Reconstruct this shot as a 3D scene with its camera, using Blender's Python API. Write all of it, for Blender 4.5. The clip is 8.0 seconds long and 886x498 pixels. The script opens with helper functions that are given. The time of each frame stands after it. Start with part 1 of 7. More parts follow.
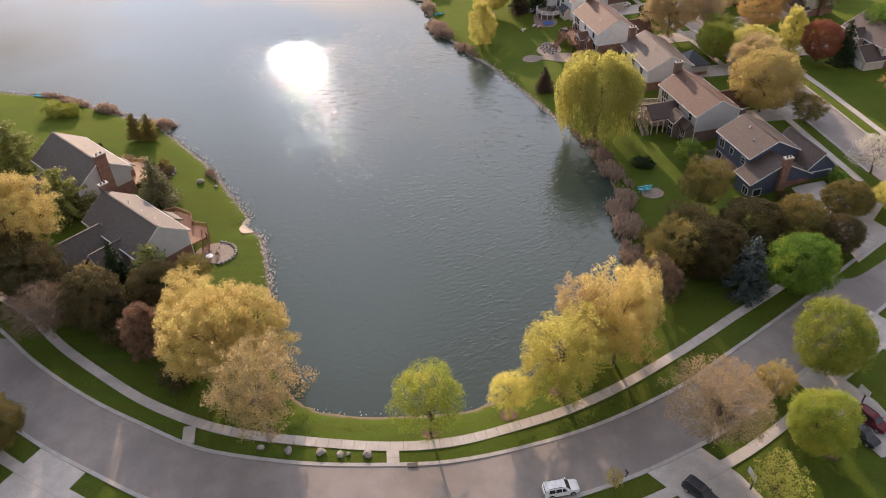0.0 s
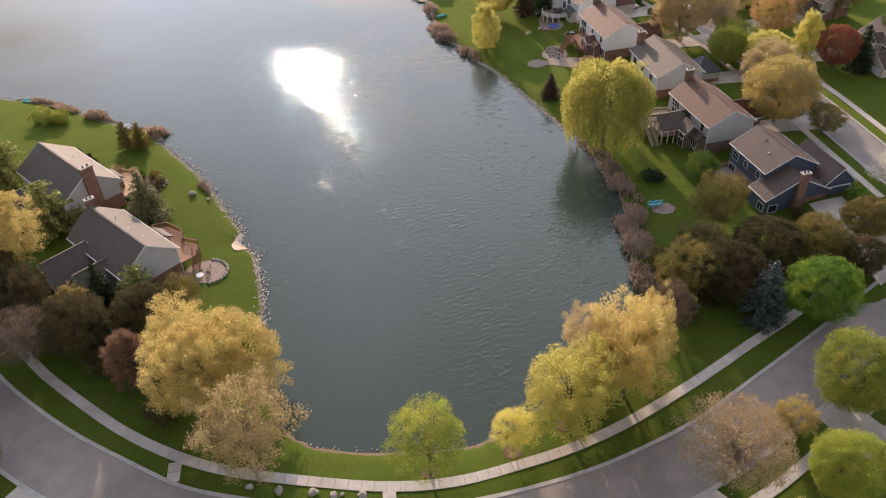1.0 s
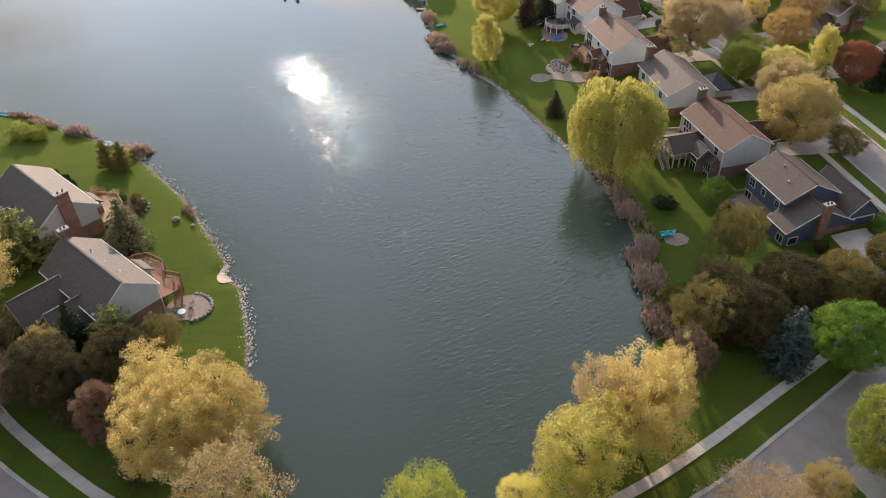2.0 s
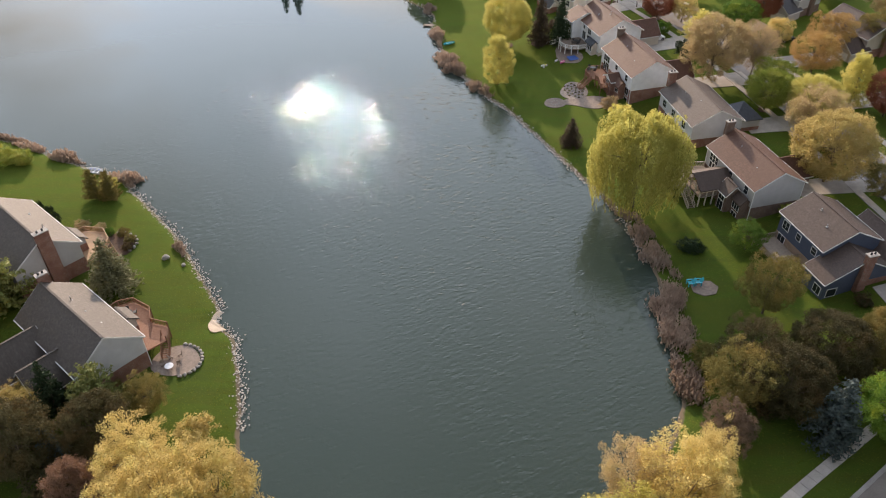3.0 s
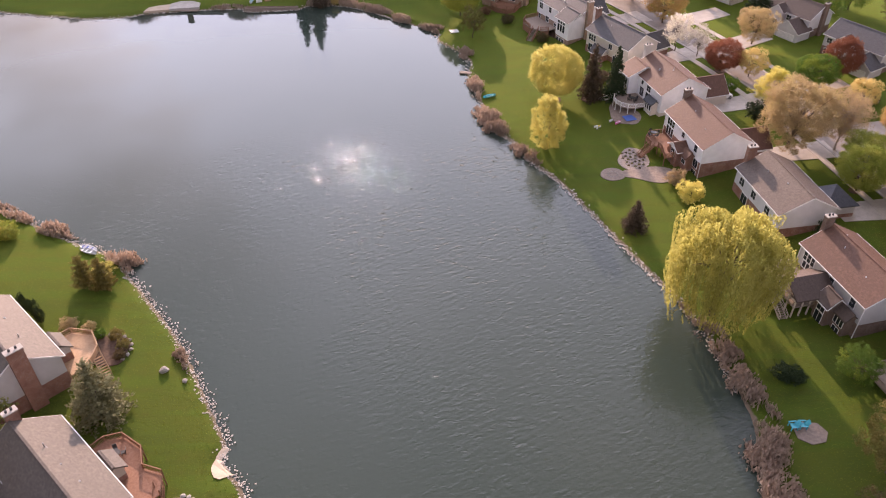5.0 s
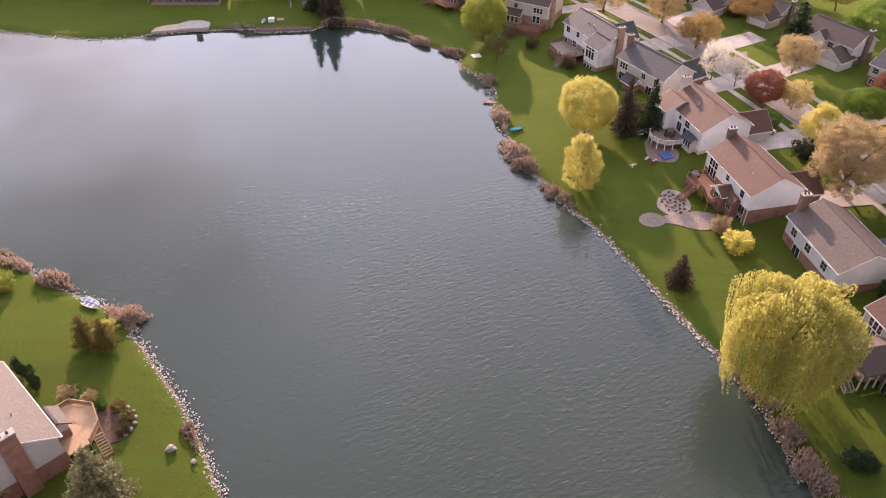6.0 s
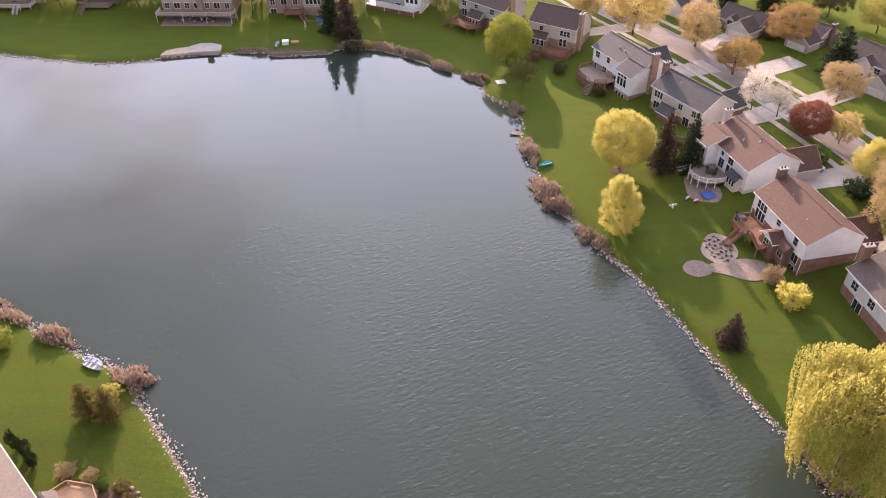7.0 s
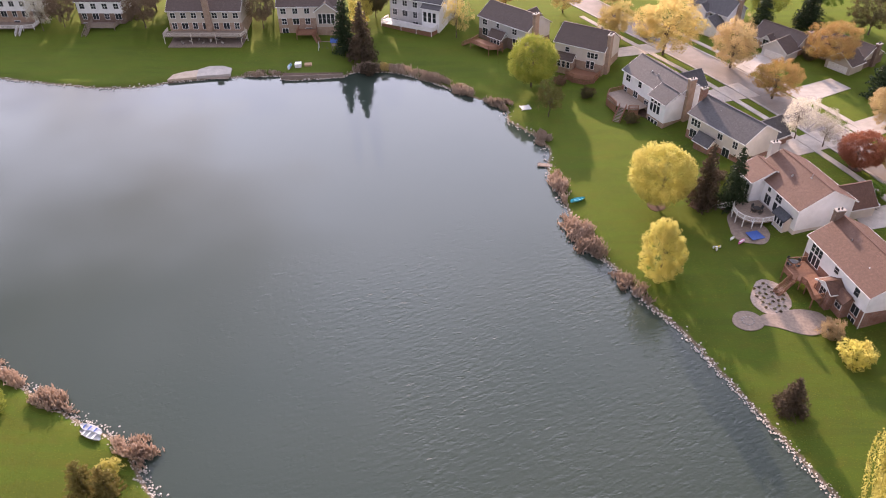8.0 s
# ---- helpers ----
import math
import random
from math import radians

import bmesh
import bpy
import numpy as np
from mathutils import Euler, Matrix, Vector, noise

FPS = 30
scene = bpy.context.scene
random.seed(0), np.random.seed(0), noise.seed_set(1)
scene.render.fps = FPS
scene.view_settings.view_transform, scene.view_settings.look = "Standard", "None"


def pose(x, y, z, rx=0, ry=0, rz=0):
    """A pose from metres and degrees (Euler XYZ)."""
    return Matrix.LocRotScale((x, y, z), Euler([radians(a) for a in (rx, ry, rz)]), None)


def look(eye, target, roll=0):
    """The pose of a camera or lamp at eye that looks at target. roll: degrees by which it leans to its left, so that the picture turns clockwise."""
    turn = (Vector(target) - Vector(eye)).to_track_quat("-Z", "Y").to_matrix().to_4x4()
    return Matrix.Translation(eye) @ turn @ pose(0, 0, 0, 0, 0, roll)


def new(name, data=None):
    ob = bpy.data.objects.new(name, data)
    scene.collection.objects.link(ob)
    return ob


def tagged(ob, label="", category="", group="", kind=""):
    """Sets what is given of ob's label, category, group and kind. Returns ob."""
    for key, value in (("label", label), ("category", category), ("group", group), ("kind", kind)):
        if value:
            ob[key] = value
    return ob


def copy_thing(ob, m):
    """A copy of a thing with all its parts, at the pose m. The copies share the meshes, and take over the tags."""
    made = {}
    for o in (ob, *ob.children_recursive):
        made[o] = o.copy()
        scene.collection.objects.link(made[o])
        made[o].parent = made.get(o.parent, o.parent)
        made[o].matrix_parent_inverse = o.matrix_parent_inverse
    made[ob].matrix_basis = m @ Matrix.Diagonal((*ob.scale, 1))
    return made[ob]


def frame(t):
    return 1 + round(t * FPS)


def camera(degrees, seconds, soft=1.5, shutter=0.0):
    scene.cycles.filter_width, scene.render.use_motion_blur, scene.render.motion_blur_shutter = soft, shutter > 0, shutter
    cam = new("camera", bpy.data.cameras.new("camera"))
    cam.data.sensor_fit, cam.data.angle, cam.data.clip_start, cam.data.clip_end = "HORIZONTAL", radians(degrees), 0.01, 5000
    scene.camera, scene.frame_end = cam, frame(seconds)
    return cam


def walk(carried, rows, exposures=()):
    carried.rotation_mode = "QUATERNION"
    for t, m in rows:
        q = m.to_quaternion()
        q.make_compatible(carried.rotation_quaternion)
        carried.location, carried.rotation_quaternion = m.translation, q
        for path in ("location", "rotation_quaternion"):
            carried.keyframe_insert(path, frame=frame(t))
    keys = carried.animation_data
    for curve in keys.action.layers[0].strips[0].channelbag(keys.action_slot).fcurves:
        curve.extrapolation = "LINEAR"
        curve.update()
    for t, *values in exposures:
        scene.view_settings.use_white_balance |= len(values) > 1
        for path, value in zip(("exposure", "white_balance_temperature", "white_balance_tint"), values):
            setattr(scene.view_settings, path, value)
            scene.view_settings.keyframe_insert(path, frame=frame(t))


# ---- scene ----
cam = camera(61.2, 8.0, soft=1.0)
PATH = [
    (0, (-0.915, -0.588, 85.454), (-0.885, 0.981, 84.214), -2.2),
    (0.5, (-0.502, 2.667, 85.314), (-0.477, 4.231, 84.068), -2.3),
    (1, (-0.314, 6.9, 85.19), (-0.292, 8.459, 83.937), -2.2),
    (2.5, (-1.104, 23.62, 84.686), (-1.065, 25.172, 83.425), -1.3),
    (3, (-1.853, 30.029, 84.616), (-1.819, 31.582, 83.357), -1.0),
    (3.5, (-2.75, 36.613, 84.534), (-2.722, 38.168, 83.277), -0.7),
    (4, (-4.13, 43.422, 84.434), (-4.106, 44.979, 83.18), -0.4),
    (4.5, (-5.575, 50.276, 84.505), (-5.558, 51.836, 83.254), -0.2),
    (4.7, (-6.173, 52.975, 84.53), (-6.16, 54.537, 83.281), -0.2),
    (5.8, (-10.683, 67.781, 85.404), (-10.682, 69.345, 84.157), -0.1),
    (6, (-11.488, 70.686, 85.54), (-11.49, 72.251, 84.294), 0.0),
    (6.5, (-13.369, 77.144, 85.686), (-13.38, 78.712, 84.445), -0.1),
    (7, (-15.177, 83.502, 85.69), (-15.2, 85.074, 84.453), -0.3),
    (7.5, (-16.709, 89.878, 85.524), (-16.747, 91.453, 84.292), -0.7),
    (8, (-18.399, 96.22, 85.413), (-18.446, 97.797, 84.184), -0.9),
]
EXPOSURES = [(0, 0.46, 6950, 24), (1.2, 0.43, 6850, 21), (2.5, 0.42, 6550, 14), (3.5, 0.56, 6800, 20), (4.5, 0.80, 7000, 32), (6, 0.94, 7000, 38), (8, 1.09, 6800, 34)]
walk(cam, [(t, look(eye, target, roll)) for t, eye, target, roll in PATH], EXPOSURES)

# ---------------------------------------------------------------- world, sun
SUN_EL, SUN_AZ = 17.0, -10.0         # elevation, and degrees from +y towards +x
world = bpy.data.worlds.new("sky")
scene.world = world
world.use_nodes = True
wn, wl = world.node_tree.nodes, world.node_tree.links
wn.clear()
sky = wn.new("ShaderNodeTexSky")
sky.sky_type, sky.sun_disc = "NISHITA", False
sky.sun_elevation, sky.sun_rotation = radians(SUN_EL), radians(SUN_AZ)
sky.air_density, sky.dust_density, sky.ozone_density = 1.0, 2.0, 1.0
wco = wn.new("ShaderNodeTexCoord")
wsep = wn.new("ShaderNodeSeparateXYZ")
wl.new(wco.outputs["Generated"], wsep.inputs[0])
wmax = wn.new("ShaderNodeMath"); wmax.operation = "MAXIMUM"; wmax.inputs[1].default_value = 0.06
wl.new(wsep.outputs["Z"], wmax.inputs[0])
wdiv = wn.new("ShaderNodeVectorMath"); wdiv.operation = "DIVIDE"
wl.new(wco.outputs["Generated"], wdiv.inputs[0]); wl.new(wmax.outputs[0], wdiv.inputs[1])
cloud = wn.new("ShaderNodeTexNoise")
cloud.inputs["Scale"].default_value, cloud.inputs["Detail"].default_value, cloud.inputs["Roughness"].default_value = 0.75, 5, 0.5
wl.new(wdiv.outputs[0], cloud.inputs["Vector"])
cramp = wn.new("ShaderNodeMapRange")
cramp.inputs["From Min"].default_value, cramp.inputs["From Max"].default_value = 0.34, 0.60
wl.new(cloud.outputs["Fac"], cramp.inputs["Value"])
wmix = wn.new("ShaderNodeMix"); wmix.data_type = "RGBA"
wl.new(cramp.outputs[0], wmix.inputs["Factor"])
wl.new(sky.outputs[0], wmix.inputs["A"])
# thin cloud scatters the sun forwards: it is brightest round the sun
wdot = wn.new("ShaderNodeVectorMath"); wdot.operation = "DOT_PRODUCT"
wdot.inputs[1].default_value = (math.sin(radians(SUN_AZ)) * math.cos(radians(SUN_EL)), math.cos(radians(SUN_AZ)) * math.cos(radians(SUN_EL)), math.sin(radians(SUN_EL)))
wl.new(wco.outputs["Generated"], wdot.inputs[0])
wglow = wn.new("ShaderNodeMapRange"); wglow.interpolation_type = "SMOOTHSTEP"
wglow.inputs["From Min"].default_value, wglow.inputs["From Max"].default_value = 0.58, 1.0
wl.new(wdot.outputs["Value"], wglow.inputs["Value"])
wcol = wn.new("ShaderNodeMix"); wcol.data_type = "RGBA"
wl.new(wglow.outputs[0], wcol.inputs["Factor"])
wcol.inputs["A"].default_value, wcol.inputs["B"].default_value = (5.2, 5.6, 6.1, 1), (23.5, 27.5, 32.0, 1)
wl.new(wcol.outputs["Result"], wmix.inputs["B"])
wbg = wn.new("ShaderNodeBackground"); wbg.inputs["Strength"].default_value = 0.10
wl.new(wmix.outputs["Result"], wbg.inputs["Color"])
wout = wn.new("ShaderNodeOutputWorld"); wl.new(wbg.outputs[0], wout.inputs[0])

sun = new("sun", bpy.data.lights.new("sun", "SUN"))
sun.data.energy, sun.data.angle, sun.data.color = 4.1, radians(0.6), (1.0, 0.79, 0.58)
SUN_DIR = Vector((math.sin(radians(SUN_AZ)) * math.cos(radians(SUN_EL)), math.cos(radians(SUN_AZ)) * math.cos(radians(SUN_EL)), math.sin(radians(SUN_EL))))
sun.matrix_world = look((0, 0, 150), Vector((0, 0, 150)) - SUN_DIR)


# ---------------------------------------------------------------- materials
def shader(name):
    m = bpy.data.materials.new(name)
    m.use_nodes = True
    n = m.node_tree.nodes
    return m, n, m.node_tree.links, n["Principled BSDF"]


def rgba(c):
    return (c[0], c[1], c[2], 1.0)


def noise_node(n, l, scale, detail=4, rough=0.55, vec=None, stretch=None):
    t = n.new("ShaderNodeTexNoise")
    t.inputs["Scale"].default_value, t.inputs["Detail"].default_value, t.inputs["Roughness"].default_value = scale, detail, rough
    if vec is None:
        g = n.new("ShaderNodeNewGeometry")
        vec = g.outputs["Position"]
    if stretch:
        mp = n.new("ShaderNodeMapping")
        mp.inputs["Rotation"].default_value = (0, 0, radians(stretch[0]))
        mp.inputs["Scale"].default_value = stretch[1]
        l.new(vec, mp.inputs["Vector"])
        vec = mp.outputs[0]
    l.new(vec, t.inputs["Vector"])
    return t


def ramp(n, l, fac, lo, hi):
    r = n.new("ShaderNodeMapRange")
    r.inputs["From Min"].default_value, r.inputs["From Max"].default_value = lo, hi
    l.new(fac, r.inputs["Value"])
    return r.outputs[0]


def blend(n, l, fac, a, b, mode="MIX"):
    x = n.new("ShaderNodeMix")
    x.data_type, x.blend_type = "RGBA", mode
    if isinstance(fac, float):
        x.inputs["Factor"].default_value = fac
    else:
        l.new(fac, x.inputs["Factor"])
    for s, v in (("A", a), ("B", b)):
        if isinstance(v, tuple):
            x.inputs[s].default_value = rgba(v)
        else:
            l.new(v, x.inputs[s])
    return x.outputs["Result"]


def bump(n, l, p, height, strength, dist):
    b = n.new("ShaderNodeBump")
    b.inputs["Strength"].default_value, b.inputs["Distance"].default_value = strength, dist
    l.new(height, b.inputs["Height"])
    l.new(b.outputs[0], p.inputs["Normal"])


def rough_stuff(name, a, b, s1, s2, rough=0.85, bumps=0.3, dist=0.05, c=None, stretch=None):
    """A mottled surface: colours a and b at scale s1, finer grain at s2, an optional third colour in large stains."""
    m, n, l, p = shader(name)
    n1, n2 = noise_node(n, l, s1, stretch=stretch), noise_node(n, l, s2, 3)
    col = blend(n, l, ramp(n, l, n1.outputs["Fac"], 0.35, 0.65), a, b)
    if c:
        n3 = noise_node(n, l, s1 * 0.23, 5)
        col = blend(n, l, ramp(n, l, n3.outputs["Fac"], 0.48, 0.7), col, c)
    g = n.new("ShaderNodeMapRange")
    g.inputs["To Min"].default_value, g.inputs["To Max"].default_value = 0.72, 1.28
    l.new(n2.outputs["Fac"], g.inputs["Value"])
    mul = n.new("ShaderNodeVectorMath"); mul.operation = "SCALE"
    l.new(col, mul.inputs[0]); l.new(g.outputs[0], mul.inputs["Scale"])
    l.new(mul.outputs[0], p.inputs["Base Color"])
    p.inputs["Roughness"].default_value, p.inputs["Specular IOR Level"].default_value = rough, 0.35
    if bumps:
        bump(n, l, p, n2.outputs["Fac"], bumps, dist)
    return m


def plain(name, c, rough=0.5, metal=0.0):
    m, n, l, p = shader(name)
    nz = noise_node(n, l, 1.7)
    col = blend(n, l, ramp(n, l, nz.outputs["Fac"], 0.3, 0.7), tuple(v * 0.86 for v in c), tuple(min(v * 1.08, 0.95) for v in c))
    l.new(col, p.inputs["Base Color"])
    p.inputs["Roughness"].default_value, p.inputs["Metallic"].default_value = rough, metal
    return m


def leaf_material(name, a, b, through_light=0.45, accent=None):
    m, n, l, p = shader(name)
    g, oi = n.new("ShaderNodeNewGeometry"), n.new("ShaderNodeObjectInfo")
    col = blend(n, l, g.outputs["Random Per Island"], a, b)
    if accent:
        nz = noise_node(n, l, 0.28, 3)
        col = blend(n, l, ramp(n, l, nz.outputs["Fac"], 0.5, 0.66), col, accent)
    hs = n.new("ShaderNodeHueSaturation")
    v = n.new("ShaderNodeMapRange"); v.inputs["To Min"].default_value, v.inputs["To Max"].default_value = 0.82, 1.18
    l.new(oi.outputs["Random"], v.inputs["Value"]); l.new(v.outputs[0], hs.inputs["Value"])
    l.new(col, hs.inputs["Color"])
    p.inputs["Roughness"].default_value = 0.6
    p.inputs["Specular IOR Level"].default_value = 0.14
    l.new(hs.outputs[0], p.inputs["Base Color"])
    tr = n.new("ShaderNodeBsdfTranslucent"); l.new(hs.outputs[0], tr.inputs["Color"])
    mx = n.new("ShaderNodeMixShader"); mx.inputs[0].default_value = through_light
    l.new(p.outputs[0], mx.inputs[1]); l.new(tr.outputs[0], mx.inputs[2])
    l.new(mx.outputs[0], n["Material Output"].inputs["Surface"])
    return m


def brick_material(name, a, b, mortar):
    m, n, l, p = shader(name)
    tc = n.new("ShaderNodeTexCoord")
    sep, add, com = n.new("ShaderNodeSeparateXYZ"), n.new("ShaderNodeMath"), n.new("ShaderNodeCombineXYZ")
    l.new(tc.outputs["Object"], sep.inputs[0])
    l.new(sep.outputs["X"], add.inputs[0]); l.new(sep.outputs["Y"], add.inputs[1])
    l.new(add.outputs[0], com.inputs["X"]); l.new(sep.outputs["Z"], com.inputs["Y"])
    br = n.new("ShaderNodeTexBrick")
    br.inputs["Scale"].default_value, br.inputs["Brick Width"].default_value, br.inputs["Row Height"].default_value = 1.0, 0.22, 0.075
    br.inputs["Mortar Size"].default_value = 0.008
    br.inputs["Color1"].default_value, br.inputs["Color2"].default_value, br.inputs["Mortar"].default_value = rgba(a), rgba(b), rgba(mortar)
    l.new(com.outputs[0], br.inputs["Vector"])
    nz = noise_node(n, l, 0.9)
    col = blend(n, l, ramp(n, l, nz.outputs["Fac"], 0.3, 0.75), br.outputs["Color"], tuple(v * 0.75 for v in a))
    l.new(col, p.inputs["Base Color"])
    p.inputs["Roughness"].default_value = 0.9
    bump(n, l, p, br.outputs["Fac"], 0.4, -0.02)
    return m


def siding_material(name, c):
    """Painted lap siding, boards 0.15 m high."""
    m, n, l, p = shader(name)
    tc = n.new("ShaderNodeTexCoord")
    sep = n.new("ShaderNodeSeparateXYZ"); l.new(tc.outputs["Object"], sep.inputs[0])
    md = n.new("ShaderNodeMath"); md.operation = "FRACT"
    dv = n.new("ShaderNodeMath"); dv.operation = "MULTIPLY"; dv.inputs[1].default_value = 1 / 0.15
    l.new(sep.outputs["Z"], dv.inputs[0]); l.new(dv.outputs[0], md.inputs[0])
    nz = noise_node(n, l, 0.6, 5)
    col = blend(n, l, ramp(n, l, nz.outputs["Fac"], 0.3, 0.75), c, tuple(v * 0.84 for v in c))
    l.new(col, p.inputs["Base Color"])
    p.inputs["Roughness"].default_value = 0.6
    bump(n, l, p, md.outputs[0], 0.5, -0.03)
    return m


def shingle_material(name, a, b):
    m, n, l, p = shader(name)
    tc = n.new("ShaderNodeTexCoord")
    br = n.new("ShaderNodeTexBrick")
    br.inputs["Scale"].default_value, br.inputs["Brick Width"].default_value, br.inputs["Row Height"].default_value = 1.0, 0.34, 0.16
    br.inputs["Mortar Size"].default_value = 0.006
    br.inputs["Color1"].default_value, br.inputs["Color2"].default_value = rgba(a), rgba(b)
    br.inputs["Mortar"].default_value = rgba(tuple(v * 0.55 for v in a))
    l.new(tc.outputs["Object"], br.inputs["Vector"])
    nz, n2 = noise_node(n, l, 0.35, 5), noise_node(n, l, 2.2, 3)
    col = blend(n, l, ramp(n, l, nz.outputs["Fac"], 0.35, 0.75), br.outputs["Color"], tuple(v * 0.8 for v in b))
    col = blend(n, l, ramp(n, l, n2.outputs["Fac"], 0.5, 0.9), col, tuple(v * 1.25 for v in b))
    l.new(col, p.inputs["Base Color"])
    p.inputs["Roughness"].default_value, p.inputs["Specular IOR Level"].default_value = 0.66, 0.3
    bump(n, l, p, br.outputs["Fac"], 0.5, -0.03)
    return m


# lawn: fresh spring green, with paler and browner patches
lawn, n, l, p = shader("lawn")
n1, n2, n3, n4 = noise_node(n, l, 0.09, 5), noise_node(n, l, 0.6, 5), noise_node(n, l, 5.0, 3), noise_node(n, l, 0.5, 2, stretch=(38, (0.12, 1.2, 1)))
c = blend(n, l, ramp(n, l, n1.outputs["Fac"], 0.35, 0.68), (0.052, 0.080, 0.015), (0.084, 0.102, 0.016))
c = blend(n, l, ramp(n, l, n4.outputs["Fac"], 0.42, 0.60), c, (0.066, 0.104, 0.015))
c = blend(n, l, ramp(n, l, n2.outputs["Fac"], 0.54, 0.86), c, (0.082, 0.088, 0.018))
c = blend(n, l, ramp(n, l, n3.outputs["Fac"], 0.45, 1.1), c, (0.026, 0.046, 0.006))
n5 = noise_node(n, l, 1.4, 5, 0.7, stretch=(-20, (0.6, 1.2, 1)))
c = blend(n, l, ramp(n, l, n5.outputs["Fac"], 0.50, 0.95), c, (0.070, 0.100, 0.012))
lg = n.new("ShaderNodeNewGeometry")
ls = n.new("ShaderNodeSeparateXYZ"); l.new(lg.outputs["Position"], ls.inputs[0])
lz = n.new("ShaderNodeMath"); lz.operation = "MULTIPLY_ADD"; lz.inputs[1].default_value = 0.35
l.new(n2.outputs["Fac"], lz.inputs[0]); l.new(ls.outputs["Z"], lz.inputs[2])
c = blend(n, l, ramp(n, l, lz.outputs[0], 0.39, 0.29), c, (0.17, 0.13, 0.095))      # bare earth and gravel at the water's edge
l.new(c, p.inputs["Base Color"])
p.inputs["Roughness"].default_value, p.inputs["Specular IOR Level"].default_value = 0.95, 0.08
p.inputs["Sheen Weight"].default_value, p.inputs["Sheen Roughness"].default_value = 0.32, 0.45
p.inputs["Sheen Tint"].default_value = (0.42, 0.60, 0.05, 1)
bump(n, l, p, n3.outputs["Fac"], 0.35, 0.1)
LAWN = lawn

# pond water: murky green body under a skin of small wind ripples, scuffed further out, glassy near the far shore
WATER, n, l, p = shader("pond_water")
p.inputs["IOR"].default_value = 1.33
nb = noise_node(n, l, 0.012, 3)
l.new(blend(n, l, ramp(n, l, nb.outputs["Fac"], 0.35, 0.65), (0.032, 0.050, 0.040), (0.041, 0.057, 0.044)), p.inputs["Base Color"])
gp = n.new("ShaderNodeNewGeometry")
gs = n.new("ShaderNodeSeparateXYZ"); l.new(gp.outputs["Position"], gs.inputs[0])


def ripples(scale, turn, thin):
    """Wind ripples whose crests lie across a direction turned from +y."""
    mp = n.new("ShaderNodeMapping"); mp.vector_type = "TEXTURE"
    mp.inputs["Rotation"].default_value = (0, 0, radians(turn))
    mp.inputs["Scale"].default_value = (thin, 1.0, 1.0)
    l.new(gp.outputs["Position"], mp.inputs["Vector"])
    return noise_node(n, l, scale, 2, 0.5, vec=mp.outputs[0]).outputs["Fac"]


w1, w2, w0 = ripples(1.5, 28, 2.0), ripples(3.2, -10, 1.3), ripples(0.7, 36, 2.4)
w3 = noise_node(n, l, 0.018, 3)
wave = n.new("ShaderNodeMath"); wave.operation = "MULTIPLY_ADD"; wave.inputs[1].default_value = 0.40
l.new(w2, wave.inputs[0]); l.new(w1, wave.inputs[2])
swell = n.new("ShaderNodeMath"); swell.operation = "MULTIPLY_ADD"; swell.inputs[1].default_value = 0.15
l.new(w0, swell.inputs[0]); l.new(wave.outputs[0], swell.inputs[2])
wave = n.new("ShaderNodeMath"); wave.operation = "SUBTRACT"; wave.inputs[1].default_value = 0.775
l.new(swell.outputs[0], wave.inputs[0])


def along_y(points):
    """A value that changes with the distance up the pond."""
    c = n.new("ShaderNodeFloatCurve")
    f = n.new("ShaderNodeMapRange")
    f.inputs["From Min"].default_value, f.inputs["From Max"].default_value = 60, 300
    sh = n.new("ShaderNodeMath"); sh.operation = "MULTIPLY_ADD"; sh.inputs[1].default_value = 60
    l.new(w3.outputs["Fac"], sh.inputs[0])
    sb = n.new("ShaderNodeMath"); sb.operation = "SUBTRACT"; sb.inputs[1].default_value = 30
    sx = n.new("ShaderNodeMath"); sx.operation = "MULTIPLY_ADD"; sx.inputs[1].default_value = -0.3
    l.new(gs.outputs["X"], sx.inputs[0]); l.new(gs.outputs["Y"], sx.inputs[2])
    l.new(sx.outputs[0], sh.inputs[2]); l.new(sh.outputs[0], sb.inputs[0])
    l.new(sb.outputs[0], f.inputs["Value"]); l.new(f.outputs[0], c.inputs["Value"])
    cv = c.mapping.curves[0]
    cv.points[0].location, cv.points[1].location = points[0], points[-1]
    for q in points[1:-1]:
        cv.points.new(*q)
    c.mapping.update()
    return c.outputs[0]


amp = n.new("ShaderNodeMath"); amp.operation = "MULTIPLY"
l.new(along_y([(0, 0.95), (0.4, 1.0), (0.53, 0.95), (0.60, 0.72), (0.66, 0.30), (0.72, 0.04), (1, 0.015)]), amp.inputs[0]); l.new(wave.outputs[0], amp.inputs[1])
gust = n.new("ShaderNodeMapRange")
gust.inputs["From Min"].default_value, gust.inputs["From Max"].default_value = 0.36, 0.66
gust.inputs["To Min"].default_value, gust.inputs["To Max"].default_value = 0.6, 1.5
l.new(noise_node(n, l, 0.08, 4, 0.6, stretch=(30, (1, 0.6, 1))).outputs["Fac"], gust.inputs["Value"])
amp2 = n.new("ShaderNodeMath"); amp2.operation = "MULTIPLY"
l.new(amp.outputs[0], amp2.inputs[0]); l.new(gust.outputs[0], amp2.inputs[1])
# the west bank shelters the water beside it
lee = n.new("ShaderNodeMath"); lee.operation = "MULTIPLY_ADD"; lee.inputs[1].default_value = 0.5
l.new(gs.outputs["Y"], lee.inputs[0]); l.new(gs.outputs["X"], lee.inputs[2])
lee2 = n.new("ShaderNodeMath"); lee2.operation = "MULTIPLY_ADD"; lee2.inputs[1].default_value = 24.0
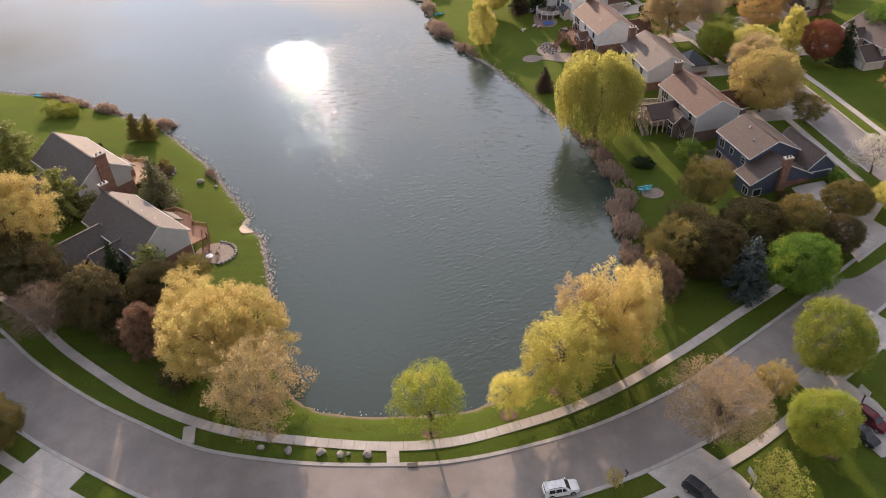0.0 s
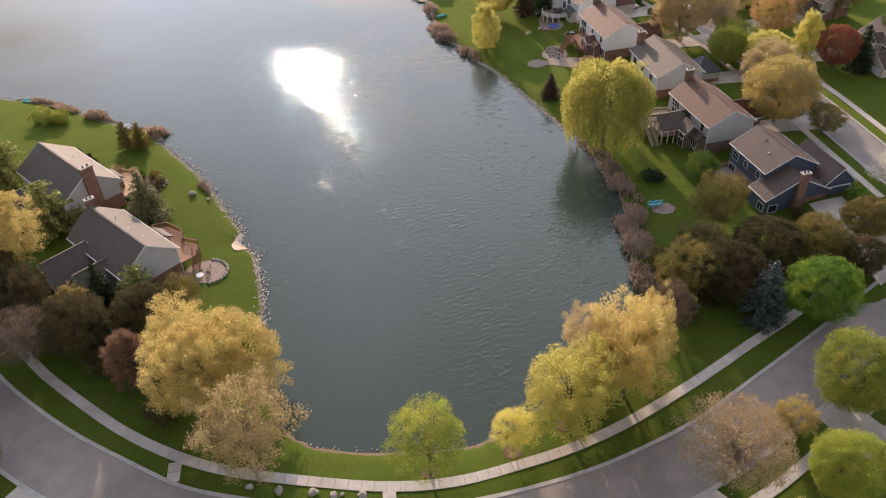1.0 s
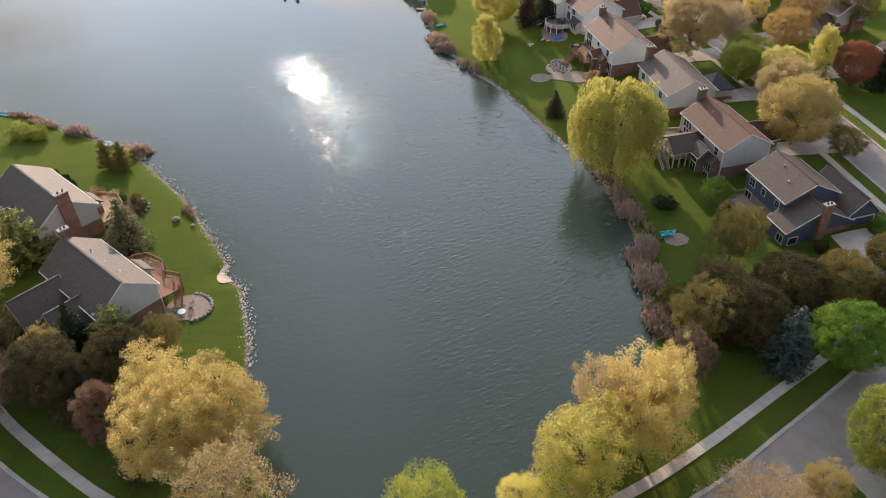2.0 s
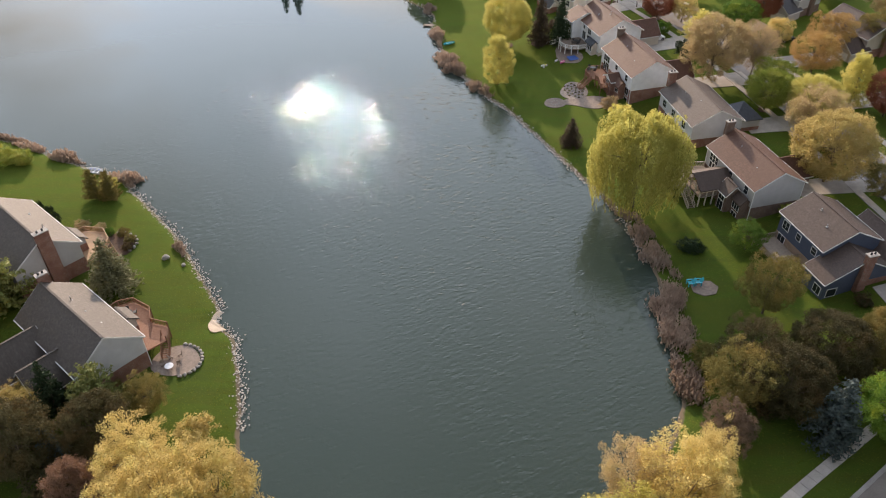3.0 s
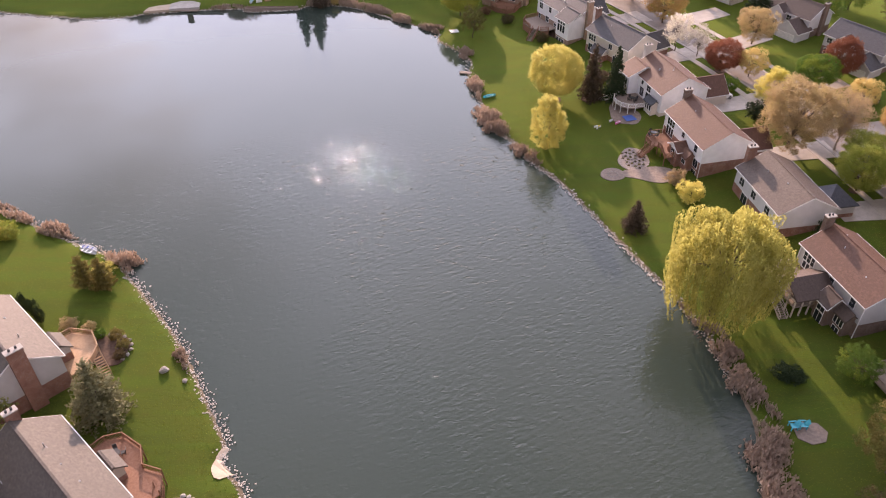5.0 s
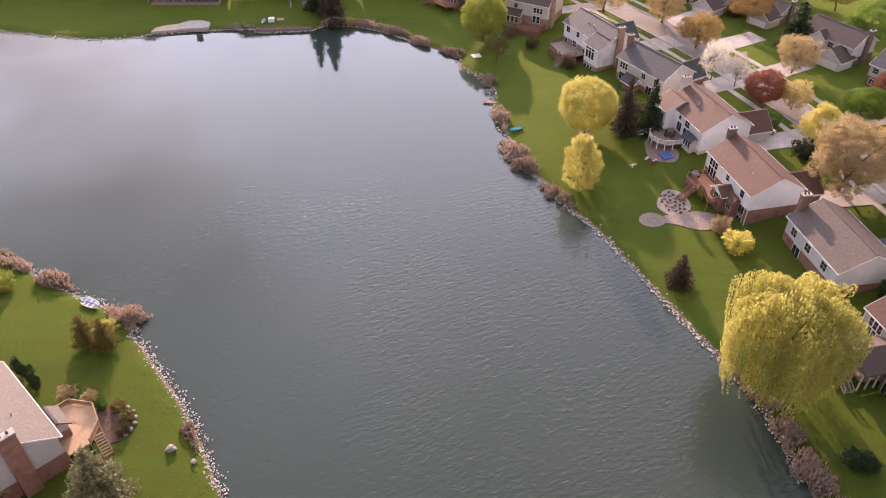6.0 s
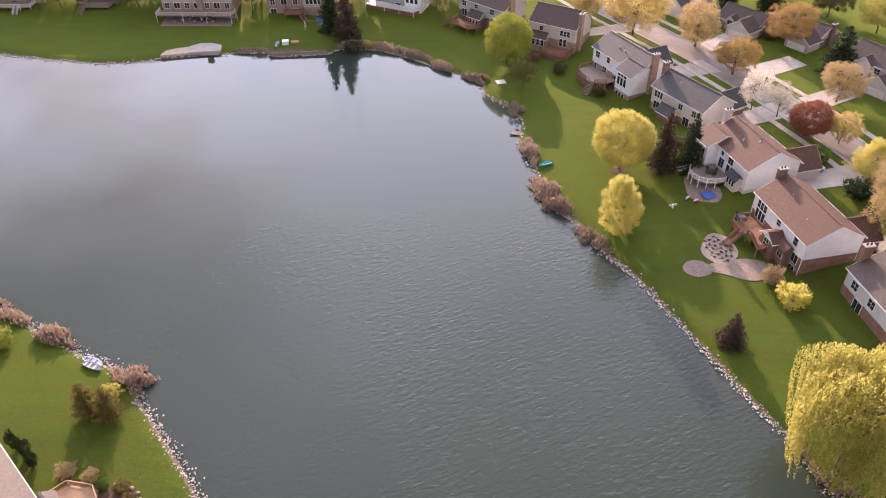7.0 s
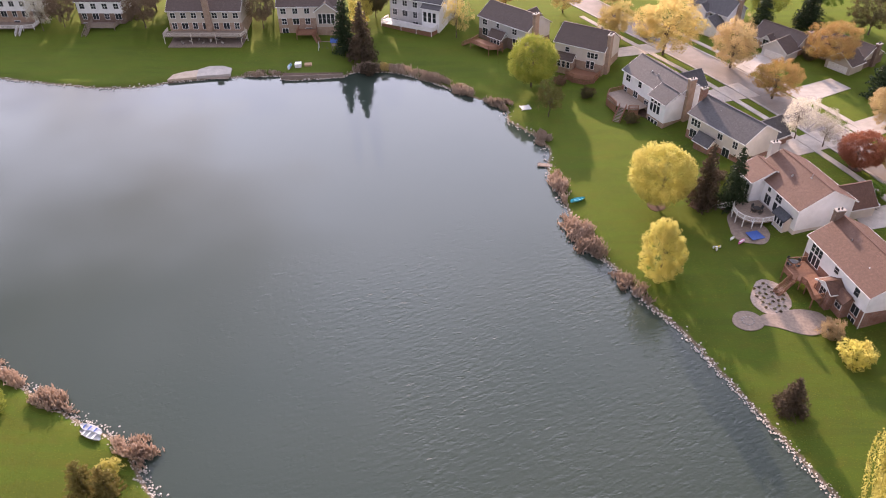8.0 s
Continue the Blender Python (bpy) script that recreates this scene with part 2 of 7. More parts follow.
l.new(noise_node(n, l, 0.06, 4).outputs["Fac"], lee2.inputs[0]); l.new(lee.outputs[0], lee2.inputs[2])
calm = n.new("ShaderNodeMapRange"); calm.interpolation_type = "SMOOTHSTEP"
calm.inputs["From Min"].default_value, calm.inputs["From Max"].default_value = 50, 68
calm.inputs["To Min"].default_value, calm.inputs["To Max"].default_value = 0.42, 1.0
l.new(lee2.outputs[0], calm.inputs["Value"])
amp3 = n.new("ShaderNodeMath"); amp3.operation = "MULTIPLY"
l.new(amp2.outputs[0], amp3.inputs[0]); l.new(calm.outputs[0], amp3.inputs[1])
# the ripples stand higher in loose groups
crest = n.new("ShaderNodeMapRange"); crest.interpolation_type = "SMOOTHSTEP"
crest.inputs["From Min"].default_value, crest.inputs["From Max"].default_value = 0.46, 0.74
crest.inputs["To Min"].default_value, crest.inputs["To Max"].default_value = 0.66, 2.1
l.new(noise_node(n, l, 0.85, 1, 0.5, stretch=(30, (0.7, 1, 1))).outputs["Fac"], crest.inputs["Value"])
amp4 = n.new("ShaderNodeMath"); amp4.operation = "MULTIPLY"
l.new(amp3.outputs[0], amp4.inputs[0]); l.new(crest.outputs[0], amp4.inputs[1])
# the murky body stays level, only the skin ripples
skin = n.new("ShaderNodeBump")
skin.inputs["Strength"].default_value, skin.inputs["Distance"].default_value = 1.0, 0.087
l.new(amp4.outputs[0], skin.inputs["Height"])
l.new(skin.outputs[0], p.inputs["Coat Normal"])
p.inputs["Coat Weight"].default_value, p.inputs["Coat IOR"].default_value, p.inputs["Coat Roughness"].default_value = 1.0, 1.33, 0.012
p.inputs["Specular IOR Level"].default_value, p.inputs["Roughness"].default_value = 0.0, 1.0

ASPHALT = rough_stuff("asphalt", (0.225, 0.200, 0.185), (0.275, 0.245, 0.225), 0.35, 9.0, 0.75, 0.3, 0.02, (0.190, 0.172, 0.160))
CONCRETE = rough_stuff("concrete", (0.42, 0.39, 0.35), (0.50, 0.46, 0.42), 0.8, 7.0, 0.85, 0.2, 0.02, (0.36, 0.33, 0.30))
KERB = rough_stuff("kerb_concrete", (0.34, 0.32, 0.30), (0.42, 0.40, 0.37), 0.7, 6.0, 0.85, 0.2, 0.02)
PAVERS = rough_stuff("patio_pavers", (0.21, 0.165, 0.135), (0.29, 0.23, 0.19), 2.2, 9.0, 0.85, 0.4, 0.03)
STONE = rough_stuff("fieldstone", (0.48, 0.43, 0.38), (0.66, 0.61, 0.55), 1.6, 8.0, 0.85, 0.5, 0.05, (0.36, 0.32, 0.28))
GRAVEL = rough_stuff("bed_gravel", (0.25, 0.20, 0.17), (0.36, 0.30, 0.26), 3.0, 9.0, 0.9, 0.5, 0.04)
SAND = rough_stuff("beach_sand", (0.50, 0.40, 0.30), (0.58, 0.48, 0.37), 0.9, 9.0, 0.95, 0.3, 0.03)
GRANITE = rough_stuff("granite", (0.27, 0.25, 0.23), (0.38, 0.35, 0.32), 1.6, 8.0, 0.85, 0.5, 0.05, (0.20, 0.18, 0.16))
MULCH = rough_stuff("mulch", (0.085, 0.052, 0.038), (0.13, 0.085, 0.060), 2.0, 9.0, 0.95, 0.6, 0.06)
BARK = rough_stuff("bark", (0.10, 0.075, 0.055), (0.16, 0.125, 0.095), 3.0, 12.0, 0.9, 0.6, 0.04)
PALE_BARK = rough_stuff("pale_bark", (0.34, 0.28, 0.22), (0.44, 0.37, 0.30), 2.0, 9.0, 0.85, 0.4, 0.03)
BRICK_RED = brick_material("red_brick", (0.27, 0.125, 0.085), (0.33, 0.16, 0.11), (0.36, 0.31, 0.27))
BRICK_TAN = brick_material("tan_brick", (0.36, 0.24, 0.17), (0.42, 0.29, 0.21), (0.44, 0.38, 0.32))
BRICK_BROWN = brick_material("brown_brick", (0.19, 0.12, 0.09), (0.24, 0.155, 0.115), (0.28, 0.24, 0.21))
SIDING = {k: siding_material(k + "_siding", c) for k, c in dict(white=(0.88, 0.88, 0.88), grey=(0.52, 0.51, 0.50), cream=(0.66, 0.60, 0.53),
          blue=(0.075, 0.095, 0.145), tan=(0.50, 0.44, 0.37), pale=(0.62, 0.62, 0.63)).items()}
ROOF = {k: shingle_material(k + "_shingles", tuple(0.64 * v for v in a), tuple(0.66 * v for v in b)) for k, a, b in (
    ("brown", (0.190, 0.098, 0.068), (0.240, 0.130, 0.092)), ("taupe", (0.185, 0.150, 0.130), (0.235, 0.195, 0.168)),
    ("grey", (0.115, 0.113, 0.120), (0.155, 0.152, 0.158)), ("driftwood", (0.150, 0.128, 0.112), (0.200, 0.172, 0.150)), ("slate", (0.085, 0.095, 0.115), (0.125, 0.135, 0.155)),
    ("fawn", (0.165, 0.125, 0.105), (0.210, 0.165, 0.138)), ("umber", (0.13, 0.095, 0.080), (0.17, 0.125, 0.105)))}
TRIM = plain("white_trim", (0.80, 0.80, 0.79), 0.5)
GLASS, n, l, p = shader("window_glass")
p.inputs["Base Color"].default_value, p.inputs["Roughness"].default_value = (0.03, 0.035, 0.04, 1), 0.08
METAL = plain("grey_metal", (0.45, 0.45, 0.46), 0.4, 0.7)
DARK_METAL = plain("dark_metal", (0.06, 0.06, 0.06), 0.5, 0.3)
DECK_WOOD = rough_stuff("stained_deck", (0.24, 0.115, 0.070), (0.31, 0.165, 0.105), 3.0, 10.0, 0.75, 0.3, 0.02)
CEDAR = rough_stuff("cedar_deck", (0.42, 0.27, 0.16), (0.50, 0.34, 0.21), 3.0, 10.0, 0.75, 0.3, 0.02)
FRAME_WOOD = rough_stuff("tan_wood", (0.52, 0.44, 0.37), (0.62, 0.54, 0.46), 3.0, 10.0, 0.8, 0.3, 0.02)
OLD_WOOD = rough_stuff("weathered_wood", (0.24, 0.19, 0.155), (0.32, 0.26, 0.21), 3.0, 10.0, 0.85, 0.3, 0.02)
WHITE_DECK = plain("white_railing", (0.80, 0.80, 0.79), 0.45)
TEAL = plain("teal_plastic", (0.02, 0.42, 0.52), 0.4)
BLUE = plain("blue_plastic", (0.04, 0.12, 0.42), 0.5)
WHITE = plain("white_paint", (0.82, 0.82, 0.82), 0.3)
PURPLE = plain("pink_plastic", (0.70, 0.16, 0.40), 0.5)
YELLOW = plain("yellow_plastic", (0.78, 0.60, 0.08), 0.45)
RUBBER = plain("tyre_rubber", (0.03, 0.03, 0.03), 0.8)
CAR_PAINT = {k: plain(k + "_car_paint", c, 0.22) for k, c in dict(white=(0.80, 0.80, 0.80), black=(0.035, 0.037, 0.045), red=(0.14, 0.014, 0.022), silver=(0.42, 0.45, 0.46)).items()}

LEAF = {k: leaf_material(k + "_leaves", *v) for k, v in dict(
    gold=((0.66, 0.53, 0.22), (0.50, 0.40, 0.16), 0.64, (0.58, 0.51, 0.20)),
    tan=((0.60, 0.47, 0.26), (0.45, 0.35, 0.19), 0.58, (0.57, 0.47, 0.22)),
    lime=((0.68, 0.62, 0.20), (0.53, 0.50, 0.15), 0.68, (0.63, 0.56, 0.19)),
    fresh=((0.36, 0.40, 0.08), (0.25, 0.31, 0.06), 0.47, (0.46, 0.44, 0.10)),
    green=((0.16, 0.27, 0.045), (0.09, 0.18, 0.03), 0.42, (0.28, 0.36, 0.05)),
    olive=((0.24, 0.20, 0.065), (0.15, 0.14, 0.045), 0.38, (0.29, 0.22, 0.07)),
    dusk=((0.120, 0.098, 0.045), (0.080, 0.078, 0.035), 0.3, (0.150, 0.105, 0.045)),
    orange=((0.50, 0.33, 0.13), (0.38, 0.25, 0.095), 0.45, (0.48, 0.36, 0.13)),
    red=((0.34, 0.135, 0.080), (0.24, 0.095, 0.056), 0.42),
    rust=((0.30, 0.18, 0.12), (0.22, 0.135, 0.09), 0.35),
    pink=((0.52, 0.39, 0.23), (0.40, 0.30, 0.17), 0.4),
    blossom=((0.80, 0.76, 0.66), (0.66, 0.62, 0.50), 0.35),
    willow=((0.62, 0.57, 0.17), (0.47, 0.45, 0.125), 0.6),
    spruce=((0.045, 0.072, 0.032), (0.028, 0.048, 0.022), 0.15),
    bluespruce=((0.13, 0.165, 0.155), (0.085, 0.115, 0.11), 0.15),
    pine=((0.34, 0.35, 0.12), (0.21, 0.24, 0.075), 0.3),
    sage=((0.26, 0.25, 0.13), (0.17, 0.17, 0.09), 0.25),
    hemlock=((0.125, 0.090, 0.060), (0.085, 0.065, 0.042), 0.25),
    twig=((0.27, 0.195, 0.135), (0.19, 0.135, 0.095), 0.3),
    grass=((0.195, 0.214, 0.032), (0.132, 0.166, 0.024), 0.68),
    reed=((0.46, 0.35, 0.275), (0.35, 0.265, 0.205), 0.35),
    sedge=((0.43, 0.335, 0.265), (0.33, 0.255, 0.195), 0.3)).items()}
from mathutils.bvhtree import BVHTree


# ---------------------------------------------------------------- building helpers
def part(name, bm, material, parent=None, label=""):
    me = bpy.data.meshes.new(name)
    if isinstance(bm, tuple):
        me.from_pydata(bm[0], [], bm[1])
    else:
        bm.to_mesh(me)
        bm.free()
    me.materials.append(material)
    ob = new(name, me)
    ob.parent = parent
    return tagged(ob, label)


def thing(name, label, category, m, group=""):
    ob = new(name)
    ob.matrix_basis = m
    ob.empty_display_size = 0.5
    return tagged(ob, label, category, group)


def box(bm, x0, x1, y0, y1, z0, z1, m=None):
    q = [(x0, y0, z0), (x1, y0, z0), (x1, y1, z0), (x0, y1, z0), (x0, y0, z1), (x1, y0, z1), (x1, y1, z1), (x0, y1, z1)]
    vs = [bm.verts.new(m @ Vector(c) if m else c) for c in q]
    for f in ((3, 2, 1, 0), (4, 5, 6, 7), (0, 1, 5, 4), (1, 2, 6, 5), (2, 3, 7, 6), (3, 0, 4, 7)):
        bm.faces.new([vs[i] for i in f])


def boxes(*rows):
    bm = bmesh.new()
    for r in rows:
        box(bm, *r)
    return bm


def beam(bm, a, b, w, h):
    """A straight bar of section w x h from a to b."""
    a, b = Vector(a), Vector(b)
    d = b - a
    m = Matrix.Translation(a) @ d.to_track_quat("X", "Z").to_matrix().to_4x4()
    box(bm, 0, d.length, -w / 2, w / 2, -h / 2, h / 2, m)


def prism(bm, outline, z0, z1):
    """An upright slab over a flat outline."""
    lo = [bm.verts.new((x, y, z0)) for x, y in outline]
    hi = [bm.verts.new((x, y, z1)) for x, y in outline]
    bm.faces.new(hi)
    bm.faces.new(lo[::-1])
    for i in range(len(lo)):
        j = (i + 1) % len(lo)
        bm.faces.new((lo[i], lo[j], hi[j], hi[i]))
    bmesh.ops.recalc_face_normals(bm, faces=bm.faces)


def tube(verts, faces, pts, radii, sides=6):
    """Adds a tapered tube through pts to vertex and face lists."""
    base = len(verts)
    for i, (q, r) in enumerate(zip(pts, radii)):
        d = (pts[min(i + 1, len(pts) - 1)] - pts[max(i - 1, 0)]).normalized()
        s = d.cross(Vector((0.3, 0.9, 0.1))).normalized()
        t = d.cross(s)
        for k in range(sides):
            a = 2 * math.pi * k / sides
            verts.append(tuple(q + (s * math.cos(a) + t * math.sin(a)) * r))
    for i in range(len(pts) - 1):
        for k in range(sides):
            k2 = (k + 1) % sides
            faces.append((base + i * sides + k, base + i * sides + k2, base + (i + 1) * sides + k2, base + (i + 1) * sides + k))
    faces.append(tuple(base + (len(pts) - 1) * sides + k for k in range(sides)))


def smooth_line(ctrl, step):
    """A Catmull-Rom line through plan points, sampled about every step metres."""
    c = [Vector(q) for q in ctrl]
    c = [2 * c[0] - c[1]] + c + [2 * c[-1] - c[-2]]
    out = []
    for i in range(1, len(c) - 2):
        p0, p1, p2, p3 = c[i - 1:i + 3]
        k = max(1, int((p2 - p1).length / step))
        for j in range(k):
            t = j / k
            out.append(0.5 * (2 * p1 + (p2 - p0) * t + (2 * p0 - 5 * p1 + 4 * p2 - p3) * t * t + (3 * p1 - p0 - 3 * p2 + p3) * t ** 3))
    return out + [c[-2]]


def offset_line(line, d):
    """The line moved d metres to its left."""
    out = []
    for i, q in enumerate(line):
        t = (line[min(i + 1, len(line) - 1)] - line[max(i - 1, 0)]).normalized()
        out.append(q + Vector((-t.y, t.x)) * d)
    return out


# ---------------------------------------------------------------- plan: pond, ground
SHORE_WEST = [(-230, 222), (-170, 206), (-130, 190), (-109, 182), (-99, 179), (-91, 175.8), (-81, 169.6), (-72.7, 165), (-65.4, 161), (-59.4, 154), (-51.3, 144.3),
              (-46.5, 137.6), (-40, 126.5), (-36.2, 119.8), (-37.0, 117.4), (-33, 114), (-32.3, 111), (-30.5, 105), (-29, 97), (-27.5, 88), (-25.5, 80)]
SHORE_SOUTH = [(-23.6, 76.2), (-21.8, 73.4), (-18.4, 71.1), (-13.6, 70), (-7.3, 69.5), (-2.6, 69.5), (3, 69.8), (6.2, 70.8), (11, 74.1), (17, 79), (24, 85), (30, 92)]
SHORE_EAST = [(33.5, 99), (34.3, 105), (34, 112.8), (35, 118.3), (36.5, 124), (35.6, 132), (34.8, 140), (32, 149), (28.5, 157), (25.5, 164.5), (21.5, 174), (17, 184.5),
              (12.5, 191.5), (9, 200), (4.5, 207), (3, 216), (1.4, 225.6), (0, 234), (1, 242), (-2.9, 249.7), (-7.2, 255)]
SHORE_NORTH = [(-8.2, 262.4), (-15, 267), (-20.8, 271.7), (-26.7, 276.6), (-36, 281.8), (-47.5, 282), (-49.8, 279.2), (-64.8, 277.6), (-66.5, 280), (-79.2, 279.2), (-88, 277.5),
               (-95, 275.9), (-101, 273.6), (-108.6, 272.9), (-116, 273.6), (-133, 277), (-141, 279), (-165, 285), (-230, 300)]
SHORE = smooth_line(SHORE_WEST + SHORE_SOUTH + SHORE_EAST + SHORE_NORTH, 1.5)
POND = np.array([tuple(q) for q in SHORE])


def shore_distance(P):
    """Signed distance of plan points to the shoreline: above 0 on land."""
    a, b = POND, np.roll(POND, -1, axis=0)
    best, inside = np.full(len(P), 1e9), np.zeros(len(P), bool)
    for (ax, ay), (bx, by) in zip(a, b):
        dx, dy = bx - ax, by - ay
        t = np.clip(((P[:, 0] - ax) * dx + (P[:, 1] - ay) * dy) / (dx * dx + dy * dy + 1e-9), 0, 1)
        best = np.minimum(best, (P[:, 0] - ax - t * dx) ** 2 + (P[:, 1] - ay - t * dy) ** 2)
        if by != ay:
            cross = ((ay > P[:, 1]) != (by > P[:, 1])) & (P[:, 0] < dx * (P[:, 1] - ay) / (by - ay) + ax)
            inside ^= cross
    return np.sqrt(best) * np.where(inside, -1, 1)


def ease(v, a, b):
    t = np.clip((v - a) / (b - a), 0, 1)
    return t * t * (3 - 2 * t)


def land(P):
    """Height of the ground over the pond at plan points."""
    d = shore_distance(P)
    south = 1 - ease(P[:, 1], 84, 112)
    yard = 0.55 * ease(d, 0, 2.2) + 0.35 * ease(d, 2, 14) + 1.7 * ease(d, 22, 38)
    bank = 0.9 * ease(d, 0, 3.5) + 0.5 * ease(d, 3, 7)
    z = 0.03 + yard * (1 - south) + bank * south
    ripple = 0.05 * np.sin(P[:, 0] * 0.21 + 1.3) * np.cos(P[:, 1] * 0.17) * ease(d, 1, 6)
    return np.where(d < 0, np.maximum(-1.6, d * 0.42), z + ripple)


def ground_at(x, y):
    return float(land(np.array([(float(x), float(y))]))[0])


xs = np.concatenate([[-2500, -1200, -600, -400, -300], np.arange(-240, -112, 6), np.arange(-112, 112, 1.4), np.arange(112, 241, 6), [300, 420, 700, 1300, 2500]])
ys = np.concatenate([[-2300, -1000, -400, -150, -60], np.arange(-10, 48, 6), np.arange(48, 312, 1.4), np.arange(312, 420, 6), [480, 620, 900, 1500, 2500]])
GX, GY = np.meshgrid(xs, ys)
P = np.column_stack([GX.ravel(), GY.ravel()])
Z = land(P)
nx, ny = len(xs), len(ys)
idx = np.arange(nx * ny).reshape(ny, nx)
F = np.stack([idx[:-1, :-1], idx[:-1, 1:], idx[1:, 1:], idx[1:, :-1]], -1).reshape(-1, 4)
ground = part("ground", (np.column_stack([P, Z]).tolist(), F.tolist()), LAWN)
tagged(ground, "spring-green mown lawn sloping gently down to the pond", "ground", kind="structure")
for f in ground.data.polygons:
    f.use_smooth = True

bm = bmesh.new()
bm.faces.new([bm.verts.new((x, y, 0)) for x, y in ((-260, 60), (60, 60), (60, 320), (-260, 320))])
tagged(part("water", bm, WATER), "dark green rippled pond water reflecting a pale sky", "water", kind="structure")


# ---------------------------------------------------------------- roads, kerbs, walks
def strip(line, left, right, lift, thick):
    """A flat band between two offsets of a line, lying on the ground."""
    L, R = offset_line(line, left), offset_line(line, right)
    zs = [ground_at(q.x, q.y) + lift for q in line]
    verts, faces = [], []
    for a, b, z in zip(L, R, zs):
        verts += [(a.x, a.y, z), (b.x, b.y, z), (b.x, b.y, z - thick), (a.x, a.y, z - thick)]
    for i in range(len(line) - 1):
        o = 4 * i
        for k in range(4):
            k2 = (k + 1) % 4
            faces.append((o + k, o + 4 + k, o + 4 + k2, o + k2))
    n = 4 * (len(line) - 1)
    faces += [(0, 1, 2, 3), (n + 3, n + 2, n + 1, n)]
    return verts, faces


SOUTH_ROAD = smooth_line([(-150, 165), (-120, 130), (-97, 106), (-74.5, 86.5), (-66, 78.9), (-55.3, 71), (-45, 65), (-36.5, 60.5), (-28.6, 58.2), (-18.2, 56.3), (-7.2, 55.5), (1, 55.6),
                          (11.2, 57.3), (22.3, 60.5), (35.6, 66.5), (46.5, 73.6), (58.6, 81.7), (72.3, 91.3), (82, 97.5), (98, 106), (130, 122), (180, 140)], 2.5)
EAST_STREET = smooth_line([(93, 108), (91.3, 120), (88.6, 137), (85.6, 157), (82, 177), (78, 197), (73, 217), (67, 235), (59.5, 253), (50.5, 272), (40, 291), (28, 312), (15, 335)], 2.5)
HALF = 4.25
for line, nm in ((SOUTH_ROAD, "road_south"), (EAST_STREET, "road_east")):
    tagged(part(nm, strip(line, HALF, -HALF, 0.07, 0.3), ASPHALT), "grey weathered asphalt street with faint patches", "road", kind="structure")
    for side in (1, -1):
        part_line = offset_line(line, side * (HALF + 0.25))
        if nm == "road_east":
            part_line = part_line[5:]
        elif side > 0:
            part_line = [q for q in part_line if not 86 < q.x < 98]
        tagged(part("kerb", strip(part_line, 0.28, -0.28, 0.16, 0.3), KERB), "pale concrete kerb and gutter", "kerb", kind="structure")
WALK_LAKE = smooth_line([(-97, 118), (-80, 102), (-70.0, 94.6), (-64.6, 89.8), (-59.2, 84.8), (-51.0, 78.4), (-43.7, 73.3), (-35.8, 69.1), (-28.5, 66.5), (-18.1, 64.4), (-7.9, 63.0), (0.5, 63.2), (8.5, 65),
                         (16.7, 67.5), (25.6, 71.5), (35.7, 77.4), (46.9, 84.7), (56, 90.6), (66, 97.5), (76, 104), (84, 112)], 1.5)


def slabs(line, name, label, lift=0.14, half=0.75):
    """A walk of separate concrete slabs, one between each two points of the line."""
    top = tagged(new(name), label, "pavement", kind="structure")
    L, R = offset_line(line, half), offset_line(line, -half)
    for i in range(len(line) - 1):
        g = 0.012
        q = [L[i].lerp(L[i + 1], g), R[i].lerp(R[i + 1], g), R[i].lerp(R[i + 1], 1 - g), L[i].lerp(L[i + 1], 1 - g)]
        za, zb = ground_at(line[i].x, line[i].y) + lift, ground_at(line[i + 1].x, line[i + 1].y) + lift
        v = [(q[k].x, q[k].y, (za, za, zb, zb)[k] - d) for d in (0, 0.2) for k in range(4)]
        part("slab", (v, [(3, 2, 1, 0), (0, 1, 5, 4), (1, 2, 6, 5), (2, 3, 7, 6), (3, 0, 4, 7)]), CONCRETE, top)
    return top


def paving(name, outline, label, material=CONCRETE, lift=0.1, thick=0.25):
    """A slab poured over a plan outline. Thick slabs are level, thin ones follow the ground."""
    zs = [ground_at(*q) for q in outline]
    if thick > 0.5:
        zs = [sorted(zs)[len(zs) // 2]] * len(zs)
    bm = bmesh.new()
    top = bm.faces.new([bm.verts.new((x, y, z)) for (x, y), z in zip(outline, zs)])
    if top.normal.z < 0 or sum(a[0] * b[1] - b[0] * a[1] for a, b in zip(outline, outline[1:] + outline[:1])) < 0:
        top.normal_flip()
    bmesh.ops.triangulate(bm, faces=bm.faces[:])
    if thick <= 0.5 and max(e.calc_length() for e in bm.edges) > 5:
        bmesh.ops.subdivide_edges(bm, edges=bm.edges[:], cuts=4, use_grid_fill=True)
        for v, z in zip(bm.verts, land(np.array([v.co[:2] for v in bm.verts]))):
            v.co.z = z
    rim = bmesh.ops.extrude_edge_only(bm, edges=[e for e in bm.edges if e.is_boundary])["geom"]
    low = {v for v in rim if isinstance(v, bmesh.types.BMVert)}
    for v in bm.verts:
        v.co.z += lift - (thick if v in low else 0)
    bmesh.ops.recalc_face_normals(bm, faces=bm.faces)
    return tagged(part(name, bm, material), label, "pavement", kind="structure")


# ---------------------------------------------------------------- trees
rng = np.random.default_rng(7)


def sprays(centres, size, flat=0.0, long=1.0, down=0.0):
    """One small three-cornered leaf spray at each centre. flat turns them level, long stretches them, down lets them hang."""
    n = len(centres)
    a = rng.normal(size=(n, 3))
    a[:, 2] = a[:, 2] * (1 - flat) - down * 2.5
    a /= np.linalg.norm(a, axis=1)[:, None]
    b = rng.normal(size=(n, 3))
    b -= (b * a).sum(1)[:, None] * a
    b /= np.linalg.norm(b, axis=1)[:, None]
    s = (size * rng.uniform(0.65, 1.4, n))[:, None]
